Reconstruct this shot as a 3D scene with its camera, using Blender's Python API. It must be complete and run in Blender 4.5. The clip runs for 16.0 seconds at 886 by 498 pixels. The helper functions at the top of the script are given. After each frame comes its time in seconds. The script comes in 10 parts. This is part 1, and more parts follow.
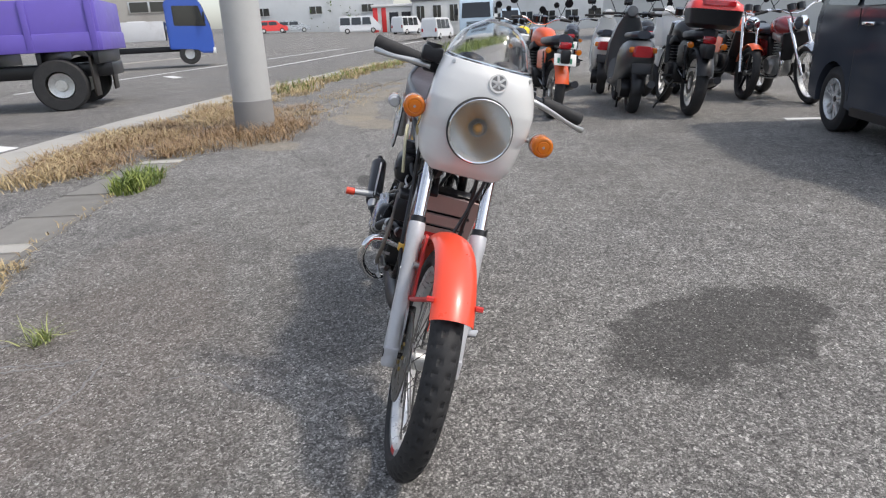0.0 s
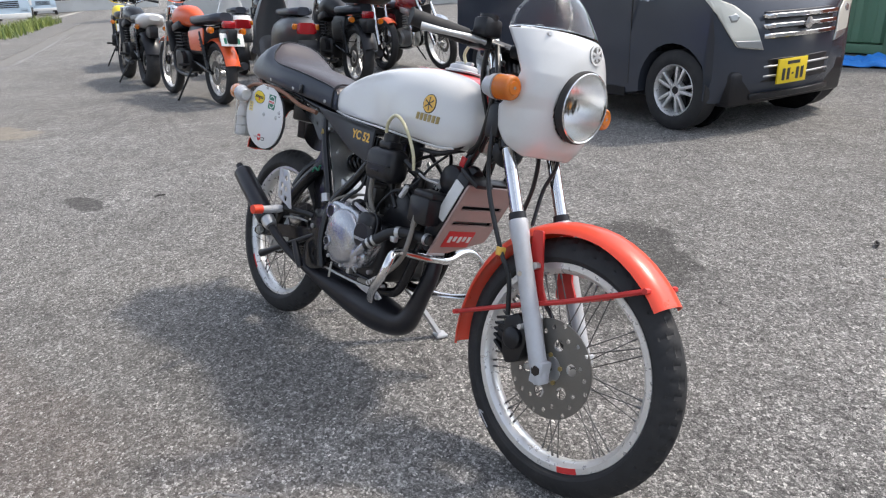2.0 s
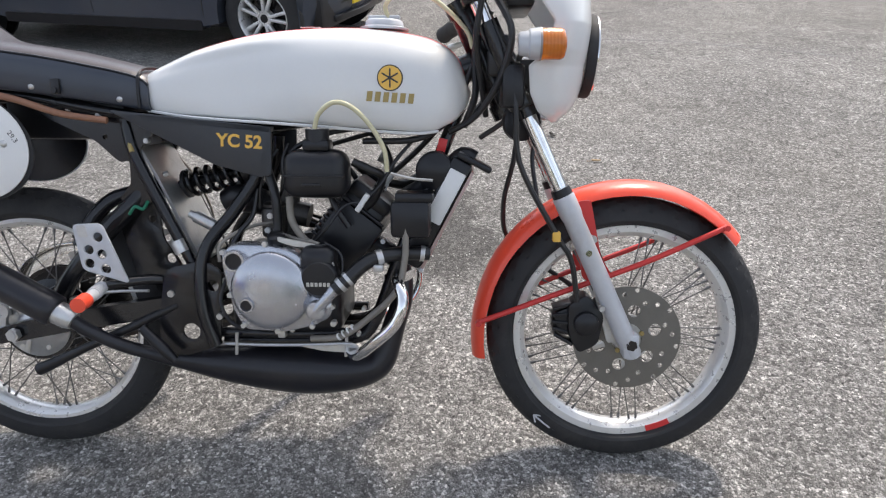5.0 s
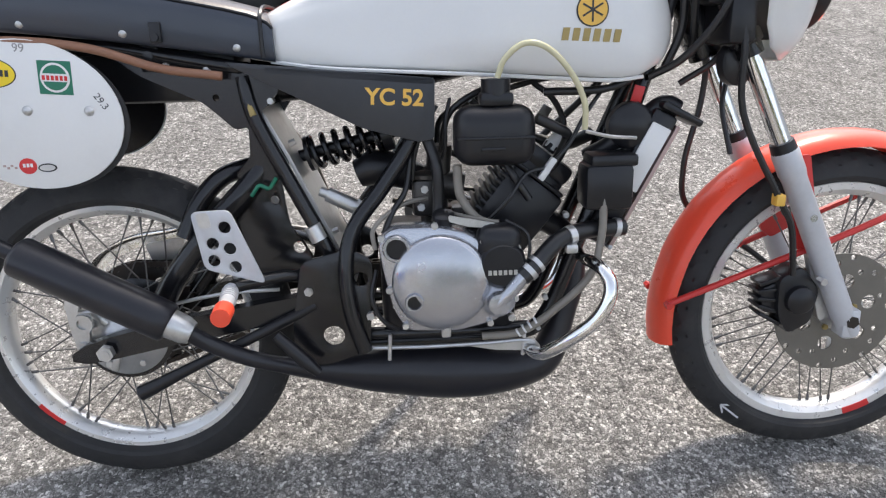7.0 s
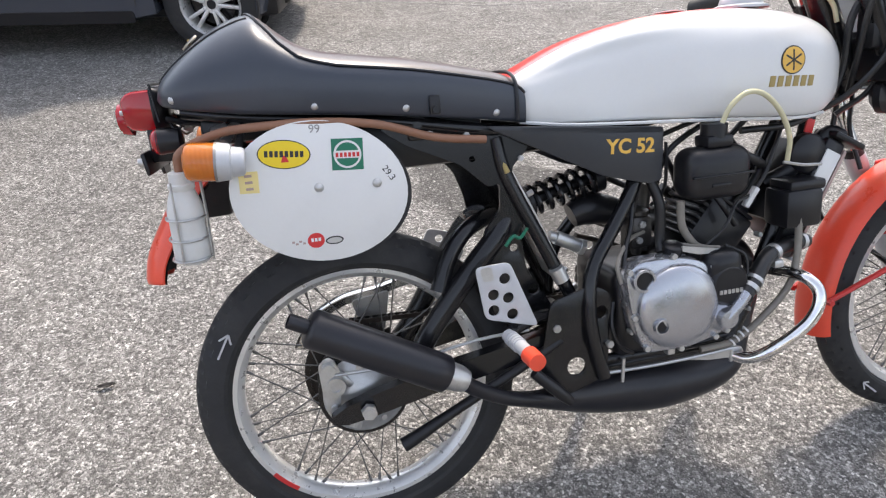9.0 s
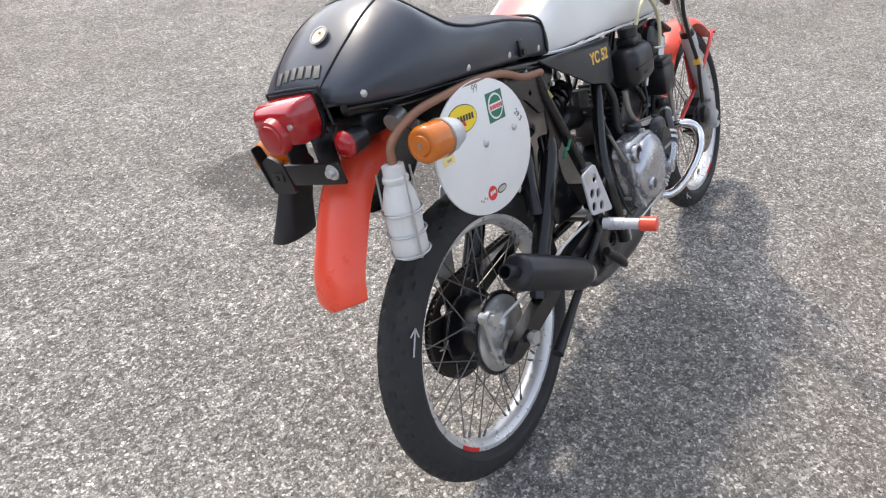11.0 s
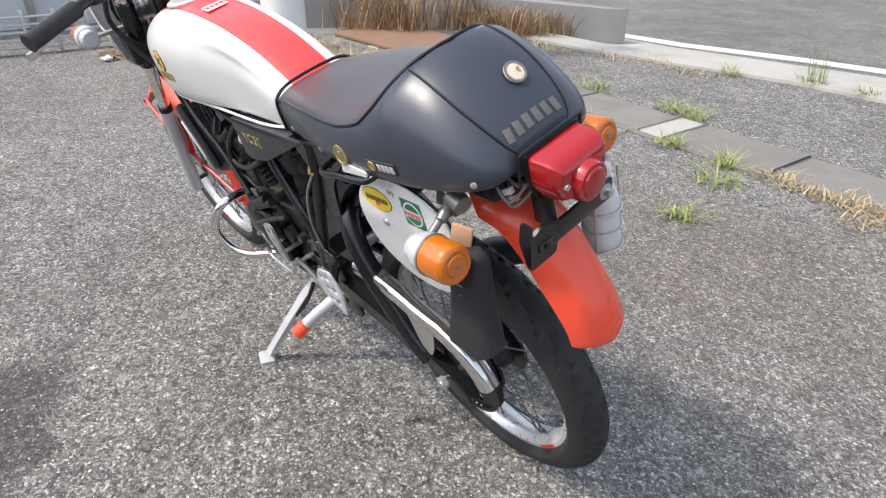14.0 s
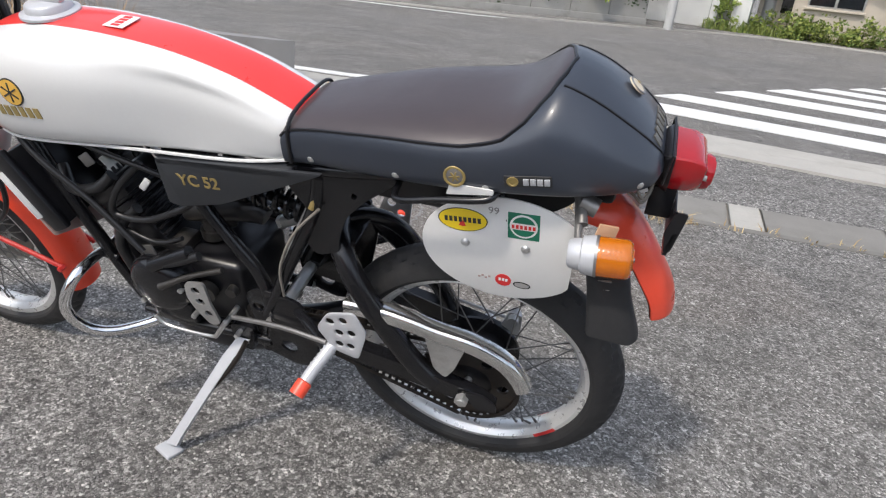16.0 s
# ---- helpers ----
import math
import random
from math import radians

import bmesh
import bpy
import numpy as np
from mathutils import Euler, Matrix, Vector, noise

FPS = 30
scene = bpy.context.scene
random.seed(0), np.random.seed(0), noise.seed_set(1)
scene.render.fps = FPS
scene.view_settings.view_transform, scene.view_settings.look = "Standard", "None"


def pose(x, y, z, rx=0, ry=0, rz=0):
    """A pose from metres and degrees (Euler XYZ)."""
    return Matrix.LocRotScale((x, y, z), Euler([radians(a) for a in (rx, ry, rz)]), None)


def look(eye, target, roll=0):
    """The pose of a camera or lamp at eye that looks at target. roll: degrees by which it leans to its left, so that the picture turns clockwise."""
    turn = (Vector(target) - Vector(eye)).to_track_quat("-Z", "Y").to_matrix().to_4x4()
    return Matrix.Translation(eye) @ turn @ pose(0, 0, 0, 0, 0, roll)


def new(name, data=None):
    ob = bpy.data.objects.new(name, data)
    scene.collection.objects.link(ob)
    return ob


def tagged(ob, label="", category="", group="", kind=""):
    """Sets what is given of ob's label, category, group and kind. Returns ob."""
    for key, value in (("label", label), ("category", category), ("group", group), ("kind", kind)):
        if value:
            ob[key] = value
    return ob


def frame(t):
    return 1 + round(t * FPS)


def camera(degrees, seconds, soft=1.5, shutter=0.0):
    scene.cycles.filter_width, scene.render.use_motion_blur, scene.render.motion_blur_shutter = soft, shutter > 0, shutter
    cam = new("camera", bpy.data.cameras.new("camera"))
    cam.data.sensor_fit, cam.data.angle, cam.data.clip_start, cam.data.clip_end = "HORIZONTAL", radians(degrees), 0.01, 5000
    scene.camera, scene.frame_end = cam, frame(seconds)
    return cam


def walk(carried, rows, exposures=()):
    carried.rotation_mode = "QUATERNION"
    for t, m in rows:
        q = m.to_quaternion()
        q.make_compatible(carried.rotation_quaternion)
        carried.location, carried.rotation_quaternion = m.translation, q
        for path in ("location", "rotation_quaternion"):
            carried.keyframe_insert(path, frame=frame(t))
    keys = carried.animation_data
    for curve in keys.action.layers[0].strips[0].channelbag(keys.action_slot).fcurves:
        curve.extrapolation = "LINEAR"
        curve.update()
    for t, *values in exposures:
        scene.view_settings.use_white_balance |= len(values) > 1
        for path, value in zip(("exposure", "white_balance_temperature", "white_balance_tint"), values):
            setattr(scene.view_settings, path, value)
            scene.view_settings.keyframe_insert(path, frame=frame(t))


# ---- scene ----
cam = camera(68.4, 16.0, soft=1.2)
PATH = [
    (0, (2.657, 0.535, 0.989), (0.792, 0.21, 0.344), -2.7),
    (0.5, (2.615, 0.243, 0.982), (0.728, 0.222, 0.319), -3.0),
    (1, (2.569, -0.039, 1.0), (0.715, 0.229, 0.301), -3.4),
    (1.5, (2.403, -0.27, 1.009), (0.62, 0.278, 0.29), -3.4),
    (2, (2.291, -0.488, 1.023), (0.629, 0.326, 0.265), -3.1),
    (2.5, (2.13, -0.592, 1.035), (0.658, 0.478, 0.206), -2.4),
    (3, (2.0, -0.653, 1.044), (0.752, 0.608, 0.12), -2.0),
    (3.2, (1.947, -0.693, 1.07), (0.786, 0.624, 0.113), -2.0),
    (5.3, (1.221, -0.9, 1.07), (0.783, 0.776, 0.07), -1.0),
    (5.5, (1.174, -0.917, 1.059), (0.765, 0.767, 0.061), -1.2),
    (6, (1.008, -0.88, 1.043), (0.698, 0.8, 0.003), -1.2),
    (6.5, (0.936, -0.833, 1.014), (0.669, 0.829, -0.065), -1.1),
    (7, (0.878, -0.764, 0.992), (0.538, 0.856, -0.13), -1.0),
    (7.5, (0.792, -0.741, 0.975), (0.416, 0.859, -0.165), -0.8),
    (8, (0.617, -0.771, 0.988), (0.313, 0.875, -0.108), -0.9),
    (8.5, (0.468, -0.857, 1.047), (0.282, 0.818, -0.03), -0.9),
    (9, (0.344, -0.869, 1.082), (0.315, 0.81, -0.005), -1.0),
    (9.5, (0.155, -0.893, 1.097), (0.364, 0.76, -0.009), -2.0),
    (10, (-0.122, -0.932, 1.108), (0.34, 0.651, -0.024), -2.1),
    (10.2, (-0.195, -0.898, 1.088), (0.387, 0.638, -0.052), -1.8),
    (12.3, (-0.857, -0.258, 1.069), (0.792, 0.198, 0.034), -1.5),
    (12.5, (-0.882, -0.181, 1.076), (0.803, 0.141, 0.048), -1.6),
    (13, (-0.844, 0.045, 1.044), (0.869, 0.035, 0.012), -0.7),
    (13.5, (-0.757, 0.248, 1.022), (0.922, -0.136, 0.006), 0.1),
    (14, (-0.651, 0.477, 0.998), (0.918, -0.326, 0.051), 0.7),
    (14.5, (-0.48, 0.649, 0.898), (0.909, -0.516, 0.053), 2.4),
    (15, (-0.378, 0.827, 0.882), (0.774, -0.642, 0.165), 3.9),
    (15.5, (-0.31, 0.93, 0.891), (0.673, -0.67, 0.203), 4.9),
    (16, (-0.228, 0.941, 0.946), (0.618, -0.685, 0.146), 6.4),
]
EXPOSURES = [(0, 0.47, 6420, 10), (0.5, 0.6, 6420, 10), (1.0, 0.63, 6380, 10), (1.5, 0.76, 6400, 10), (2.5, 0.78, 6430, 10), (5.5, 1.0, 6580, 10), (7.0, 1.21, 6620, 10), (7.5, 1.34, 6620, 11), (8.5, 1.26, 6620, 11), (9.5, 1.24, 6760, 12), (12.5, 1.0, 6560, 10), (13.0, 0.93, 6520, 10), (14.0, 0.94, 6440, 10), (14.5, 0.89, 6420, 10), (15.0, 0.73, 6380, 10), (15.5, 0.52, 6380, 10), (16.0, 0.56, 6380, 10)]
walk(cam, [(t, look(eye, target, roll)) for t, eye, target, roll in PATH], EXPOSURES)

# ---- sky and sun ----
SUN = Vector((0.10, 0.60, 0.82)).normalized()
world = bpy.data.worlds.new("sky")
scene.world = world
world.use_nodes = True
wn = world.node_tree.nodes
sky = wn.new("ShaderNodeTexSky")
sky.sky_type = 'NISHITA'
sky.sun_disc = False
sky.sun_elevation = math.asin(SUN.z)
sky.sun_rotation = math.atan2(SUN.x, SUN.y)
sky.air_density, sky.dust_density, sky.ozone_density = 1.0, 2.0, 0.6
wn["Background"].inputs["Strength"].default_value = 0.175
haze = wn.new("ShaderNodeHueSaturation")        # a milky summer sky
haze.inputs["Saturation"].default_value = 0.55
world.node_tree.links.new(sky.outputs[0], haze.inputs["Color"])
world.node_tree.links.new(haze.outputs[0], wn["Background"].inputs["Color"])
sun_data = bpy.data.lights.new("sun", 'SUN')
sun_data.energy, sun_data.angle, sun_data.color = 1.6, radians(4.0), (1.0, 0.91, 0.80)
sun_ob = new("sun", sun_data)
sun_ob.matrix_world = look(SUN * 30, (0, 0, 0))


# ---- materials ----
class Nodes:
    """A short hand for building node trees."""

    def __init__(self, name):
        self.mat = bpy.data.materials.new(name)
        self.mat.use_nodes = True
        self.tree = self.mat.node_tree
        self.bsdf = self.tree.nodes["Principled BSDF"]
        self.co = self.add("ShaderNodeTexCoord").outputs["Object"]

    def add(self, kind, **sets):
        node = self.tree.nodes.new(kind)
        for key, value in sets.items():
            if key in node.inputs:
                node.inputs[key].default_value = value
        return node

    def link(self, a, b):
        self.tree.links.new(a, b)

    def noise(self, scale, detail=4.0, rough=0.55, co=None):
        n = self.add("ShaderNodeTexNoise", Scale=scale, Detail=detail, Roughness=rough)
        self.link(co or self.co, n.inputs["Vector"])
        return n.outputs["Fac"]

    def ramp(self, fac, *stops):
        n = self.tree.nodes.new("ShaderNodeValToRGB")
        while len(n.color_ramp.elements) < len(stops):
            n.color_ramp.elements.new(0.5)
        for e, (pos, col) in zip(n.color_ramp.elements, stops):
            e.position = pos
            e.color = (*col, 1) if isinstance(col, (tuple, list)) else (col, col, col, 1)
        self.link(fac, n.inputs["Fac"])
        return n.outputs["Color"]

    def mix(self, fac, a, b, mode='MIX'):
        n = self.tree.nodes.new("ShaderNodeMix")
        n.data_type, n.blend_type = 'RGBA', mode
        for value, slot in ((fac, 0), (a, 6), (b, 7)):
            if isinstance(value, (int, float)):
                n.inputs[slot].default_value = value if slot == 0 else (value, value, value, 1)
            elif isinstance(value, (tuple, list)):
                n.inputs[slot].default_value = (*value, 1)
            else:
                self.link(value, n.inputs[slot])
        return n.outputs[2]

    def math(self, op, a, b=0.0):
        n = self.tree.nodes.new("ShaderNodeMath")
        n.operation = op
        for value, slot in ((a, 0), (b, 1)):
            if isinstance(value, (int, float)):
                n.inputs[slot].default_value = value
            else:
                self.link(value, n.inputs[slot])
        return n.outputs[0]

    def bump(self, height, strength=0.3, distance=0.002):
        n = self.add("ShaderNodeBump", Strength=strength, Distance=distance)
        self.link(height, n.inputs["Height"])
        self.link(n.outputs["Normal"], self.bsdf.inputs["Normal"])

    def put(self, **sets):
        for key, value in sets.items():
            slot = self.bsdf.inputs[key.replace("_", " ")]
            if isinstance(value, (int, float)):
                slot.default_value = value
            elif isinstance(value, (tuple, list)):
                slot.default_value = (*value, 1)
            else:
                self.link(value, slot)
        return self.mat


def surface(name, base, rough=0.5, metal=0.0, var=0.12, scale=14.0, grain=180.0, bump=0.0, dist=0.0008, dirt=0.0, dirt_col=(0.12, 0.09, 0.06), coat=0.0, random_tint=0.0):
    """Colour that varies in patches and in grain, uneven gloss, fine relief and a little dirt."""
    n = Nodes(name)
    patch, fine = n.noise(scale), n.noise(grain, 2.0)
    lo, hi = tuple(c * (1 - var) for c in base), tuple(min(1.0, c * (1 + var)) for c in base)
    col = n.mix(n.math('ADD', n.math('MULTIPLY', patch, 0.65), n.math('MULTIPLY', fine, 0.35)), lo, hi)
    if random_tint:
        info = n.tree.nodes.new("ShaderNodeObjectInfo")
        col = n.mix(1.0, col, n.ramp(info.outputs["Random"], (0.0, 1 - random_tint), (1.0, 1.0)), 'MULTIPLY')
    if dirt:
        mask = n.ramp(n.noise(scale * 0.6, 6.0, 0.7), (0.5, 0.0), (0.75, dirt))
        col = n.mix(mask, col, dirt_col)
    r = n.math('ADD', rough - 0.08, n.math('MULTIPLY', n.noise(scale * 2.3, 5.0, 0.65), 0.16))
    n.put(Base_Color=col, Roughness=r, Metallic=metal)
    if coat:
        n.put(Coat_Weight=coat, Coat_Roughness=0.08)
    if bump:
        n.bump(n.noise(grain, 3.0), bump, dist)
    return n.mat


def lens(name, col, rough=0.12, glow=0.75, ribs=0.0):
    """Coloured clear plastic."""
    n = Nodes(name)
    n.put(Base_Color=n.mix(n.noise(40), tuple(c * 0.85 for c in col), col), Roughness=rough, Transmission_Weight=1 - glow, IOR=1.45)
    n.put(Coat_Weight=0.6)
    if ribs:
        w = n.add("ShaderNodeTexWave", Scale=ribs)
        n.link(n.co, w.inputs["Vector"])
        n.bump(w.outputs["Fac"], 0.16, 0.001)
    return n.mat


def asphalt(name, base, light, size, stains=()):
    """Rolled stone in bitumen: single chips with dark joints, worn patches, pits and stains of their own shape."""
    n = Nodes(name)
    jitter = n.add("ShaderNodeTexNoise", Scale=size * 1.5, Detail=2.0)
    n.link(n.co, jitter.inputs["Vector"])
    warp = n.mix(0.95 / size, n.co, jitter.outputs["Color"], 'ADD')
    drift = n.add("ShaderNodeTexNoise", Scale=5.0, Detail=7.0, Roughness=0.6)
    n.link(n.co, drift.inputs["Vector"])
    chips, joints, fine = (n.add("ShaderNodeTexVoronoi", Scale=k) for k in (size, size, size * 2.3))
    joints.feature = 'DISTANCE_TO_EDGE'
    for v in (chips, joints, fine):
        n.link(warp, v.inputs["Vector"])
    sep1, sep2 = n.tree.nodes.new("ShaderNodeSeparateColor"), n.tree.nodes.new("ShaderNodeSeparateColor")
    n.link(chips.outputs["Color"], sep1.inputs[0])
    n.link(fine.outputs["Color"], sep2.inputs[0])

    def grey(v):
        return (v * 1.04, v, v * 0.94)

    stones = n.ramp(sep1.outputs[0], (0.0, grey(base * 0.36)), (0.32, grey(base * 0.66)), (0.58, grey(base * 1.10)), (0.80, grey(light)), (0.93, grey(light * 1.45)), (1.0, grey(light * 1.6)))
    fines = n.ramp(sep2.outputs[1], (0.0, grey(base * 0.30)), (0.55, grey(base * 0.95)), (0.85, grey(light * 0.95)), (1.0, grey(light * 1.6)))
    col = n.mix(n.ramp(n.noise(48, 2), (0.44, 0.05), (0.60, 0.85)), stones, fines)
    edge_d = joints.outputs["Distance"]
    col = n.mix(1.0, col, n.ramp(edge_d, (0.0, 0.30), (0.10, 1.0)), 'MULTIPLY')
    col = n.mix(1.0, col, n.ramp(n.noise(1.3, 7, 0.62), (0.30, 0.78), (0.70, 1.16)), 'MULTIPLY')
    col = n.mix(1.0, col, n.ramp(n.noise(9.0, 5, 0.7), (0.32, 0.74), (0.68, 1.22)), 'MULTIPLY')
    col = n.mix(1.0, col, n.ramp(n.noise(42.0, 3, 0.6), (0.34, 0.70), (0.66, 1.28)), 'MULTIPLY')
    pits = n.ramp(n.noise(26.0, 3, 0.5), (0.66, 0.0), (0.72, 0.75))
    col = n.mix(pits, col, grey(base * 0.25))
    col = n.mix(n.ramp(n.noise(0.45, 5, 0.6), (0.42, 0.0), (0.72, 0.26)), col, (0.18, 0.165, 0.135))
    for x, y, a, b, turn, dark, *tint in stains:
        m = n.tree.nodes.new("ShaderNodeMapping")
        m.vector_type = 'TEXTURE'
        m.inputs["Location"].default_value = (x, y, 0)
        m.inputs["Rotation"].default_value = (0, 0, radians(turn))
        m.inputs["Scale"].default_value = (a, b, 1)
        n.link(n.mix(0.34, n.co, drift.outputs["Color"], 'ADD'), m.inputs["Vector"])
        g = n.tree.nodes.new("ShaderNodeTexGradient")
        g.gradient_type = 'SPHERICAL'
        n.link(m.outputs[0], g.inputs["Vector"])
        mask = n.math('MULTIPLY', n.ramp(g.outputs["Fac"], (0.04, 0.0), (0.16, dark)), n.ramp(n.noise(9, 6, 0.7), (0.30, 0.45), (0.55, 1.0)))
        col = n.mix(mask, col, tint[0] if tint else (0.035, 0.033, 0.03))
    n.put(Base_Color=col, Roughness=0.86, Specular_IOR_Level=0.35)
    top = n.ramp(edge_d, (0.0, 0.0), (0.16, 0.6))
    height = n.math('ADD', n.math('MULTIPLY', top, n.math('ADD', 0.4, sep1.outputs[1])), n.math('MULTIPLY', n.noise(300, 2), 0.35))
    n.bump(height, 0.8, 0.0035)
    return n.mat


M = {}
M["lot"] = asphalt("lot_asphalt", 0.22, 0.40, 165, stains=[(0.73, 1.27, 0.56, 0.285, 131, 0.68), (-1.45, -0.55, 0.24, 0.10, 20, 0.7), (0.7, -0.15, 0.5, 0.25, 30, 0.18), (0.75, -1.00, 1.2, 0.5, 20, 0.13, (0.15, 0.095, 0.065)), (1.15, -0.65, 0.9, 0.5, 35, 0.12, (0.14, 0.09, 0.065)), (-4.5, -1.45, 0.9, 0.30, 40, 0.6, (0.34, 0.29, 0.22)), (-5.6, -1.75, 1.3, 0.25, 15, 0.5, (0.33, 0.28, 0.2)), (-3.3, -2.3, 1.0, 0.3, 50, 0.5, (0.33, 0.28, 0.2)), (-8.0, -2.1, 1.8, 0.3, 8, 0.5, (0.33, 0.28, 0.2))])
M["road"] = asphalt("road_asphalt", 0.235, 0.285, 170)
M["path"] = asphalt("path_asphalt", 0.20, 0.38, 130)
M["old_wall"] = surface("weathered_block", (0.27, 0.265, 0.25), 0.9, var=0.35, scale=1.6, grain=60, bump=0.4, dist=0.003, dirt=0.75, dirt_col=(0.10, 0.095, 0.085))
M["concrete"] = surface("concrete", (0.40, 0.385, 0.35), 0.85, var=0.22, scale=3.5, grain=90, bump=0.4, dist=0.002, dirt=0.5, dirt_col=(0.2, 0.18, 0.15))
M["slab"] = surface("gutter_slab", (0.235, 0.225, 0.205), 0.88, var=0.25, scale=5, grain=120, bump=0.5, dist=0.002, dirt=0.5, dirt_col=(0.12, 0.11, 0.09), random_tint=0.25)
M["pole"] = surface("pole_concrete", (0.42, 0.42, 0.41), 0.75, var=0.10, scale=4, grain=120, bump=0.25, dirt=0.25, dirt_col=(0.25, 0.24, 0.22))
M["pole_dark"] = surface("pole_band", (0.24, 0.235, 0.23), 0.8, var=0.15, scale=6, grain=120, bump=0.3)
M["line"] = surface("road_marking", (0.72, 0.72, 0.70), 0.7, var=0.10, scale=9, grain=150, bump=0.3, dirt=0.45, dirt_col=(0.3, 0.3, 0.29))
M["rubber"] = surface("tyre_rubber", (0.021, 0.021, 0.022), 0.72, var=0.35, scale=18, grain=260, bump=0.25, dirt=0.22, dirt_col=(0.10, 0.09, 0.08))
M["white"] = surface("white_paint", (0.69, 0.69, 0.675), 0.24, var=0.05, scale=9, grain=220, dirt=0.06, dirt_col=(0.5, 0.46, 0.4), coat=0.5)
M["plate_white"] = surface("white_plastic", (0.74, 0.735, 0.715), 0.38, var=0.05, scale=16, grain=220, dirt=0.12, dirt_col=(0.5, 0.48, 0.44))
M["orange"] = surface("orange_red_paint", (0.84, 0.080, 0.038), 0.30, var=0.10, scale=10, grain=220, dirt=0.10, dirt_col=(0.55, 0.12, 0.07), coat=0.15)
M["red"] = surface("red_paint", (0.78, 0.045, 0.04), 0.3, var=0.08, scale=10, coat=0.4)
M["stay_red"] = surface("stay_red_paint", (0.55, 0.035, 0.03), 0.4, var=0.15, scale=16)
M["black"] = surface("black_paint", (0.0085, 0.0085, 0.010), 0.22, var=0.4, scale=22, grain=240, bump=0.06, dirt=0.20, dirt_col=(0.026, 0.024, 0.022))
M["matt_black"] = surface("black_plastic", (0.010, 0.010, 0.012), 0.33, var=0.35, scale=25, grain=300, bump=0.15, dirt=0.22, dirt_col=(0.030, 0.027, 0.024))
M["cover_black"] = surface("cover_paint", (0.028, 0.031, 0.036), 0.42, var=0.2, scale=16, grain=300, dirt=0.15, dirt_col=(0.09, 0.08, 0.07))
M["vinyl"] = surface("seat_vinyl", (0.034, 0.041, 0.056), 0.32, var=0.2, scale=12, grain=700, bump=0.22, dist=0.0006, dirt=0.06, dirt_col=(0.07, 0.07, 0.07), coat=0.15)
M["vinyl_brown"] = surface("seat_vinyl_brown", (0.050, 0.039, 0.041), 0.34, var=0.18, scale=12, grain=700, bump=0.25, dist=0.0006, dirt=0.15, dirt_col=(0.12, 0.09, 0.08))
M["muffler"] = surface("satin_black_metal", (0.013, 0.013, 0.017), 0.34, var=0.3, scale=20, grain=260, dirt=0.15, dirt_col=(0.09, 0.075, 0.06))
M["chrome"] = surface("chrome", (0.80, 0.80, 0.80), 0.08, 1.0, var=0.06, scale=30, dirt=0.30, dirt_col=(0.26, 0.21, 0.17))
M["silver"] = surface("silver_engine_paint", (0.46, 0.47, 0.50), 0.25, 0.8, var=0.06, scale=14, grain=300, bump=0.05, dirt=0.16, dirt_col=(0.22, 0.20, 0.18))
M["fork_grey"] = surface("fork_grey_paint", (0.52, 0.53, 0.55), 0.34, 0.15, var=0.10, scale=20, bump=0.05, dirt=0.28, dirt_col=(0.27, 0.25, 0.22))
M["alloy"] = surface("dull_alloy", (0.56, 0.56, 0.55), 0.34, 0.75, var=0.18, scale=30, grain=300, bump=0.1, dirt=0.4, dirt_col=(0.17, 0.145, 0.12))
M["rim"] = surface("rim_alloy", (0.72, 0.72, 0.71), 0.29, 0.55, var=0.10, scale=26, grain=300, dirt=0.22, dirt_col=(0.4, 0.36, 0.31))
M["steel"] = surface("disc_steel", (0.185, 0.175, 0.155), 0.40, 0.6, var=0.25, scale=30, grain=500, bump=0.1)
M["spoke"] = surface("spoke_steel", (0.30, 0.29, 0.28), 0.42, 0.8, var=0.25, scale=60)
M["rust"] = surface("greasy_steel", (0.028, 0.024, 0.021), 0.42, 0.4, var=0.5, scale=40, grain=200, bump=0.3, dirt=0.45, dirt_col=(0.075, 0.042, 0.028))
M["wire"] = surface("weathered_spoke", (0.15, 0.145, 0.14), 0.45, 0.6, var=0.3, scale=60)
M["grime"] = surface("oily_alloy", (0.075, 0.070, 0.065), 0.38, 0.6, var=0.35, scale=40, grain=300, bump=0.2, dirt=0.5, dirt_col=(0.02, 0.018, 0.016))
M["cable"] = surface("cable_rubber", (0.013, 0.013, 0.014), 0.36, var=0.3)
M["brown_hose"] = surface("brown_rubber_hose", (0.25, 0.12, 0.07), 0.5, var=0.2, scale=30)
M["grey_hose"] = surface("grey_rubber_hose", (0.22, 0.20, 0.17), 0.5, var=0.25, scale=40)
M["clear_hose"] = surface("yellowed_clear_hose", (0.60, 0.56, 0.36), 0.25, var=0.15, scale=40, coat=0.3)
M["bottle"] = surface("milky_plastic", (0.66, 0.66, 0.64), 0.35, var=0.07, scale=30, dirt=0.15, dirt_col=(0.45, 0.42, 0.38))
M["gold"] = surface("gold_lettering", (0.36, 0.27, 0.10), 0.45, 0.3, var=0.2, scale=60)
M["gold_yellow"] = surface("gold_emblem", (0.78, 0.46, 0.08), 0.4, var=0.15, scale=60)
M["cream"] = surface("cream_emblem", (0.62, 0.55, 0.42), 0.4, var=0.15, scale=60)
M["ink"] = surface("ink", (0.03, 0.03, 0.03), 0.5, var=0.3)
M["yellow"] = surface("yellow_sticker", (0.85, 0.62, 0.02), 0.4, var=0.06)
M["green"] = surface("green_sticker", (0.01, 0.16, 0.09), 0.4, var=0.1)
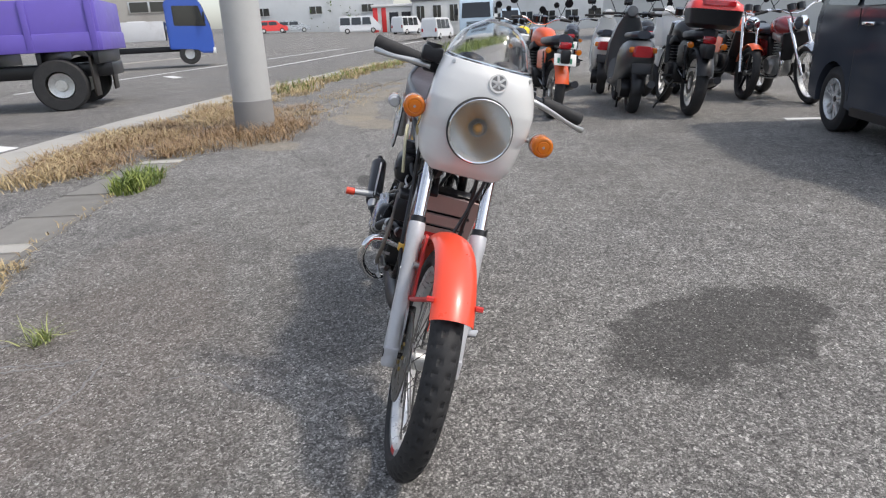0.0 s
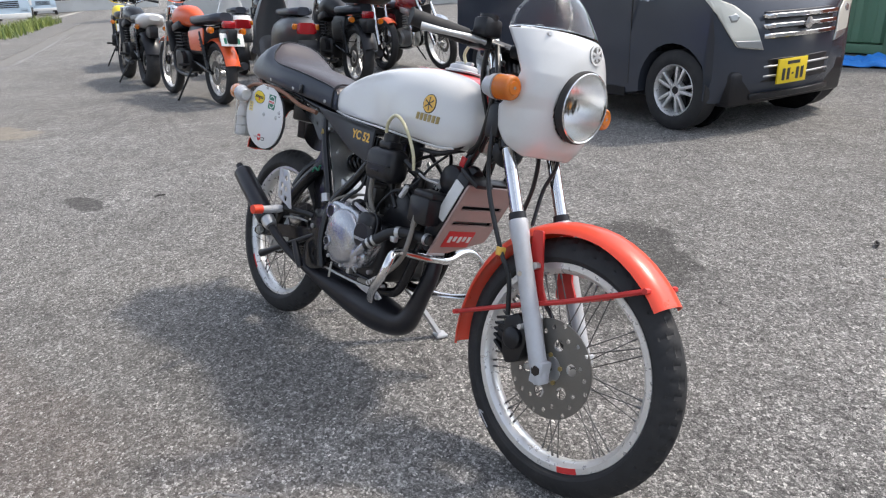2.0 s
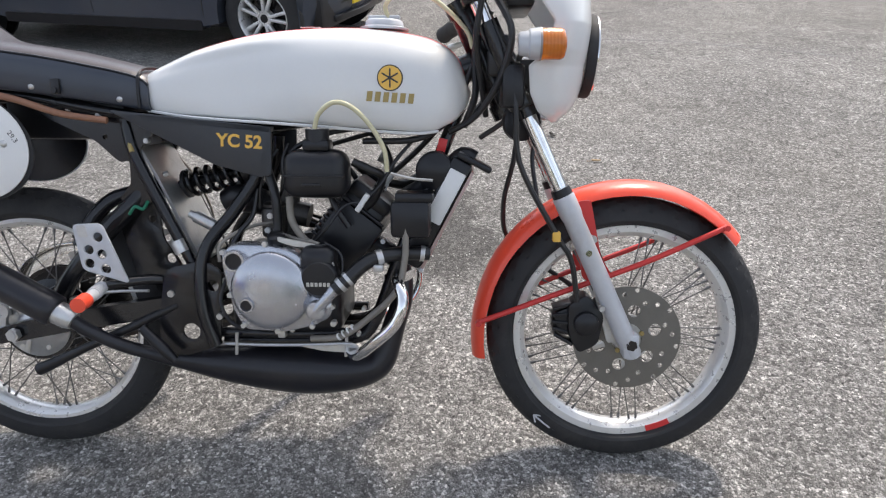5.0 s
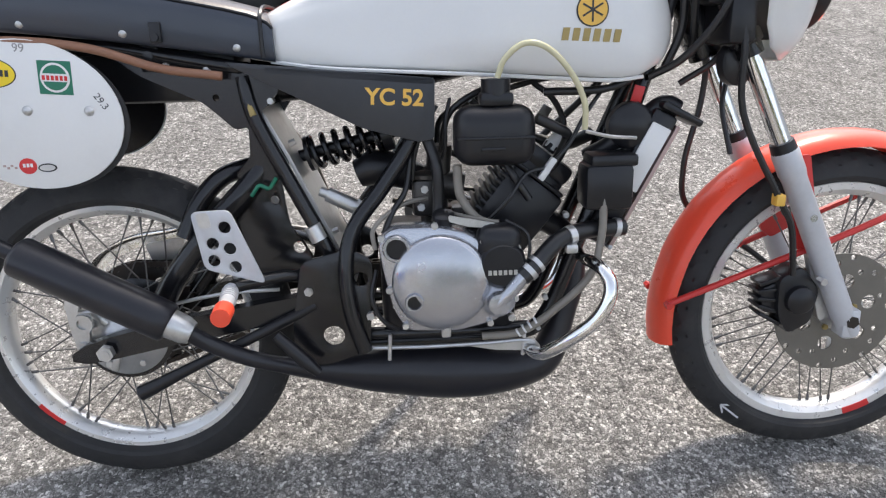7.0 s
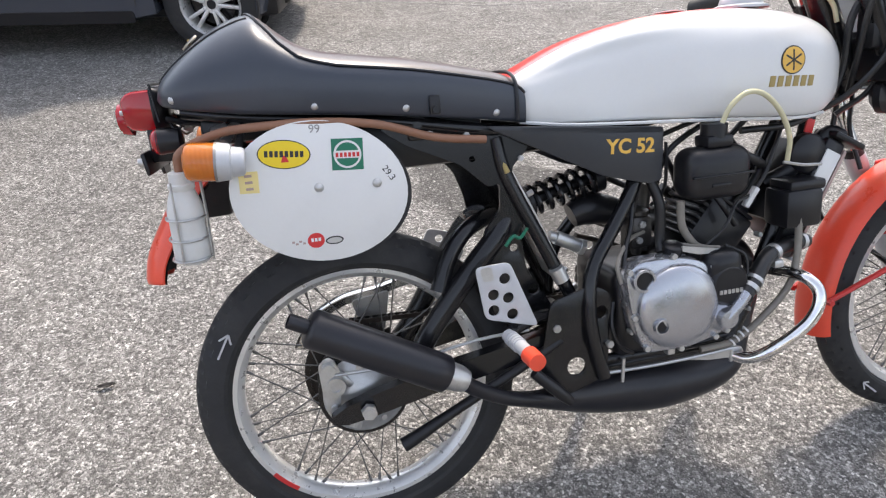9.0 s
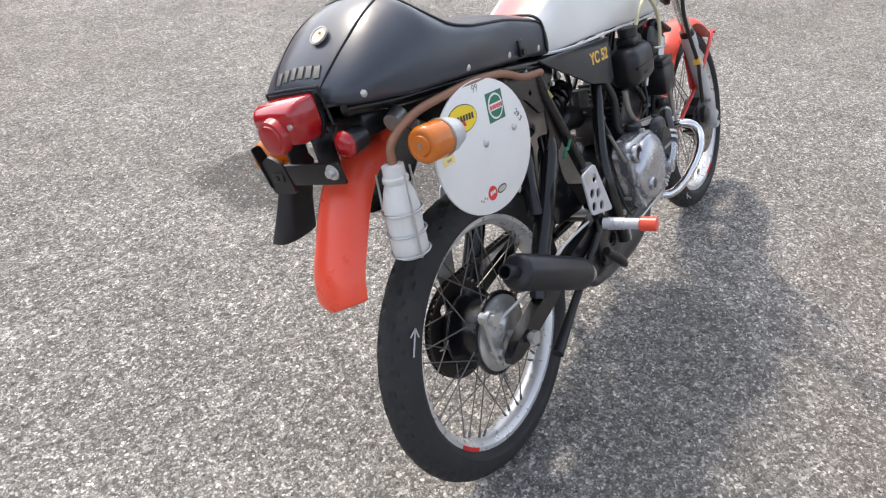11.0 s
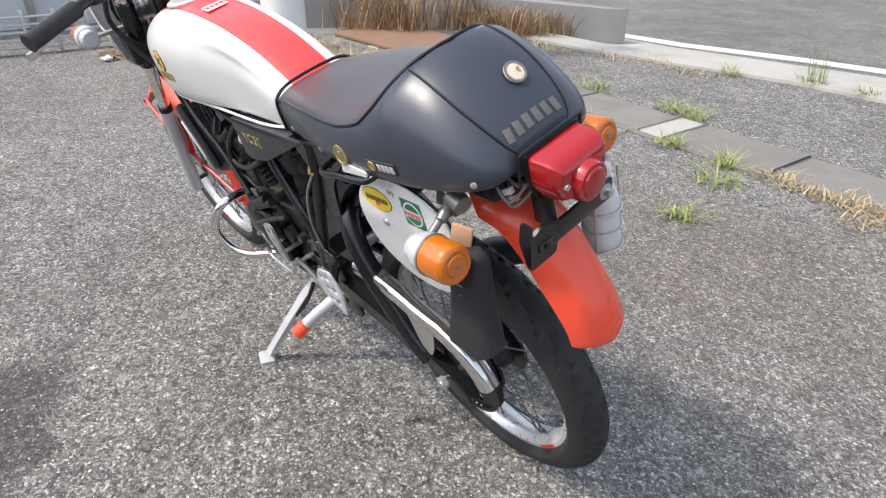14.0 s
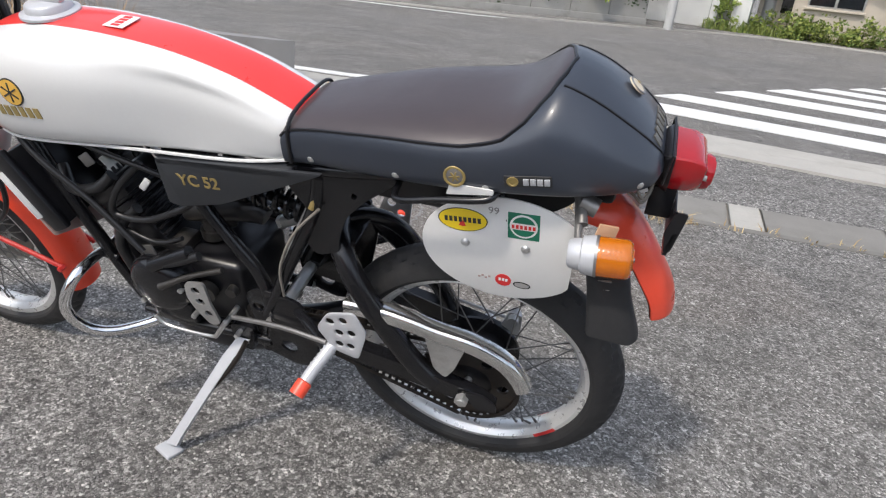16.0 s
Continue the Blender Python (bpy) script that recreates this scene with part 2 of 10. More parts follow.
M["sticker_red"] = surface("red_sticker", (0.62, 0.03, 0.03), 0.4, var=0.1)
M["sticker_white"] = surface("white_sticker", (0.75, 0.75, 0.73), 0.4, var=0.05)
M["pink_grey"] = surface("faded_pink_grey_paint", (0.42, 0.30, 0.27), 0.45, var=0.1, scale=20, dirt=0.2, dirt_col=(0.3, 0.22, 0.18))
M["amber"] = lens("amber_lens", (0.84, 0.24, 0.012), glow=0.6, ribs=55)
M["red_lens"] = lens("red_lens", (0.50, 0.014, 0.020))
M["seal_paper"] = surface("faded_paper", (0.80, 0.66, 0.28), 0.6, var=0.12, scale=40)
M["tan_tape"] = surface("tan_tape", (0.50, 0.30, 0.18), 0.55, var=0.12, scale=30)
M["polished"] = surface("polished_alloy", (0.70, 0.70, 0.69), 0.15, 0.95, var=0.10, scale=20, grain=300, dirt=0.25, dirt_col=(0.35, 0.32, 0.29))
M["bulb_amber"] = surface("amber_bulb_glass", (0.62, 0.33, 0.10), 0.2, var=0.1, scale=60)
M["teal"] = surface("car_paint", (0.048, 0.055, 0.070), 0.14, var=0.15, scale=3)
M["teal"].node_tree.nodes["Principled BSDF"].inputs["Specular IOR Level"].default_value = 0.42
M["pouch"] = surface("black_cloth", (0.012, 0.012, 0.013), 0.75, var=0.4, scale=30, grain=600, bump=0.4, dirt=0.15, dirt_col=(0.05, 0.045, 0.04))
M["tarp"] = surface("blue_tarp", (0.03, 0.25, 0.75), 0.45, var=0.15, scale=6)


def clear(name, col=(0.97, 0.98, 0.99), rough=0.03, ior=1.45):
    n = Nodes(name)
    n.put(Base_Color=n.mix(n.noise(20), tuple(c * 0.96 for c in col), col), Roughness=n.math('ADD', rough, n.math('MULTIPLY', n.noise(60, 5), 0.05)), Transmission_Weight=1.0, IOR=ior)
    return n.mat


for key, level in (("black", 0.5), ("matt_black", 0.42), ("muffler", 0.45)):
    M[key].node_tree.nodes["Principled BSDF"].inputs["Specular IOR Level"].default_value = level
M["screen"] = clear("clear_screen", rough=0.02, ior=1.2)
M["glass"] = clear("lamp_glass", rough=0.02)
M["dark_glass"] = surface("tinted_glass", (0.012, 0.014, 0.016), 0.06, var=0.1, coat=0.6)
M["reflector"] = surface("lamp_reflector", (0.86, 0.86, 0.84), 0.24, 0.85, var=0.03)

ribs = Nodes("ribbed_lamp_glass")
wave = ribs.add("ShaderNodeTexWave", Scale=26.0, Distortion=0.4)
wave.bands_direction = 'Y'
ribs.link(ribs.co, wave.inputs["Vector"])
ribs.bump(wave.outputs["Fac"], 0.35, 0.0012)
M["ribbed_glass"] = ribs.put(Base_Color=ribs.mix(ribs.noise(30), (0.93, 0.94, 0.95), (0.98, 0.98, 0.98)), Roughness=0.16, Transmission_Weight=1.0, IOR=1.2)


# ---- shapes ----
def finish(name, bm, mat, parent=None, label="", angle=42, smooth=True):
    """Links a bmesh as one mesh object."""
    me = bpy.data.meshes.new(name)
    bmesh.ops.recalc_face_normals(bm, faces=bm.faces[:])
    bm.to_mesh(me)
    bm.free()
    for m in (mat if isinstance(mat, (list, tuple)) else [mat]):
        me.materials.append(m)
    if smooth:
        me.shade_smooth()
        me.set_sharp_from_angle(angle=radians(angle))
    ob = new(name, me)
    if parent is not None:
        ob.parent = parent
    if label:
        ob["label"] = label
    return ob


def part(name, bm, mat, parent, label="", angle=42):
    return finish(name, bm, mat, parent, label, angle)


def thing(name, m, label, category, group="", kind=""):
    ob = new(name)
    ob.empty_display_size = 0.1
    ob.matrix_basis = m
    return tagged(ob, label, category, group, kind)


def merge(*some):
    out = bmesh.new()
    for bm in some:
        me = bpy.data.meshes.new("tmp")
        bm.to_mesh(me)
        bm.free()
        out.from_mesh(me)
        bpy.data.meshes.remove(me)
    return out


def box(x0, x1, y0, y1, z0, z1, bev=0.003, seg=2):
    bm = bmesh.new()
    bmesh.ops.create_cube(bm, size=1, matrix=Matrix.Translation(((x0 + x1) / 2, (y0 + y1) / 2, (z0 + z1) / 2)) @ Matrix.Diagonal((abs(x1 - x0), abs(y1 - y0), abs(z1 - z0), 1)))
    if bev:
        bmesh.ops.bevel(bm, geom=bm.edges[:], offset=bev, segments=seg, affect='EDGES', profile=0.5)
    return bm


def loft(rings, caps=True, closed=True):
    """A skin over rings of the same number of points."""
    bm = bmesh.new()
    rows = [[bm.verts.new(p) for p in ring] for ring in rings]
    n = len(rows[0])
    for a, b in zip(rows, rows[1:]):
        for k in range(n if closed else n - 1):
            j = (k + 1) % n
            bm.faces.new((a[k], a[j], b[j], b[k]))
    if caps and closed:
        bm.faces.new(rows[0])
        bm.faces.new(rows[-1][::-1])
    return bm


def smooth_line(pts, sub):
    """Points of a curve through the given points."""
    pts = [Vector(p) for p in pts]
    if sub < 2 or len(pts) < 3:
        return pts
    ext = [2 * pts[0] - pts[1]] + pts + [2 * pts[-1] - pts[-2]]
    out = []
    for i in range(1, len(ext) - 2):
        a, b, c, d = ext[i - 1:i + 3]
        for k in range(sub):
            t = k / sub
            out.append(0.5 * ((2 * b) + (c - a) * t + (2 * a - 5 * b + 4 * c - d) * t * t + (3 * b - a - 3 * c + d) * t ** 3))
    return out + [pts[-1]]


def tube(pts, r, seg=10, sub=5, caps=True):
    """A round bar along a curve; r is one radius or one for each given point."""
    radii = r if isinstance(r, (list, tuple)) else [r] * len(pts)
    line = smooth_line([(*p, ) for p in pts], sub)
    rad = [v.x for v in smooth_line([(q, 0, 0) for q in radii], sub)]
    rings, side = [], None
    for i, p in enumerate(line):
        d = (line[min(i + 1, len(line) - 1)] - line[max(i - 1, 0)]).normalized()
        if side is None:
            side = d.orthogonal().normalized()
        side = (side - d * side.dot(d)).normalized()
        up = d.cross(side)
        rings.append([p + rad[i] * (math.cos(a) * side + math.sin(a) * up) for a in (2 * math.pi * k / seg for k in range(seg))])
    return loft(rings, caps)


def cyl(a, b, r, r2=None, seg=20):
    return tube([a, b], [r, r if r2 is None else r2], seg, 1)


def lathe(profile, at, axis, seg=32, closed=False, caps=True):
    """Turns (along, radius) points about an axis through at."""
    axis = Vector(axis).normalized()
    u = axis.orthogonal().normalized()
    w = axis.cross(u)
    at = Vector(at)
    rings = [[at + axis * h + max(r, 1e-4) * (math.cos(t) * u + math.sin(t) * w) for t in (2 * math.pi * k / seg for k in range(seg))] for h, r in profile]
    if closed:
        rings.append(rings[0])
        bm = loft(rings, False)
        bmesh.ops.remove_doubles(bm, verts=bm.verts[:], dist=1e-6)
        return bm
    return loft(rings, caps)


def rounded(pts, r=0.01, n=3):
    """A polygon with rounded corners."""
    out, pts = [], [Vector(p) for p in pts]
    for i, p in enumerate(pts):
        a, b = pts[i - 1], pts[(i + 1) % len(pts)]
        da, db = (a - p), (b - p)
        k = min(r, da.length * 0.45, db.length * 0.45)
        s, e = p + da.normalized() * k, p + db.normalized() * k
        for j in range(n + 1):
            t = j / n
            out.append((1 - t) ** 2 * s + 2 * t * (1 - t) * p + t * t * e)
    return out


def disc_line(x, z, r, n=14):
    return [(x + r * math.cos(2 * math.pi * k / n), z + r * math.sin(2 * math.pi * k / n)) for k in range(n)]


def sheet(outline, y0, y1, holes=(), bev=0.0):
    """A plate in the x-z plane between y0 and y1, with holes through it."""
    bm = bmesh.new()
    edges = []
    for line in (outline, *holes):
        vs = [bm.verts.new((p[0], y0, p[1])) for p in line]
        edges += [bm.edges.new((vs[k], vs[(k + 1) % len(vs)])) for k in range(len(vs))]
    made = bmesh.ops.triangle_fill(bm, use_beauty=True, use_dissolve=False, edges=edges)
    faces = [f for f in made["geom"] if isinstance(f, bmesh.types.BMFace)]
    ext = bmesh.ops.extrude_face_region(bm, geom=faces)
    bmesh.ops.translate(bm, verts=[v for v in ext["geom"] if isinstance(v, bmesh.types.BMVert)], vec=(0, y1 - y0, 0))
    if bev:
        rim = [e for e in bm.edges if len(e.link_faces) == 2 and e.calc_face_angle(0) > 1.0]
        bmesh.ops.bevel(bm, geom=rim, offset=bev, segments=2, affect='EDGES', profile=0.5)
    return bm


def turned(bm, m):
    bmesh.ops.transform(bm, matrix=m, verts=bm.verts[:])
    return bm


def lettering(name, text, size, m, mat, parent, depth=0.0006, bold=0.0):
    """Raised characters in the built-in face, flat in the x-y plane of m."""
    cu = bpy.data.curves.new(name, 'FONT')
    cu.offset = bold
    cu.body, cu.size, cu.extrude, cu.align_x, cu.align_y = text, size, depth, 'CENTER', 'CENTER'
    tmp = bpy.data.objects.new("tmp", cu)
    scene.collection.objects.link(tmp)
    bpy.context.view_layer.update()
    me = bpy.data.meshes.new_from_object(tmp.evaluated_get(bpy.context.evaluated_depsgraph_get()))
    bpy.data.objects.remove(tmp)
    me.name = name
    me.materials.clear()
    me.materials.append(mat)
    ob = new(name, me)
    ob.parent = parent
    ob.matrix_basis = m
    return ob


def lerp_table(table, x):
    """A value from (x, value) pairs, eased between them."""
    for (a, va), (b, vb) in zip(table, table[1:]):
        if x <= b:
            t = max(0.0, min(1.0, (x - a) / (b - a)))
            return va + (vb - va) * t
    return table[-1][1]


def curve_table(table, x):
    """A smooth curve through (x, value) pairs with rising x."""
    n = len(table)
    if x <= table[0][0]:
        return table[0][1]
    if x >= table[-1][0]:
        return table[-1][1]
    k = next(i for i in range(n - 1) if x <= table[i + 1][0])
    slope = []
    for i in (k, k + 1):
        a, b = table[max(i - 1, 0)], table[min(i + 1, n - 1)]
        slope.append((b[1] - a[1]) / (b[0] - a[0]))
    (x0, v0), (x1, v1) = table[k], table[k + 1]
    h = x1 - x0
    t = (x - x0) / h
    return (2 * t ** 3 - 3 * t * t + 1) * v0 + (t ** 3 - 2 * t * t + t) * h * slope[0] + (3 * t * t - 2 * t ** 3) * v1 + (t ** 3 - t * t) * h * slope[1]


# ---- ground, gutter, pavement, kerb, road ----
GUTTER = [(-300, 16.0), (-60, 1.2), (-24, -1.2), (-14.7, -1.75), (-9, -2.3), (-5.5, -2.45), (-3, -2.62), (-1.2, -2.36), (-0.54, -2.19), (0.36, -1.95), (1.2, -1.81), (2.0, -1.71), (3.36, -1.48), (4.6, -1.14), (12, 0.6), (60, 12.0), (300, 72.0)]
KERB = [(-300, 12.0), (-60, -2.0), (-24, -3.95), (-14.7, -4.45), (-9, -4.55), (-5.5, -4.45), (-3, -4.10), (-1.2, -3.72), (-0.54, -3.57), (0.36, -3.49), (1.2, -3.46), (2.0, -3.31), (3.36, -2.74), (4.6, -2.45), (12, -1.2), (60, 8.0), (300, 66.0)]
ROAD_Z = -0.035
FAR_Z = -0.13        # the street falls gently towards its far side
ROAD_FAR = -22.2


def road_z(y):
    """Height of the road, which falls away from the near kerb."""
    return ROAD_Z + (-0.255 - ROAD_Z) * min(1.0, max(0.0, (-4.6 - y) / (-4.6 - ROAD_FAR)))


def edge(table, x, off=0.0):
    return lerp_table(table, x) + off


def strip(name, near, far, z_near, z_far, mat, label, xs=None, thick=0.12, kind="structure", category="ground"):
    """A band of ground between two lines, with thickness."""
    xs = xs or sorted({x for x, _ in GUTTER})
    z_near = z_near if callable(z_near) else (lambda x, v=z_near: v)
    rings = [[(x, near(x), z_near(x)), (x, far(x), z_far), (x, far(x), z_far - thick), (x, near(x), z_near(x) - thick)] for x in xs]
    ob = finish(name, loft(rings), mat, smooth=False)
    return tagged(ob, label, category, kind=kind)


gb = bmesh.new()
bmesh.ops.create_grid(gb, x_segments=8, y_segments=8, size=900, matrix=Matrix.Translation((0, 0, -0.16)))
tagged(finish("ground", gb, M["path"], smooth=False), "grey open ground that runs to the horizon", "ground", kind="structure")
strip("parking_lot", lambda x: edge(GUTTER, x), lambda x: 320.0, 0.0, 0.0, M["lot"], "worn grey asphalt of a parking lot with a dark oil stain")
strip("gutter_bed", lambda x: edge(GUTTER, x, -0.41), lambda x: edge(GUTTER, x), -0.012, -0.012, M["slab"], "dark joint bed under the gutter slabs")
strip("pavement", lambda x: edge(KERB, x), lambda x: edge(GUTTER, x, -0.41), 0.0, 0.0, M["path"], "narrow asphalt pavement between gutter and kerb")
strip("kerb", lambda x: edge(KERB, x, -0.30), lambda x: edge(KERB, x), 0.018, 0.018, M["concrete"], "low pale concrete kerb")
strip("channel", lambda x: edge(KERB, x, -0.84), lambda x: edge(KERB, x, -0.30), ROAD_Z + 0.004, -0.02, M["concrete"], "pale concrete road channel")
FAR_EDGE = [(-300, -22.2), (1.2, -22.2), (3.2, -20.6), (4.6, -18.4), (7.0, -15.9), (10.4, -13.9), (15.6, -13.0), (16.6, -13.6), (17.4, -30.0), (300, -30.0)]
STREET_XS = sorted({x for x, _ in GUTTER} | {x for x, _ in FAR_EDGE})
strip("road", lambda x: edge(FAR_EDGE, x), lambda x: edge(KERB, x, -0.84), lambda x: road_z(edge(FAR_EDGE, x)), ROAD_Z, M["road"], "wide smooth grey asphalt road junction", STREET_XS, category="road")
strip("far_pavement", lambda x: -300.0, lambda x: edge(FAR_EDGE, x, -0.16), FAR_Z, FAR_Z, M["path"], "far pavement across the road", STREET_XS, thick=0.3)
strip("far_kerb", lambda x: edge(FAR_EDGE, x, -0.16), lambda x: edge(FAR_EDGE, x), FAR_Z + 0.012, FAR_Z + 0.012, M["concrete"], "weathered concrete kerb across the road", STREET_XS, thick=0.3, category="trim")

# gutter slabs, one by one, with narrow pale fillers between some of them
slab_x = [(1.545, 0.0)]
for n_up in range(9):
    slab_x.append((slab_x[-1][0] + (0.15 if n_up % 5 == 0 else 0.58), 0.0))
slab_x.sort()
while slab_x[0][0] > -6.0:
    slab_x.insert(0, (slab_x[0][0] - (0.15 if len(slab_x) % 5 == 3 else 0.535), 0.0))
for (xa, _), (xb, _) in zip(slab_x, slab_x[1:]):
    y0, y1 = edge(GUTTER, xa), edge(GUTTER, xb - 0.012)
    rings = [[(xa, y0 - 0.050, 0), (xa + 0.06, y0 - 0.40, 0), (xa + 0.06, y0 - 0.40, -0.06), (xa, y0 - 0.050, -0.06)], [(xb - 0.012, y1 - 0.050, 0), (xb + 0.048, y1 - 0.40, 0), (xb + 0.048, y1 - 0.40, -0.06), (xb - 0.012, y1 - 0.050, -0.06)]]
    bm = loft(rings)
    bmesh.ops.translate(bm, verts=bm.verts[:], vec=(0, 0, random.uniform(-0.002, 0.005)))
    bmesh.ops.bevel(bm, geom=bm.edges[:], offset=0.005, segments=1, affect='EDGES')
    short = xb - xa < 0.3
    tagged(finish("gutter_slab", bm, M["concrete"] if short else M["slab"], smooth=False), "short pale concrete gutter filler" if short else "weathered grey concrete gutter slab", "slab", group="gutter slabs")
strip("gutter_lip", lambda x: edge(GUTTER, x, -0.044), lambda x: edge(GUTTER, x, 0.004), 0.003, 0.003, M["slab"], "narrow worn concrete lip along the gutter", category="trim")

# painted lines: crossing stripes, edge line, far lines
def stripe(name, a, b, w, label, z=None, skew=0.0):
    """A flat painted bar; skew slants its ends."""
    a, b = Vector((*a, 0)), Vector((*b, 0))
    d = (b - a).normalized()
    side = Vector((-d.y, d.x, 0)) * w / 2 + d * skew * w / 2
    n = max(1, int((b - a).length / 3))
    rings = []
    for k in range(n + 1):
        p = a + (b - a) * k / n
        row = [p + side, p - side]
        up = [Vector((q.x, q.y, (road_z(q.y) if z is None else z) + 0.006)) for q in row]
        rings.append(up + [up[1] - Vector((0, 0, 0.015)), up[0] - Vector((0, 0, 0.015))])
    return tagged(finish(name, loft(rings), M["line"], smooth=False), label, "road marking", kind="structure")


for x, y, w in ((1.12, -5.19, 0.47), (1.06, -6.13, 0.44), (0.62, -7.33, 0.56), (0.18, -8.40, 0.54), (-0.26, -9.42, 0.50), (-0.74, -10.42, 0.50), (-1.18, -11.45, 0.50)):
    stripe("crossing_stripe", (x, y), (-3.6, y - 0.03 * (x + 3.6)), w, "worn white pedestrian crossing stripe", None, 0.42)
for a, b in (((1.45, -4.62), (2.04, -4.37)), ((2.04, -4.37), (2.62, -4.13)), ((2.62, -4.13), (3.36, -3.74)), ((3.36, -3.74), (4.20, -3.48)), ((4.20, -3.48), (14.0, -2.1))):
    stripe("edge_line", a, b, 0.13, "white road edge line")
for a, b in (((14.5, -12.3), (10.6, -12.9)), ((10.6, -12.9), (7.6, -14.4)), ((7.6, -14.4), (5.0, -17.4)), ((5.0, -17.4), (3.7, -19.9)), ((3.7, -19.9), (1.5, -21.6)), ((1.5, -21.6), (-9.0, -21.9)), ((24.0, -12.2), (14.5, -12.3)), ((30.0, -13.6), (19.0, -13.4))):
    stripe("edge_line", a, b, 0.16, "white road edge line")
for k in range(5):
    stripe("crossing_stripe", (2.75 - 1.07 * k, -19.2 - 0.25 * k), (1.9 - 1.2 * k, -21.2), 0.45, "white crossing stripe on the far side of the junction")
stripe("edge_line", (-14.0, -4.95), (-60.0, -3.1), 0.16, "white road edge line")
stripe("stop_line", (-8.9, -5.6), (-11.2, -9.6), 0.40, "white stop line")
stripe("lane_line", (-12.0, -8.9), (-60.0, -11.0), 0.16, "white lane marking")
stripe("lane_line", (-13.8, -8.6), (-17.2, -11.6), 0.30, "white lane marking")
stripe("edge_line", (-12.0, -12.6), (-70.0, -15.0), 0.16, "white road edge line")


# ---- poles ----
pole = thing("utility_pole", pose(-4.12, -2.66, 0), "thick grey concrete utility pole with a darker base", "pole")
part("shaft", tube([(0, 0, -0.1), (0, 0, 0.33), (0, 0, 9.5)], [0.205, 0.203, 0.14], 36, 1), M["pole"], pole)
part("base_band", tube([(0, 0, -0.1), (0, 0, 0.33), (0, 0, 0.335)], [0.211, 0.209, 0.203], 36, 1), M["pole_dark"], pole, "dark grey base coat")


# ---- the motorcycle: x ahead, y to its left, z up in its own leaning frame ----
BIKE = pose(0.1917, -0.1271, -0.003, -17.69, 0, 13.91)
bike = thing("cafe_racer_motorcycle", BIKE, "white and orange-red small cafe racer motorcycle leaning on its side stand", "motorcycle")
RX, RZ, RR = 0.015, 0.283, 0.275
FX, FZ, FR = 1.205, 0.277, 0.272


def tyre_mesh(x, z, radius, half, seed, deep=0.006):
    """A tyre with cut tread."""
    core, n, m = radius - half * 1.35, 240, 22
    rings = []
    for k in range(n):
        a = 2 * math.pi * k / n
        ring = []
        for j in range(m):
            b = math.radians(-30 + 240 * j / (m - 1))
            yy, h = half * math.cos(b), half * 1.35 * math.sin(b)
            if b < 0 or b > math.pi:
                yy, h = yy * (1 - 0.55 * abs(math.sin(b))), half * 0.5 * math.sin(b)
            tread = math.sin(b) > 0.35
            if tread:
                s = abs(yy) / half
                zig = (k * 30 / n + s * 2.2 * (1 if seed else 1.4) + (0.5 if yy > 0 else 0)) % 1.0
                cut = zig < 0.20 and 0.14 < s < 0.9
                mid = seed == 0 and 0.10 < s < 0.22
                if cut or mid:
                    h -= deep
            r = core + h
            ring.append((x + r * math.sin(a), yy, z + r * math.cos(a)))
        rings.append(ring)
    rings.append(rings[0])
    bm = loft(rings, False, closed=False)
    bmesh.ops.remove_doubles(bm, verts=bm.verts[:], dist=1e-6)
    return bm


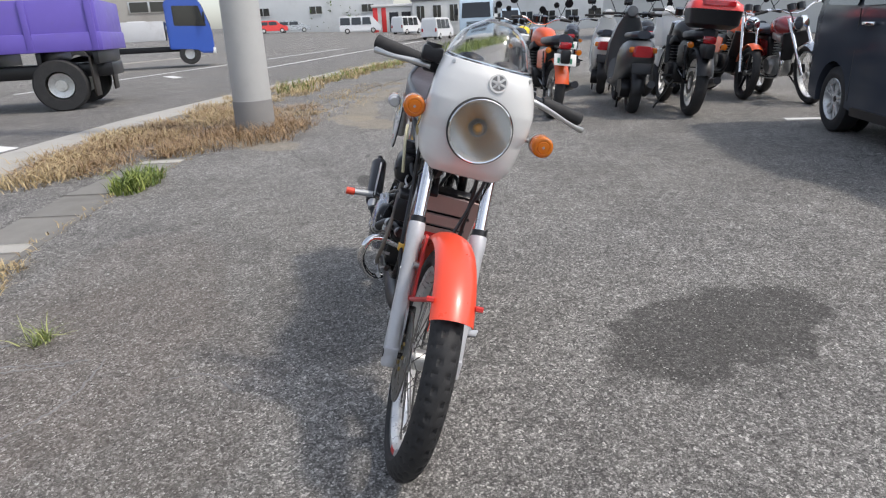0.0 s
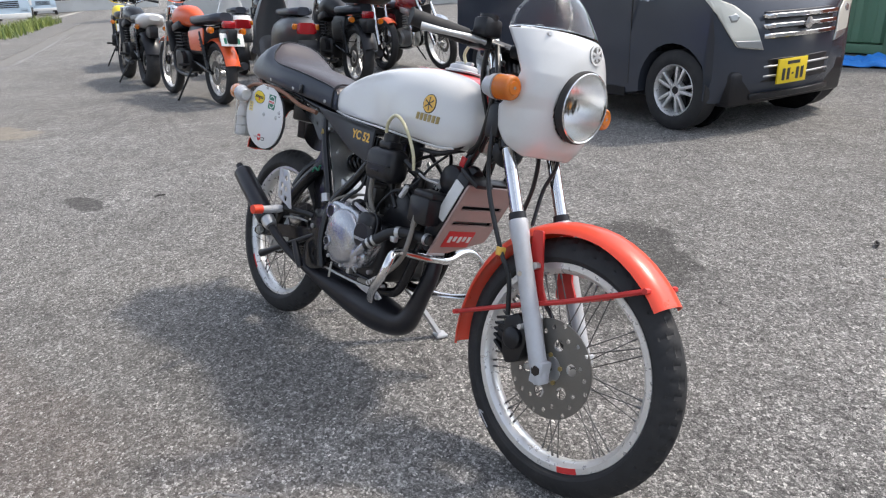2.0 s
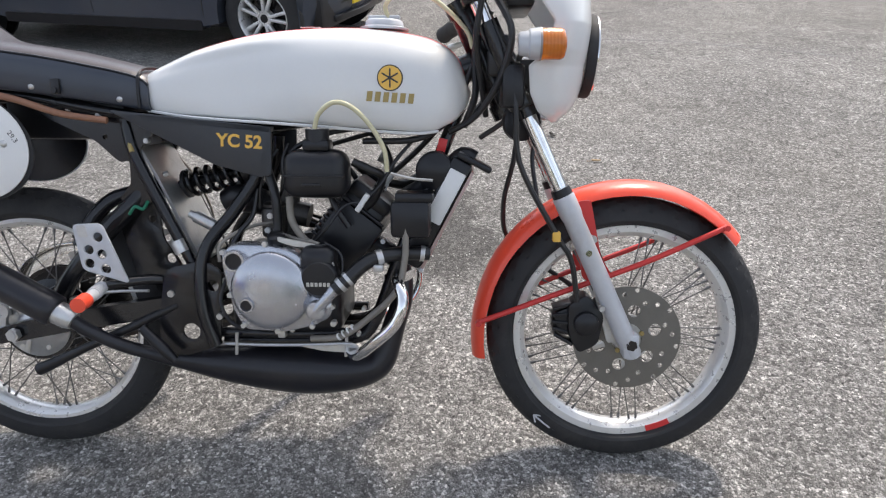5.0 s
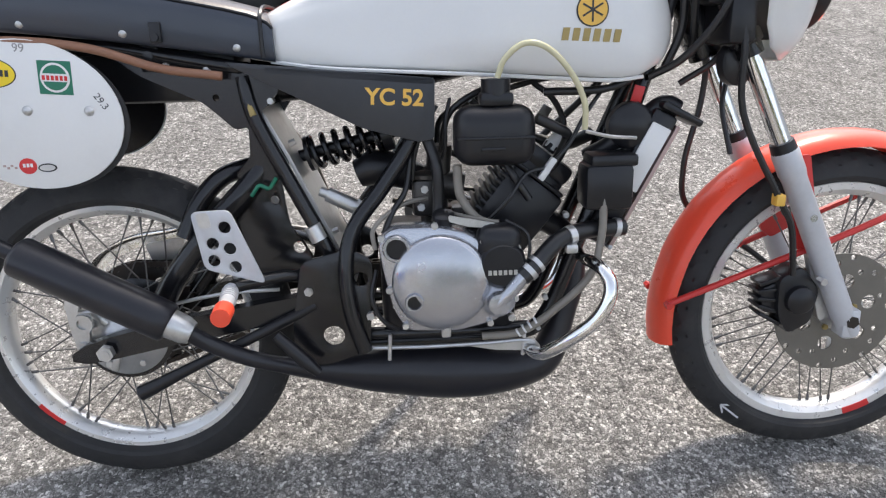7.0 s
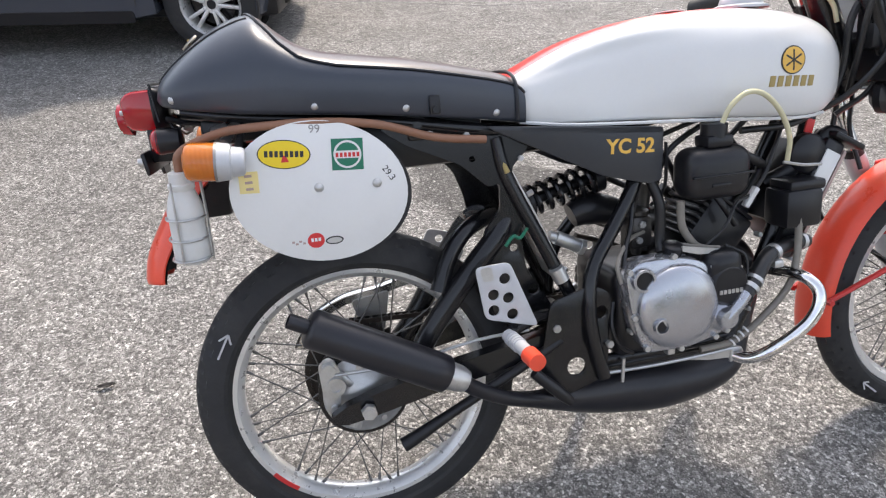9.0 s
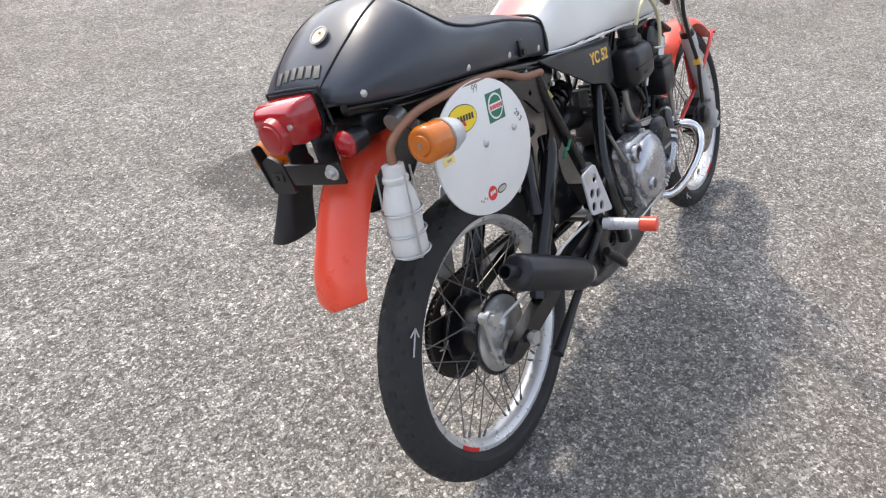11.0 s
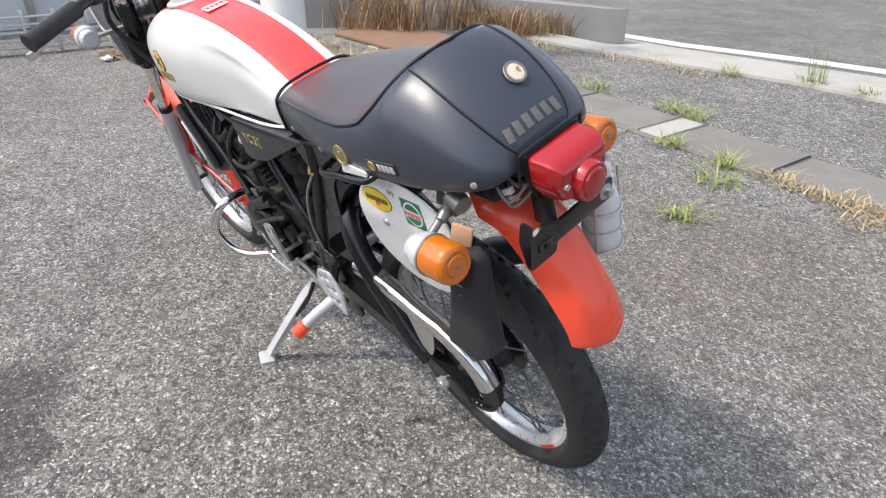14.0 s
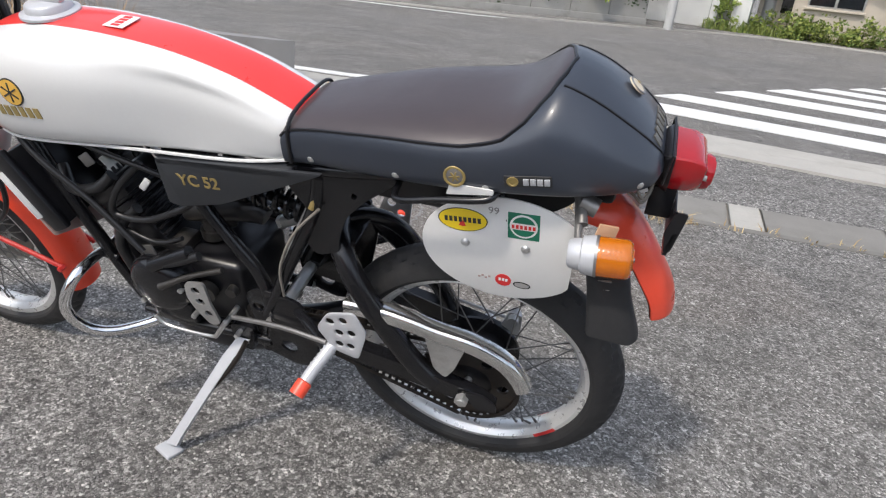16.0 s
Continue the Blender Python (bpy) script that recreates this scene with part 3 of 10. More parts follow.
def spoke_wheel(name, x, z, radius, half, hub_r, hub_w, seed, label, marks):
    """Hub, rim, tyre and thirty-six single spokes."""
    hub = part(name, lathe([(-hub_w, 0.012), (-hub_w, hub_r), (-hub_w + 0.006, hub_r), (-hub_w + 0.012, hub_r * 0.72), (hub_w - 0.012, hub_r * 0.72), (hub_w - 0.006, hub_r), (hub_w, hub_r), (hub_w, 0.012)], (x, 0, z), (0, 1, 0), 36), M["black"] if seed else M["alloy"], bike, label)
    part("tyre", tyre_mesh(x, z, radius, half, seed), M["rubber"], hub, angle=30)
    ro = radius - 0.054
    prof = [(-0.021, ro - 0.012), (-0.0215, ro), (-0.019, ro + 0.003), (-0.016, ro - 0.002), (-0.011, ro - 0.014), (0.011, ro - 0.014), (0.016, ro - 0.002), (0.019, ro + 0.003), (0.0215, ro), (0.021, ro - 0.012), (0.014, ro - 0.019), (0.008, ro - 0.023), (-0.008, ro - 0.023), (-0.014, ro - 0.019)]
    prof = [(h * 1.12, r) for h, r in prof]
    part("rim", lathe(prof, (x, 0, z), (0, 1, 0), 72, closed=True), M["rim"], hub, "pale worn alloy rim")
    for side in (-1, 1):
        for ahead in (-1, 1):
            a0 = radians(28) * ahead
            p0 = Vector((hub_r * 0.93 * math.sin(0), side * (hub_w - 0.004), hub_r * 0.93))
            p1 = Vector(((ro - 0.021) * math.sin(a0), side * 0.004, (ro - 0.021) * math.cos(a0)))
            nip = p1 + (p0 - p1).normalized() * 0.014
            first = part("spoke", merge(cyl(p0, p1, 0.00125, seg=6), cyl(nip, p1, 0.0027, seg=6)), M["wire"], hub)
            for k in range(9):
                turn = 40 * k + (10 if side > 0 else 0) + (20 if ahead > 0 else 0)
                ob = first if k == 0 else new("spoke", first.data)
                ob.parent = hub
                ob.matrix_basis = Matrix.Translation((x, 0, z)) @ pose(0, 0, 0, 0, turn, 0)
    for ang, wide, mat in marks:
        arc = [(ang + wide * (j / 6 - 0.5)) for j in range(7)]
        for side in (-1, 1):
            rings = [[(x + r * math.sin(radians(a)), side * y, z + r * math.cos(radians(a))) for r, y in ((ro - 0.012, 0.0242), (ro + 0.000, 0.0247), (ro + 0.000, 0.0238), (ro - 0.012, 0.0232))] for a in arc]
            part("rim_mark", loft(rings), mat, hub, "faded red paint mark")
    return hub


rear_wheel = spoke_wheel("rear_wheel", RX, RZ, RR, 0.037, 0.078, 0.033, 1, "rear spoked wheel with a large dark drum hub", [(226, 14, M["sticker_red"])])
front_wheel = spoke_wheel("front_wheel", FX, FZ, FR, 0.034, 0.034, 0.032, 0, "silver hub", [(158, 13, M["sticker_red"])])


def arrow_mark(x, z, r, ang, y, wheel):
    """A chalk arrow on the tyre's side."""
    m = Matrix.Translation((x, 0, z)) @ pose(0, 0, 0, 0, ang, 0)
    bar = merge(box(-0.022, 0.022, y - 0.0006, y, r - 0.0016, r + 0.0016, 0), turned(box(-0.017, 0.0, y - 0.0006, y, -0.0015, 0.0015, 0), Matrix.Translation((0.022, 0, r)) @ pose(0, 0, 0, 0, 35, 0)), turned(box(-0.017, 0.0, y - 0.0006, y, -0.0015, 0.0015, 0), Matrix.Translation((0.022, 0, r)) @ pose(0, 0, 0, 0, -35, 0)))
    part("chalk_arrow", turned(bar, m), M["fork_grey"], wheel)


arrow_mark(FX, FZ, FR - 0.026, 219.6, -0.0322, front_wheel)
arrow_mark(RX, RZ, RR - 0.030, 300, -0.0375, rear_wheel)

# brake disc with drilled holes, and its carrier
holes = [disc_line(FX + r * math.cos(a), FZ + r * math.sin(a), 0.0050, 8) for k in range(24) for r, a in (((0.088, 0.077, 0.098)[k % 3], 2 * math.pi * k / 24 + 0.1), )]
part("brake_disc", sheet(disc_line(FX, FZ, 0.104, 72), -0.049, -0.0455, [disc_line(FX, FZ, 0.030, 30)] + [disc_line(FX + 0.056 * math.cos(a), FZ + 0.056 * math.sin(a), 0.0125, 16) for a in (2 * math.pi * (k + 0.3) / 6 for k in range(6))] + holes), M["steel"], front_wheel, "drilled steel brake disc")
part("disc_carrier", merge(sheet(disc_line(FX, FZ, 0.047, 40), -0.048, -0.041, [disc_line(FX + 0.034 * math.cos(a), FZ + 0.034 * math.sin(a), 0.0075, 10) for a in (2 * math.pi * k / 5 for k in range(5))]), *[turned(box(-0.006, 0.006, -0.0475, -0.042, 0.044, 0.07, 0.001), Matrix.Translation((FX, 0, FZ)) @ pose(0, 0, 0, 0, 72 * k + 36, 0)) for k in range(5)]), M["alloy"], front_wheel, "pitted alloy carrier")
for k in range(5):
    a = radians(72 * k + 20)
    part("disc_bolt", cyl((FX + 0.03 * math.cos(a), -0.048, FZ + 0.03 * math.sin(a)), (FX + 0.03 * math.cos(a), -0.053, FZ + 0.03 * math.sin(a)), 0.005, seg=6), M["gold"], front_wheel)
part("front_axle", merge(cyl((FX, -0.092, FZ), (FX, 0.092, FZ), 0.007, seg=12), cyl((FX, -0.094, FZ), (FX, -0.087, FZ), 0.011, seg=6)), M["rust"], bike, "rusty axle bolt")

# fork: chrome stanchions, grey lower legs
FDIR = Vector((0.292, 0, -0.613)).normalized()


def fork_at(z, y):
    p = Vector((1.208, y, 0.262))
    return p + FDIR * ((z - p.z) / FDIR.z)


for side, nm in ((-1, "right"), (1, "left")):
    y = 0.076 * side
    part("fork_tube", cyl(fork_at(0.93, y), fork_at(0.53, y), 0.0145, seg=24), M["chrome"], bike, "chrome fork stanchion")
    leg = part("fork_leg", tube([fork_at(0.560, y), fork_at(0.556, y), fork_at(0.525, y), fork_at(0.515, y), fork_at(0.30, y), fork_at(0.256, y), fork_at(0.250, y)], [0.0185, 0.0205, 0.0205, 0.0185, 0.0185, 0.0175, 0.0145], 24, 1), M["fork_grey"], bike, "grey painted fork lower leg")
    part("dust_seal", cyl(fork_at(0.572, y), fork_at(0.556, y), 0.018, 0.0195, 20), M["matt_black"], leg)
    part("axle_lug", merge(box(FX - 0.014, FX + 0.014, y - 0.016, y + 0.016, FZ - 0.028, FZ + 0.02, 0.004)), M["fork_grey"], leg)
    part("fork_ear", tube([fork_at(0.86, y), fork_at(0.70, y)], 0.0195, 18, 1), M["black"], bike)
for z in (0.905, 0.725):
    c = fork_at(z, 0)
    part("triple_clamp", turned(merge(box(-0.026, 0.018, -0.098, 0.098, -0.012, 0.012, 0.006), cyl((-0.03, 0, -0.014), (-0.03, 0, 0.014), 0.026)), Matrix.Translation(c) @ pose(0, 0, 0, 0, -25.5, 0)), M["black"], bike)
part("steering_head", cyl(fork_at(0.90, 0) + Vector((-0.03, 0, 0)), fork_at(0.72, 0) + Vector((-0.03, 0, 0)), 0.025), M["black"], bike)
part("fork_brace_lug", tube([fork_at(0.455, -0.095), fork_at(0.455, -0.06)], 0.006, 12, 1), M["chrome"], bike)

# front mudguard, its stays and the bridge that carries it
arc = []
for k in range(25):
    a = radians(-101 + 148 * k / 24)
    r = FR + 0.028 - 0.010 * max(0.0, (k - 18) / 6) + 0.006 * max(0.0, (4 - k) / 4)
    arc.append((FX + r * math.sin(a), FZ + 0.004 + r * math.cos(a), a))
rings = []
for x, z, a in arc:
    nrm = Vector((math.sin(a), 0, math.cos(a)))
    ring = []
    for j in range(13):
        b = radians(-82 + 164 * j / 12)
        ring.append(Vector((x, 0, z)) + Vector((0, 0.046 * math.sin(b), 0)) + nrm * (0.030 * (math.cos(b) - 1)))
    for j in range(12, -1, -1):
        b = radians(-82 + 164 * j / 12)
        ring.append(Vector((x, 0, z)) + Vector((0, 0.0440 * math.sin(b), 0)) + nrm * (0.028 * (math.cos(b) - 1) - 0.002))
    rings.append(ring)
mudguard = part("front_mudguard", loft(rings), M["orange"], bike, "orange-red painted front mudguard", 50)
for side in (-1, 1):
    y = 0.052 * side
    part("stay", tube([(0.916, y * 0.9, 0.303), (1.10, y * 1.1, 0.38), (1.165, y * 1.12, 0.405), (1.25, y * 1.1, 0.44), (1.376, y * 0.92, 0.497)], 0.0055, 8, 3), M["stay_red"], mudguard, "red painted mudguard stay")
    part("stay_bracket", sheet(rounded([(1.096, 0.545), (1.122, 0.548), (1.146, 0.440), (1.168, 0.405), (1.132, 0.385), (1.112, 0.400)], 0.006), y - 0.003, y + 0.003), M["stay_red"], mudguard)
    part("bracket_bolt", cyl((1.128, y * 1.02, 0.475), (1.128, y * 1.30, 0.475), 0.008, seg=6), M["alloy"], mudguard)
for x, z in ((1.376, 0.497), (0.916, 0.303)):
    for side in (-1, 1):
        part("mudguard_bolt", cyl((x, side * 0.043, z), (x, side * 0.058, z), 0.006, seg=6), M["stay_red"], mudguard)

# brake caliper and hoses
cal = part("brake_caliper", merge(sheet(rounded([(1.085, 0.350), (1.120, 0.372), (1.155, 0.330), (1.146, 0.272), (1.108, 0.252), (1.088, 0.290)], 0.012), -0.076, -0.032, bev=0.004), lathe([(0, 0.024), (0.012, 0.023), (0.016, 0.018), (0.017, 0.001)], (1.120, -0.074, 0.315), (0, -1, 0), 24), sheet(rounded([(1.060, 0.330), (1.095, 0.345), (1.098, 0.285), (1.068, 0.290)], 0.008), -0.066, -0.036, bev=0.003)), M["matt_black"], bike, "black cast brake caliper")
for k in range(5):
    part("caliper_fin", turned(box(-0.042, 0.0, -0.070, -0.034, -0.003, 0.003, 0.001), Matrix.Translation((1.098, 0, 0.352 - 0.021 * k)) @ pose(0, 0, 0, 0, -18 + 12 * k, 0)), M["matt_black"], cal)
part("caliper_bolt", cyl((1.145, -0.098, 0.35), (1.145, -0.083, 0.35), 0.006, seg=6), M["alloy"], cal)
part("caliper_bracket", sheet(rounded([(1.13, 0.39), (1.165, 0.38), (1.20, 0.285), (1.165, 0.27), (1.15, 0.32)], 0.008), -0.066, -0.055), M["alloy"], cal)
for pts, r, mat in (([(0.935, -0.07, 0.85), (0.972, -0.105, 0.74), (0.985, -0.10, 0.62), (1.055, -0.098, 0.49), (1.085, -0.09, 0.44), (1.10, -0.085, 0.36)], 0.0052, "cable"),
                    ([(0.95, 0.03, 0.80), (0.985, 0.045, 0.70), (0.985, 0.05, 0.62), (0.965, 0.05, 0.52), (0.985, 0.06, 0.44), (1.10, 0.055, 0.36), (1.17, 0.04, 0.30)], 0.0052, "cable"),
                    ([(0.955, 0.05, 0.80), (1.03, 0.060, 0.70), (1.02, 0.045, 0.62), (1.03, 0.02, 0.54)], 0.0045, "cable")):
    part("control_cable", tube(pts, r, 8, 6), M[mat], bike)
part("hose_clip", box(1.048, 1.062, -0.106, -0.088, 0.478, 0.496, 0.002), M["gold_yellow"], bike)

# handlebars, grips, levers
for side, end, lever in ((-1, Vector((0.832, -0.262, 0.928)), Vector((0.870, -0.262, 0.909))), (1, Vector((0.834, 0.296, 0.876)), Vector((0.848, 0.308, 0.849)))):
    s = side
    root = Vector((0.918, 0.07 * s, 0.905))
    d = (end - root).normalized()
    part("clip_on_bar", cyl(root, end - d * 0.003, 0.011, seg=14), M["black"], bike)
    part("grip", tube([end - d * 0.132, end - d * 0.127, end - d * 0.006, end], [0.014, 0.0175, 0.0175, 0.019], 16, 1), M["rubber"], bike, "black rubber grip")
    hinge = root + d * 0.062 + Vector((0.028, 0, -0.004))
    part("lever", tube([hinge, hinge + d * 0.050 + Vector((0.012, 0, -0.004)), lever - d * 0.045 + Vector((0.016, 0, 0.003)), lever], [0.008, 0.007, 0.006, 0.0085], 10, 4), M["alloy"], bike, "polished alloy lever")
    q = root + d * 0.060
    part("lever_perch", box(q.x - 0.012, q.x + 0.030, q.y - 0.020, q.y + 0.020, q.z - 0.018, q.z + 0.018, 0.006), M["matt_black"], bike)
part("master_cylinder", merge(box(0.905, 0.945, -0.155, -0.105, 0.918, 0.955, 0.006), cyl((0.925, -0.13, 0.95), (0.925, -0.13, 0.962), 0.02)), M["matt_black"], bike)

# wiring, horn and cables between tank and cowl
part("wiring_box", box(0.925, 0.965, -0.088, -0.048, 0.770, 0.840, 0.008), M["matt_black"], bike, "black wiring box")
part("horn", lathe([(-0.012, 0.020), (0.0, 0.034), (0.012, 0.034), (0.018, 0.016), (0.018, 0.001)], (0.985, -0.055, 0.690), (0.4, -1, 0), 24), M["matt_black"], bike, "black horn")
for pts, r in (([(0.935, -0.10, 0.905), (0.965, -0.115, 0.84), (0.945, -0.098, 0.76), (0.905, -0.07, 0.70), (0.86, -0.05, 0.672)], 0.006), ([(0.915, -0.11, 0.90), (0.905, -0.095, 0.83), (0.915, -0.07, 0.76), (0.925, -0.045, 0.70)], 0.0055),
               ([(0.93, -0.07, 0.88), (0.905, -0.06, 0.82), (0.905, -0.05, 0.74), (0.885, -0.04, 0.68)], 0.0065), ([(0.92, 0.11, 0.88), (0.955, 0.115, 0.82), (0.93, 0.09, 0.74), (0.88, 0.06, 0.68)], 0.006), ([(0.95, -0.06, 0.84), (0.985, -0.07, 0.77), (0.965, -0.05, 0.70), (0.915, -0.03, 0.66)], 0.005)):
    part("control_cable", tube(pts, r, 8, 6), M["cable"], bike, "black control cable")

# instruments behind the screen
dash = part("instrument_pod", merge(box(0.955, 1.005, -0.085, 0.085, 0.885, 0.915, 0.008)), M["matt_black"], bike)
for y in (-0.043, 0.043):
    part("gauge", lathe([(0, 0.02), (0, 0.036), (0.045, 0.036), (0.05, 0.033), (0.046, 0.031), (0.046, 0.001)], (0.995, y, 0.905), (-0.5, 0, 0.86), 28), M["black"], dash)
    part("gauge_glass", lathe([(0.0465, 0.001), (0.0465, 0.031), (0.048, 0.031), (0.048, 0.001)], (0.995, y, 0.905), (-0.5, 0, 0.86), 28), M["dark_glass"], dash)

# headlamp cowl: wide front shell, open at the back
COWL_FRONT = [(0.690, 1.056), (0.715, 1.084), (0.76, 1.102), (0.81, 1.110), (0.87, 1.112), (0.92, 1.106), (0.945, 1.092), (0.985, 1.066), (1.02, 1.040), (1.046, 1.012)]
COWL_BACK = [(0.690, 1.040), (0.71, 1.012), (0.74, 0.998), (0.785, 0.994), (0.812, 1.024), (0.857, 1.036), (0.90, 1.006), (0.945, 0.962), (0.985, 0.960), (1.046, 0.985)]
COWL_HALF = [(0.690, 0.078), (0.705, 0.100), (0.73, 0.115), (0.78, 0.124), (0.85, 0.124), (0.90, 0.118), (0.945, 0.106), (0.985, 0.092), (1.02, 0.068), (1.046, 0.028)]


def cowl_rows(z0, z1, n, m=28):
    rows = []
    for k in range(n + 1):
        z = z0 + (z1 - z0) * k / n
        xf, xb, w = curve_table(COWL_FRONT, z), lerp_table(COWL_BACK, z), curve_table(COWL_HALF, z)
        row = []
        for j in range(m + 1):
            t = radians(-90 + 180 * j / m)
            c, s = math.cos(t), math.sin(t)
            row.append((xb + (xf - xb) * abs(c) ** 0.75, w * math.copysign(abs(s) ** 0.88, s), z))
        rows.append(row)
    return rows


def thicken(ob, t):
    mod = ob.modifiers.new("thickness", 'SOLIDIFY')
    mod.thickness, mod.offset = t, -1
    return ob


shell = loft(cowl_rows(0.690, 0.945, 80, 96), False, closed=False)
bmesh.ops.delete(shell, geom=[f for f in shell.faces if f.calc_center_median().x > 1.04 and math.hypot(f.calc_center_median().y, f.calc_center_median().z - 0.806) < 0.0715], context='FACES')
cowl = thicken(part("headlamp_cowl", shell, M["white"], bike, "glossy white cafe racer cowl", 60), 0.003)
screen = thicken(part("windscreen", loft(cowl_rows(0.9455, 1.046, 12), False, closed=False), M["screen"], bike, "clear domed windscreen", 60), 0.002)
screen.visible_shadow = False
LAMP = (1.1, 0, 0.808)
lamp = part("headlamp", lathe([(0.000, 0.0715), (0.004, 0.0745), (0.012, 0.0752), (0.0175, 0.0742), (0.0185, 0.0722), (0.016, 0.0712), (0.0, 0.0695)], LAMP, (1, 0, -0.06), 64, closed=True), M["rubber"], cowl, "black rubber headlamp ring")
part("chrome_rim", lathe([(0.015, 0.0722), (0.0205, 0.0720), (0.0215, 0.0705), (0.0205, 0.0680), (0.015, 0.0685)], LAMP, (1, 0, -0.06), 64, closed=True), M["chrome"], lamp, "thin chrome rim")
part("lamp_bowl", lathe([(0.014, 0.069), (0.0, 0.065), (-0.025, 0.054), (-0.045, 0.038), (-0.056, 0.020), (-0.058, 0.001)], LAMP, (1, 0, -0.06), 48, caps=False), M["reflector"], lamp)
part("bulb", lathe([(-0.056, 0.010), (-0.032, 0.010), (-0.020, 0.009), (-0.014, 0.001)], LAMP, (1, 0, -0.06), 16), M["bulb_amber"], lamp)
part("bulb_shield", lathe([(-0.030, 0.020), (-0.028, 0.021), (-0.012, 0.015), (-0.012, 0.013), (-0.028, 0.019)], LAMP, (1, 0, -0.06), 20, closed=True), M["steel"], lamp)
gl = lathe([(0.0135, 0.001), (0.0135, 0.0690), (0.016, 0.0695), (0.021, 0.055), (0.0245, 0.03), (0.0255, 0.001)], LAMP, (1, 0, -0.06), 48)
glass = part("lamp_glass", gl, M["ribbed_glass"], lamp, "clear ribbed glass")
glass.visible_shadow = False
bm = lathe([(0, 0.001), (0, 0.0205), (0.003, 0.0205), (0.004, 0.001)], (1.106, 0.012, 0.916), (0.99, 0, 0.1), 32)
badge = part("cowl_badge", bm, M["spoke"], cowl, "round silver badge")
part("badge_ring", lathe([(0.003, 0.0205), (0.0050, 0.0205), (0.0050, 0.0165), (0.003, 0.0165)], (1.106, 0.012, 0.916), (0.99, 0, 0.1), 32, closed=True), M["plate_white"], badge)
for k in range(3):
    part("badge_bar", turned(box(0, 0.0020, -0.0026, 0.0026, -0.016, 0.016, 0.0004), Matrix.Translation((1.1095, 0.012, 0.916)) @ pose(0, 0, 0, 60 * k + 20, 5, 0)), M["plate_white"], badge)
for y in (-0.085, 0.085):
    part("screen_screw", cyl((1.05, y, 0.935), (1.064, y * 1.06, 0.937), 0.0045, seg=8), M["alloy"], screen)
part("lamp_bracket", merge(box(0.955, 1.06, -0.05, -0.04, 0.72, 0.80, 0.003), box(0.955, 1.06, 0.04, 0.05, 0.72, 0.80, 0.003), box(0.95, 0.99, -0.11, 0.11, 0.715, 0.79, 0.008)), M["matt_black"], bike)


def indicator(at, axis, stalk_from, name="indicator", length=0.05, r=0.0245):
    """Amber lamp in a stepped silver body, with its stalk."""
    at, axis = Vector(at), Vector(axis).normalized()
    body = part(name, lathe([(-0.034, 0.001), (-0.034, r * 0.62), (-0.031, r * 0.74), (-0.018, r * 0.80), (-0.016, r * 0.93), (-0.003, r), (0.002, r * 1.02), (0.003, r * 0.8)], at, axis, 32), M["fork_grey"], bike, "silver indicator with an amber lens")
    part("body_ring", lathe([(0.000, r * 1.03), (0.0035, r * 1.03), (0.0035, r * 0.98), (0.000, r * 0.98)], at, axis, 32, closed=True), M["spoke"], body)
    part("amber_lens", lathe([(0.0035, r * 0.995), (length * 0.80, r * 0.985), (length * 0.92, r * 0.93), (length * 0.985, r * 0.80), (length, r * 0.62), (length - 0.001, r * 0.56), (length + 0.0015, r * 0.50), (length + 0.002, 0.001)], at, axis, 36), M["amber"], body, "amber lens")
    part("lens_screw", cyl(at + axis * (length - 0.002), at + axis * (length + 0.003), 0.0032, seg=8), M["spoke"], body)
    part("stalk", tube([stalk_from, at - axis * 0.022], 0.0055, 10, 1), M["spoke"], body)
    return body


indicator((1.008, -0.149, 0.818), (1, 0, 0), (0.98, -0.085, 0.80), length=0.042, r=0.026)
indicator((1.018, 0.165, 0.802), (1, 0, 0), (0.98, 0.085, 0.80), length=0.042, r=0.026)
indicator((-0.141, -0.150, 0.708), (-1, 0, 0.10), (-0.115, -0.06, 0.735), length=0.042, r=0.0255)
indicator((-0.159, 0.149, 0.712), (-1, 0, 0.10), (-0.125, 0.075, 0.735), length=0.045, r=0.026)

# fuel tank
TANK_TOP = [(0.296, 0.778), (0.33, 0.795), (0.40, 0.824), (0.50, 0.848), (0.61, 0.858), (0.72, 0.857), (0.79, 0.847), (0.84, 0.832), (0.875, 0.802), (0.897, 0.745)]
TANK_LOW = [(0.296, 0.722), (0.315, 0.708), (0.33, 0.703), (0.60, 0.686), (0.80, 0.671), (0.835, 0.674), (0.87, 0.692), (0.890, 0.716), (0.897, 0.738)]
TANK_HALF = [(0.296, 0.066), (0.32, 0.076), (0.40, 0.084), (0.48, 0.088), (0.56, 0.094), (0.66, 0.104), (0.76, 0.107), (0.83, 0.100), (0.87, 0.080), (0.89, 0.050), (0.897, 0.022)]
def knee(a):
    """How far the knee recess reaches up the tank's flank: nothing on top, full at the waist."""
    t = min(1.0, max(0.0, (a - 0.72) / 0.42))
    return t * t * (3 - 2 * t)


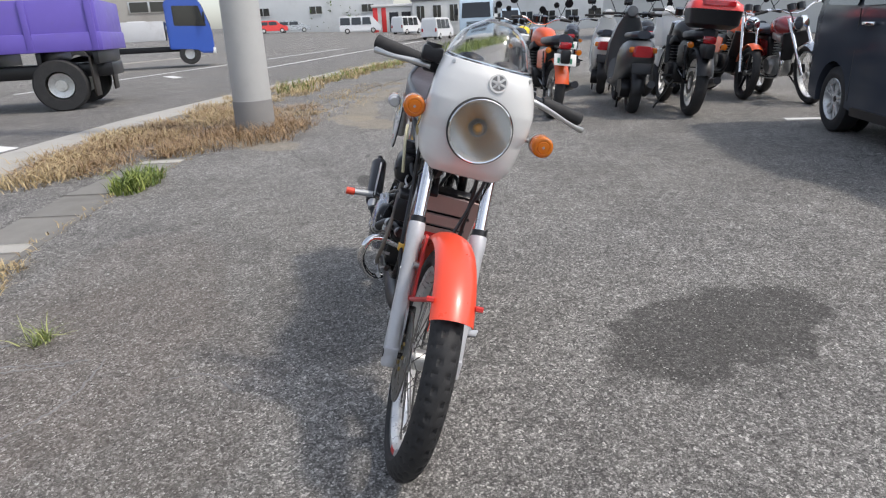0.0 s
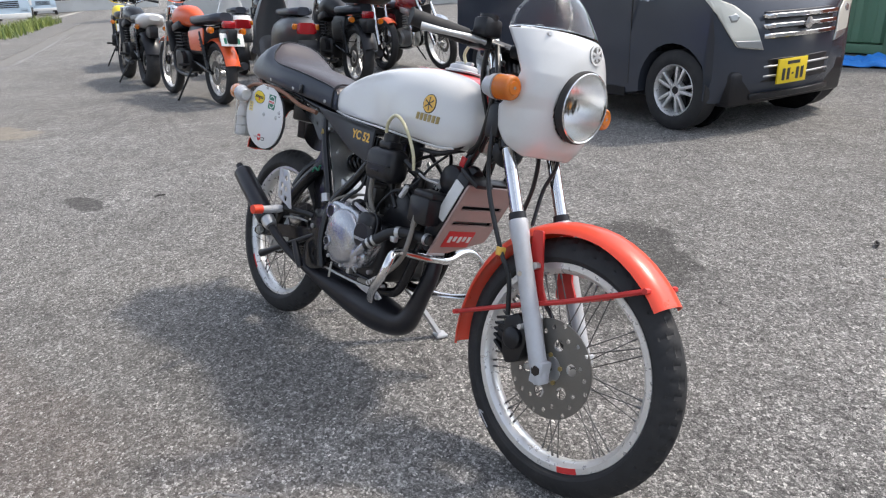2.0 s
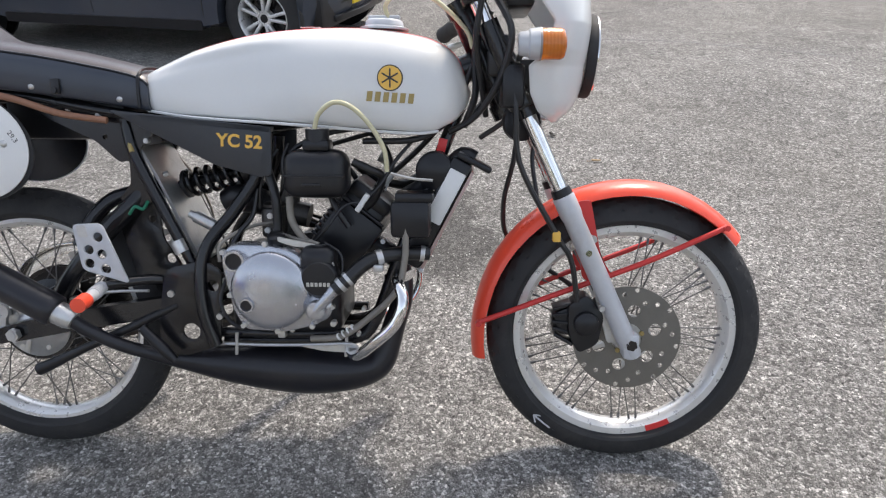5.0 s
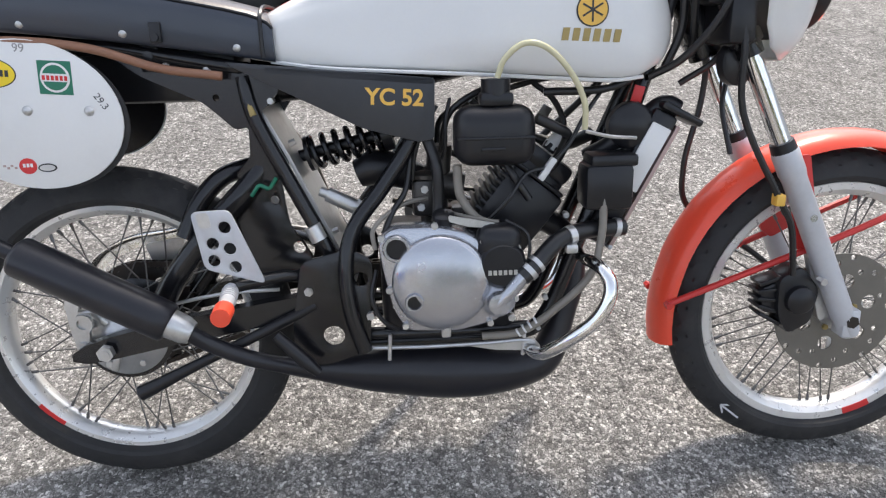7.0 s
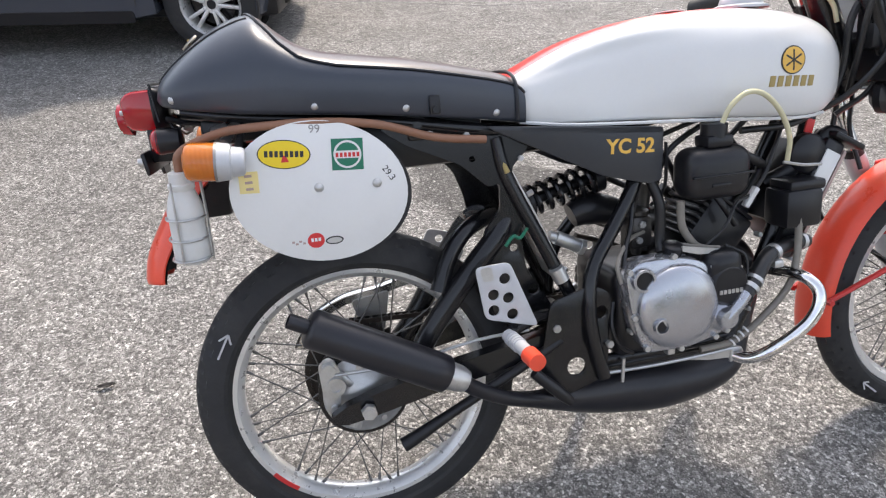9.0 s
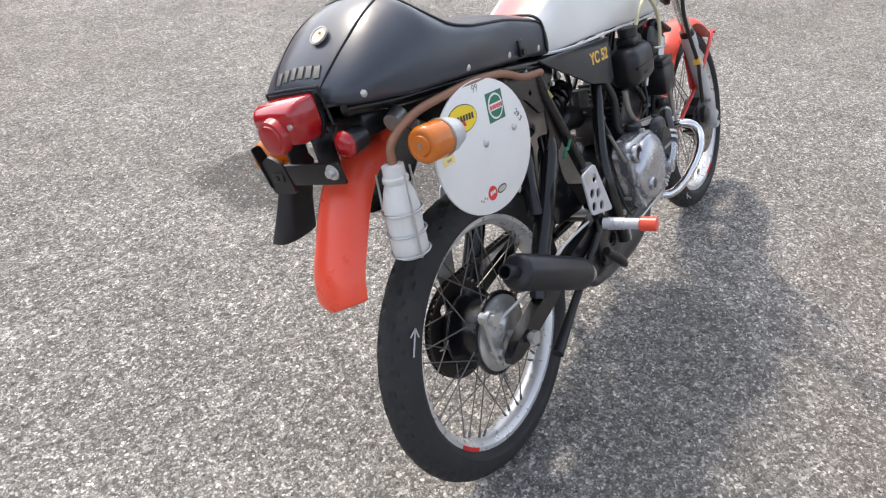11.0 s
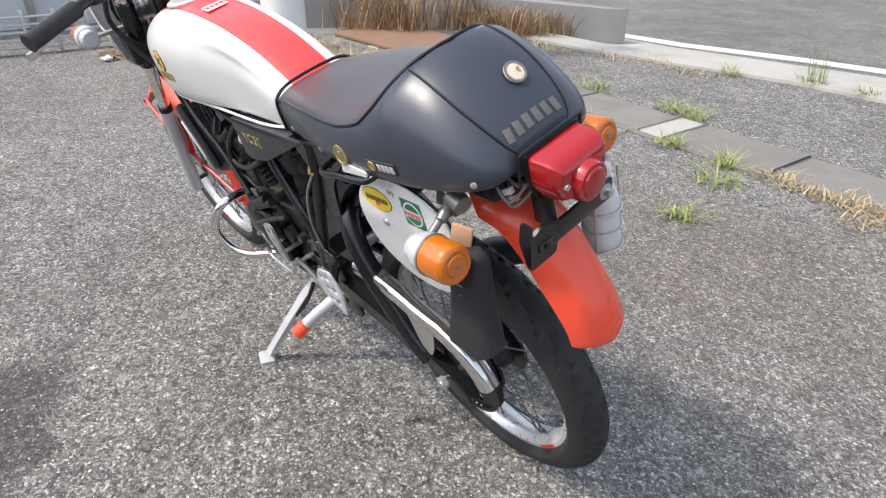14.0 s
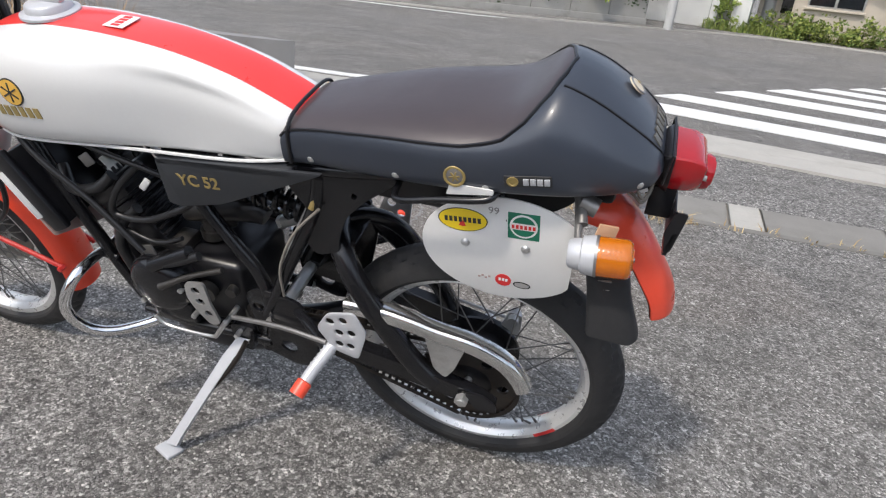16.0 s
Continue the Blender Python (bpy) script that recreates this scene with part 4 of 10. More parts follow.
tank_rings = []
for k in range(61):
    t = k / 60
    x = 0.296 + 0.601 * (0.5 - 0.5 * math.cos(math.pi * t))
    zt, zb, w = curve_table(TANK_TOP, x), lerp_table(TANK_LOW, x), curve_table(TANK_HALF, x)
    band_k = min(0.040, w * 0.62)
    zm = zb + (zt - zb) * 0.45
    n = 2.5
    th0 = math.asin((band_k / w) ** (n / 2))
    angs = [th0 * j / 4 for j in range(5)] + [th0 + (math.pi / 2 - th0) * j / 18 for j in range(1, 19)]
    dent = 0.014 * math.exp(-((x - 0.46) / 0.115) ** 2)
    half = [((w - dent * knee(a)) * math.sin(a) ** (2 / n), zm + (zt - zm) * max(0.0, math.cos(a)) ** (2 / n)) for a in angs]
    for j in range(1, 9):
        a = math.pi / 2 * j / 8
        half.append(((w - dent * math.cos(a)) * (0.80 + 0.20 * math.cos(a) ** 0.9) if j < 7 else w * (0.80 if j == 7 else 0.3), zm - (zm - zb) * math.sin(a) ** 0.6))
    ring = [(x, y, z) for y, z in half] + [(x, -y, z) for y, z in half[-1:0:-1]]
    tank_rings.append(ring)
bm = loft(tank_rings)
for f in bm.faces:
    c = f.calc_center_median()
    x = c.x
    if 0.296 < x < 0.885 and abs(c.y) < min(0.040, curve_table(TANK_HALF, x) * 0.62) and c.z > curve_table(TANK_LOW, x) + 0.6 * (curve_table(TANK_TOP, x) - lerp_table(TANK_LOW, x)):
        f.material_index = 1
tank = part("fuel_tank", bm, [M["white"], M["red"]], bike, "white tank with a wide red stripe along its top", 60)
part("tank_seam", merge(*[tube([(0.305, s * 0.066, 0.709), (0.40, s * 0.079, 0.697), (0.60, s * 0.085, 0.684), (0.78, s * 0.092, 0.671), (0.84, s * 0.084, 0.674)], 0.003, 6, 4) for s in (-1, 1)]), M["white"], tank)
cap = part("fuel_cap", lathe([(0, 0.045), (0.004, 0.045), (0.007, 0.036), (0.016, 0.034), (0.019, 0.03), (0.019, 0.001)], (0.735, 0, 0.855), (0.03, 0, 1), 36), M["fork_grey"], tank, "dull silver fuel cap")
part("cap_grip", turned(box(-0.03, 0.03, -0.006, 0.006, 0, 0.009, 0.003), Matrix.Translation((0.735, 0, 0.873))), M["fork_grey"], cap)
part("stripe_label", turned(box(-0.018, 0.018, -0.022, 0.022, 0, 0.0015, 0.0005), Matrix.Translation((0.60, 0.003, 0.8585))), M["sticker_white"], tank, "small white printed label")
for j in range(4):
    part("printed_bar", turned(box(-0.007, 0.007, -0.0035, 0.0035, 0, 0.0022, 0.0003), Matrix.Translation((0.60, -0.012 + 0.010 * j, 0.8585))), M["sticker_red"], tank)


def tank_y(x, z):
    """Half the tank's width at a height."""
    zt, zb, w = curve_table(TANK_TOP, x), lerp_table(TANK_LOW, x), curve_table(TANK_HALF, x)
    zm = zb + (zt - zb) * 0.45
    if z >= zm:
        c = min(1.0, (z - zm) / (zt - zm)) ** 1.25
        return w * max(0.0, 1 - c * c) ** 0.4
    s = min(1.0, (zm - z) / (zm - zb)) ** (1 / 0.6)
    return w * (0.80 + 0.20 * max(0.0, 1 - s * s) ** 0.45)


def on_tank(outline, side, lift):
    """Lays a flat x-z outline on the tank's flank as a thin skin."""
    bm = bmesh.new()
    cx = sum(p[0] for p in outline) / len(outline)
    cz = sum(p[1] for p in outline) / len(outline)
    rows = []
    for f in (0.0001, 0.35, 0.7, 1.0):
        rows.append([bm.verts.new((cx + (x - cx) * f, side * (tank_y(cx + (x - cx) * f, cz + (z - cz) * f) + lift), cz + (z - cz) * f)) for x, z in outline])
    rows.append([bm.verts.new((x, side * (tank_y(x, z) - 0.001), z)) for x, z in outline])
    for a, b in zip(rows, rows[1:]):
        for k in range(len(outline)):
            j = (k + 1) % len(outline)
            bm.faces.new((a[k], a[j], b[j], b[k]))
    return bm


def rect(cx, cz, w, h, turn=0.0, lean=0.0):
    c, s = math.cos(radians(turn)), math.sin(radians(turn))
    return [(cx + c * (a * w / 2 + lean * b * h / 2) - s * b * h / 2, cz + s * (a * w / 2 + lean * b * h / 2) + c * b * h / 2) for a, b in ((-1, -1), (1, -1), (1, 1), (-1, 1))]


for side in (-1, 1):
    ex, ez = 0.757, 0.766
    em = part("tank_emblem", on_tank(disc_line(ex, ez, 0.0225, 28), side, 0.0012), M["ink"], tank, "round gold emblem with a black outline")
    part("emblem_face", on_tank(disc_line(ex, ez, 0.0205, 28), side, 0.0020), M["gold_yellow"], em)
    for k in range(3):
        part("emblem_bar", on_tank(rect(ex, ez, 0.032, 0.0026, 60 * k + 30), side, 0.0028), M["ink"], em)
    for k in range(6):
        x = 0.757 + 0.0145 * (k - 2.5)
        part("brand_bar", on_tank(rect(x, 0.733 - 0.02 * (x - 0.757) * 3, 0.0095, 0.017, -2, 0.12), side, 0.0014), M["gold"], tank, "small gold bar in place of a brand letter")

# overflow hoses
part("overflow_hose", tube([(0.745, 0.0, 0.872), (0.74, -0.01, 0.90), (0.775, -0.02, 0.925), (0.83, -0.03, 0.905), (0.885, -0.035, 0.855), (0.90, -0.035, 0.82)], 0.0042, 10, 8), M["clear_hose"], bike, "yellowed clear hose")

# seat with a raised tail, brown top and black sides
SEAT_TOP = [(-0.219, 0.797), (-0.214, 0.816), (-0.20, 0.834), (-0.179, 0.853), (-0.15, 0.874), (-0.125, 0.888), (-0.10, 0.897), (-0.084, 0.899), (-0.070, 0.894), (-0.045, 0.872), (-0.02, 0.853), (0.012, 0.841), (0.07, 0.831), (0.131, 0.822), (0.219, 0.803), (0.285, 0.786), (0.305, 0.775), (0.312, 0.765)]
SEAT_LOW = [(-0.219, 0.790), (-0.21, 0.782), (-0.19, 0.777), (-0.108, 0.764), (-0.008, 0.754), (0.106, 0.741), (0.247, 0.720), (0.312, 0.708)]
SEAT_HALF = [(-0.219, 0.055), (-0.213, 0.075), (-0.20, 0.091), (-0.17, 0.106), (-0.12, 0.118), (-0.05, 0.125), (0.05, 0.125), (0.12, 0.116), (0.20, 0.100), (0.262, 0.086), (0.312, 0.078)]
seat_x = [-0.219, -0.2175, -0.214, -0.208, -0.20, -0.19, -0.179, -0.165, -0.15, -0.135, -0.12, -0.108, -0.098, -0.091, -0.085, -0.080, -0.074, -0.068, -0.060, -0.052, -0.044, -0.036, -0.028, -0.02, -0.01, 0.0, 0.012, 0.03, 0.06, 0.09, 0.13, 0.17, 0.21, 0.25, 0.28, 0.295, 0.305, 0.310, 0.312]
seat_rings, piping = [], []
SEAT_N = 6
for x in seat_x:
    zt, zb, w = curve_table(SEAT_TOP, x), lerp_table(SEAT_LOW, x), curve_table(SEAT_HALF, x)
    flat = lerp_table([(-0.219, 2.0), (-0.10, 2.2), (-0.02, 3.0), (0.312, 3.4)], x)
    zm = zb + (zt - zb) * lerp_table([(-0.219, 0.3), (-0.085, 0.28), (0.02, 0.45), (0.312, 0.5)], x)
    if x <= -0.086:
        seam = 0.10
    else:
        seam = lerp_table([(-0.086, 0.02), (-0.080, 0.32), (-0.068, 0.58), (-0.044, 0.80), (-0.02, 0.90), (0.03, 0.94), (0.312, 0.95)], x)
    th0 = math.asin(min(0.999, seam) ** (flat / 2))
    angs = [th0 * j / SEAT_N for j in range(SEAT_N + 1)] + [th0 + (math.pi / 2 - th0) * j / 9 for j in range(1, 10)]
    half = [(w * math.sin(a) ** (2 / flat), zm + (zt - zm) * max(0.0, math.cos(a)) ** (2 / flat)) for a in angs]
    if x > -0.088:
        piping.append((x, *half[SEAT_N]))
    for j in range(1, 6):
        a = math.pi / 2 * j / 5
        half.append((w * (0.90 + 0.10 * math.cos(a)) if j < 5 else w * 0.84, zm - (zm - zb) * math.sin(a) ** 0.8))
    seat_rings.append([(x, y, z) for y, z in half] + [(x, -y, z) for y, z in half[-1:0:-1]])
cols = len(seat_rings[0])
bm = bmesh.new()
rows = [[bm.verts.new(p) for p in ring] for ring in seat_rings]
for a, (ra, rb) in enumerate(zip(rows, rows[1:])):
    for k in range(cols):
        j = (k + 1) % cols
        f = bm.faces.new((ra[k], ra[j], rb[j], rb[k]))
        if (k < SEAT_N or k >= cols - SEAT_N) and seat_x[a] >= -0.086:
            f.material_index = 1
bm.faces.new(rows[0])
bm.faces.new(rows[-1][::-1])
seat = part("seat", bm, [M["vinyl"], M["vinyl_brown"]], bike, "black vinyl single seat with a brown top and tail hump", 60)
line = [(x, y, z + 0.001) for x, y, z in reversed(piping)] + [(-0.0875, 0, 0.9005)] + [(x, -y, z + 0.001) for x, y, z in piping]
part("piping", tube(line, 0.0024, 6, 1), M["matt_black"], seat)
part("front_piping", tube([(0.297, s * 0.081 if s else 0, z) for s, z in ((1, 0.715), (1, 0.755), (0.9, 0.775), (0.5, 0.786), (-0.5, 0.786), (-0.9, 0.775), (-1, 0.755), (-1, 0.715))], 0.003, 6, 3), M["matt_black"], seat)


def seat_skin(x, frac):
    """A point of the seat's skin at a share of its half width."""
    zt, zb, w = curve_table(SEAT_TOP, x), lerp_table(SEAT_LOW, x), curve_table(SEAT_HALF, x)
    flat = lerp_table([(-0.219, 2.0), (-0.10, 2.2), (-0.02, 3.0), (0.312, 3.4)], x)
    zm = zb + (zt - zb) * lerp_table([(-0.219, 0.3), (-0.085, 0.28), (0.02, 0.45), (0.312, 0.5)], x)
    return Vector((x, w * frac, zm + (zt - zm) * max(0.0, 1 - abs(frac) ** flat) ** (1 / flat)))


for side in (-1, 1):
    part("tail_seam", tube([seat_skin(x, side * f) for x, f in ((-0.082, 0.50), (-0.10, 0.52), (-0.13, 0.55), (-0.16, 0.57), (-0.19, 0.58), (-0.208, 0.60), (-0.2165, 0.62))], 0.0018, 6, 3), M["matt_black"], seat)
    for x in (-0.192, -0.007, 0.12, 0.262):
        y = side * (curve_table(SEAT_HALF, x) * 0.955 + 0.001)
        z = lerp_table(SEAT_LOW, x) + 0.013
        part("rivet", lathe([(0, 0.0065), (0.002, 0.006), (0.004, 0.003), (0.0045, 0.0005)], (x, y - side * 0.001, z), (0, side, 0.1), 12), M["alloy"], seat)
part("seat_strap_stud", merge(box(0.155, 0.171, -0.113, -0.106, 0.738, 0.765, 0.002), cyl((0.163, -0.112, 0.745), (0.163, -0.117, 0.745), 0.005)), M["matt_black"], seat)
badge = part("side_badge", lathe([(0, 0.0005), (0, 0.0150), (0.0022, 0.0150), (0.0030, 0.0142), (0.0030, 0.0118), (0.0018, 0.0112), (0.0018, 0.0005)], (0.034, 0.1245, 0.776), (0, 1, 0.08), 28), M["gold"], seat, "round bronze ring badge")
part("badge_face", lathe([(0.0019, 0.0112), (0.0024, 0.0105), (0.0026, 0.0005)], (0.034, 0.1245, 0.776), (0, 1, 0.08), 24), M["spoke"], badge)
for k in range(3):
    part("badge_mark", turned(box(-0.0075, 0.0075, 0.0022, 0.0032, -0.0012, 0.0012, 0.0003), Matrix.Translation((0.034, 0.1245, 0.776)) @ pose(0, 0, 0, -4, 60 * k + 15, 0)), M["gold"], badge)
lab_m = Matrix.Translation((-0.060, 0.1228, 0.787)) @ pose(0, 0, 0, -4, 8, 3)
lb = part("side_label", turned(box(-0.030, 0.030, 0, 0.0025, -0.0085, 0.0085, 0.001), lab_m), M["ink"], seat, "black label with a round bronze mark and silver print")
part("label_disc", turned(lathe([(0.002, 0.0078), (0.0034, 0.0074), (0.0036, 0.0050), (0.0030, 0.0046), (0.0030, 0.0005)], (0.019, 0, 0), (0, 1, 0), 20), lab_m), M["gold"], lb)
for k in range(4):
    part("label_bar", turned(box(-0.0035, 0.0035, 0.0024, 0.0034, -0.0050, 0.0050, 0.0003), lab_m @ Matrix.Translation((0.002 - 0.0088 * k, 0, 0))), M["fork_grey"], lb)
bx = seat_skin(-0.162, -0.17)
nrm = Vector((-0.64, -0.06, 0.76)).normalized()
part("tail_badge", lathe([(0, 0.0005), (0, 0.0140), (0.002, 0.0140), (0.0028, 0.0005)], bx + nrm * 0.0006 + Vector((-0.004, 0, 0)), nrm, 24), M["cream"], seat, "round cream and gold badge")
part("badge_rim", lathe([(0.002, 0.0140), (0.003, 0.0140), (0.003, 0.0112), (0.002, 0.0112)], bx + nrm * 0.0006 + Vector((-0.004, 0, 0)), nrm, 24, closed=True), M["spoke"], seat)
for dy, dz in ((-0.004, 0.002), (0.003, -0.004)):
    part("badge_mark", lathe([(0.0022, 0.0022), (0.0034, 0.0018), (0.0036, 0.0003)], bx + nrm * 0.0006 + Vector((-0.004, dy, dz)), nrm, 10), M["gold"], seat)
for k in range(6):
    y = 0.040 - 0.0150 * k
    q = seat_skin(-0.2045, y / curve_table(SEAT_HALF, -0.2045))
    slope = Vector((-0.75, y * 3.5, 0.62)).normalized()
    m = Matrix.Translation(q + slope * 0.0006) @ slope.to_track_quat('Z', 'Y').to_matrix().to_4x4()
    part("brand_bar", turned(box(-0.0050, 0.0050, -0.0085, 0.0085, -0.002, 0.0010, 0.0004), m), M["steel"], seat, "small silver bar in place of a brand letter")


# ---- frame, engine and running gear of the motorcycle ----
def both(fn):
    for s in (-1, 1):
        fn(s)


part("backbone", tube([(0.90, 0, 0.79), (0.72, 0, 0.735), (0.50, 0, 0.69), (0.30, 0, 0.675)], 0.026, 14, 4), M["black"], bike, "black frame backbone")
both(lambda s: part("down_tube", tube([(0.885, 0.02 * s, 0.74), (0.83, 0.045 * s, 0.60), (0.765, 0.055 * s, 0.44), (0.715, 0.055 * s, 0.31), (0.67, 0.06 * s, 0.272), (0.55, 0.065 * s, 0.268), (0.42, 0.07 * s, 0.268)], 0.0125, 12, 5), M["black"], bike, "black frame tube"))
part("rear_tube", tube([(0.51, 0.055, 0.66), (0.499, 0.060, 0.590), (0.454, 0.066, 0.521), (0.409, 0.072, 0.462), (0.392, 0.076, 0.400), (0.396, 0.078, 0.324), (0.414, 0.078, 0.262)], 0.0125, 12, 5), M["black"], bike, "black frame tube")
part("rear_tube", tube([(0.51, -0.055, 0.66), (0.499, -0.064, 0.591), (0.454, -0.078, 0.523), (0.411, -0.094, 0.468), (0.395, -0.106, 0.410), (0.399, -0.112, 0.338), (0.416, -0.110, 0.272)], 0.0125, 12, 5), M["black"], bike, "black frame tube")
both(lambda s: part("strut_tube", tube([(0.262, 0.068 * s, 0.690), (0.275, 0.072 * s, 0.63), (0.325, 0.076 * s, 0.52), (0.372, 0.078 * s, 0.42), (0.40, 0.08 * s, 0.36)], 0.0115, 12, 5), M["black"], bike, "black frame tube"))
both(lambda s: part("seat_rail", tube([(0.36, 0.045 * s, 0.685), (0.24, 0.068 * s, 0.705), (0.08, 0.075 * s, 0.735), (-0.10, 0.068 * s, 0.757), (-0.19, 0.045 * s, 0.772)], 0.0105, 12, 5), M["black"], bike, "black seat rail"))
part("frame_gusset", sheet(rounded([(0.10, 0.735), (0.32, 0.700), (0.315, 0.665), (0.286, 0.625), (0.302, 0.560), (0.282, 0.532), (0.242, 0.546), (0.236, 0.582), (0.221, 0.624), (0.19, 0.659), (0.145, 0.697)], 0.010), 0.067, 0.073, [disc_line(0.205, 0.668, 0.006, 10)]), M["black"], bike, "black frame gusset")
part("frame_gusset", sheet(rounded([(0.082, 0.722), (0.320, 0.700), (0.312, 0.668), (0.284, 0.640), (0.300, 0.585), (0.302, 0.545), (0.284, 0.530), (0.236, 0.546), (0.262, 0.575), (0.264, 0.620), (0.246, 0.614), (0.203, 0.655), (0.120, 0.694)], 0.008), -0.073, -0.067, [disc_line(0.222, 0.662, 0.005, 10)]), M["black"], bike, "black frame gusset")
part("gusset_bracket", merge(box(0.125, 0.152, -0.080, -0.068, 0.700, 0.740, 0.003), cyl((0.139, -0.080, 0.722), (0.139, -0.086, 0.722), 0.007, seg=6)), M["black"], bike)
part("hanger_plate", sheet(rounded([(0.323, 0.412), (0.40, 0.43), (0.435, 0.412), (0.420, 0.262), (0.349, 0.236), (0.305, 0.249), (0.302, 0.300)], 0.016), 0.0795, 0.0865, [disc_line(0.364, 0.285, 0.0165, 20), disc_line(0.412, 0.379, 0.0115, 16)], 0.001), M["black"], bike, "black foot peg hanger plate")
part("hanger_plate", sheet(rounded([(0.327, 0.419), (0.402, 0.437), (0.436, 0.419), (0.424, 0.270), (0.352, 0.246), (0.309, 0.258), (0.306, 0.310)], 0.016), -0.107, -0.101, [disc_line(0.369, 0.297, 0.0165, 20), disc_line(0.416, 0.388, 0.0115, 16)], 0.001), M["black"], bike, "black foot peg hanger plate")
part("splash_plate", loft([[(x, y, z) for x, z in ((0.283, 0.645), (0.318, 0.575), (0.382, 0.428), (0.378, 0.420), (0.314, 0.570), (0.279, 0.643))] for y in (-0.066, -0.02, 0.02, 0.064)]), M["alloy"], bike, "bent grey alloy splash plate")
for x, z in ((0.312, 0.59), (0.367, 0.45)):
    part("plate_bolt", cyl((x + 0.004, -0.05, z), (x + 0.014, -0.05, z + 0.004), 0.005, seg=6), M["alloy"], bike)
part("battery_box", box(0.02, 0.25, -0.048, 0.048, 0.655, 0.735, 0.01), M["matt_black"], bike)
part("undertray", box(-0.17, 0.05, -0.052, 0.052, 0.722, 0.760, 0.008), M["matt_black"], bike)
both(lambda s: part("lock_tube", tube([(0.268, 0.076 * s, 0.655), (0.275, 0.082 * s, 0.635)], 0.005, 8, 1), M["gold"], bike))

# suspension: swing arm, struts, coil
both(lambda s: part("swing_arm", loft([[(x, 0.083 * s + y, z + dz) for y, dz in ((-w, -h), (w, -h), (w, h), (-w, h))] for x, z, w, h in ((-0.045, 0.270, 0.008, 0.006), (-0.02, 0.276, 0.010, 0.016), (0.03, 0.288, 0.011, 0.019), (0.12, 0.308, 0.012, 0.020), (0.25, 0.330, 0.012, 0.019), (0.385, 0.352, 0.012, 0.018))]), M["black"], bike, "black box-section swing arm"))
part("right_strut", tube([(0.275, -0.055, 0.560), (0.253, -0.066, 0.530), (0.197, -0.076, 0.474), (0.125, -0.082, 0.387), (0.088, -0.083, 0.318)], 0.0180, 12, 4), M["black"], bike, "black swing arm strut")
part("left_strut", tube([(0.070, 0.084, 0.292), (0.120, 0.085, 0.345), (0.201, 0.080, 0.472), (0.236, 0.062, 0.528), (0.258, 0.034, 0.550), (0.268, 0.0, 0.553)], 0.0200, 14, 5), M["black"], bike, "black swing arm strut")
part("strut_arch", tube([(0.268, 0.0, 0.553), (0.240, -0.026, 0.552), (0.206, -0.045, 0.540), (0.174, -0.060, 0.506), (0.150, -0.074, 0.455)], 0.0145, 12, 5), M["black"], bike, "black swing arm bridge")
part("strut_web", turned(box(-0.030, 0.030, -0.020, 0.050, -0.003, 0.003, 0.002), Matrix.Translation((0.250, 0.0, 0.545)) @ pose(0, 0, 0, 0, 12, 0)), M["black"], bike)
part("swing_arm_web", sheet(rounded([(0.242, 0.548), (0.298, 0.558), (0.306, 0.467), (0.362, 0.372), (0.248, 0.385), (0.224, 0.489)], 0.012), -0.056, -0.049, [disc_line(0.287, 0.505, 0.007, 12), disc_line(0.318, 0.428, 0.010, 14)], 0.001), M["black"], bike, "black swing arm gusset plate")
part("pivot", cyl((0.385, -0.095, 0.352), (0.385, 0.095, 0.352), 0.013, seg=16), M["alloy"], bike)
coil = []
a, b = Vector((0.338, 0.004, 0.567)), Vector((0.455, 0.004, 0.594))
ax = (b - a).normalized()
u, w = Vector((0, 1, 0)), ax.cross(Vector((0, 1, 0)))
for k in range(6 * 14 + 1):
    t = k / (6 * 14)
    ang = 2 * math.pi * 6 * t
    coil.append(a + (b - a) * t + 0.024 * (math.cos(ang) * u + math.sin(ang) * w))
shock = part("rear_shock", merge(cyl(a - ax * 0.03, b + ax * 0.03, 0.010, seg=14), lathe([(-0.004, 0.001), (-0.004, 0.028), (0.002, 0.028), (0.002, 0.001)], a, ax, 24), lathe([(-0.002, 0.001), (-0.002, 0.028), (0.014, 0.028), (0.014, 0.001)], b, ax, 24)), M["matt_black"], bike, "black rear shock absorber")
part("coil_spring", tube(coil, 0.0052, 8, 1), M["black"], shock, "black coil spring")
part("strap", tube([(0.262, -0.09, 0.52), (0.275, -0.092, 0.535), (0.288, -0.088, 0.53), (0.30, -0.09, 0.545)], 0.003, 6, 4), M["green"], bike, "green string tied to the frame")

# rear brake, sprocket, chain and guard
part("brake_panel", merge(lathe([(0.030, 0.001), (0.030, 0.0705), (0.036, 0.0705), (0.038, 0.066), (0.044, 0.060), (0.047, 0.035), (0.053, 0.028), (0.053, 0.001)], (RX, 0, RZ), (0, -1, 0), 48), *[cyl((RX + 0.054 * math.cos(radians(a)), -0.040, RZ + 0.054 * math.sin(radians(a))), (RX + 0.054 * math.cos(radians(a)), -0.048, RZ + 0.054 * math.sin(radians(a))), r, seg=12) for a, r in ((150, 0.0075), (190, 0.005), (215, 0.005), (240, 0.0065), (95, 0.006), (300, 0.005))], turned(box(-0.006, 0.006, -0.050, -0.040, 0.012, 0.062, 0.003), Matrix.Translation((RX, 0, RZ)) @ pose(0, 0, 0, 0, -40, 0)), turned(box(-0.006, 0.006, -0.050, -0.040, 0.012, 0.062, 0.003), Matrix.Translation((RX, 0, RZ)) @ pose(0, 0, 0, 0, 200, 0))), M["alloy"], bike, "silver brake panel")
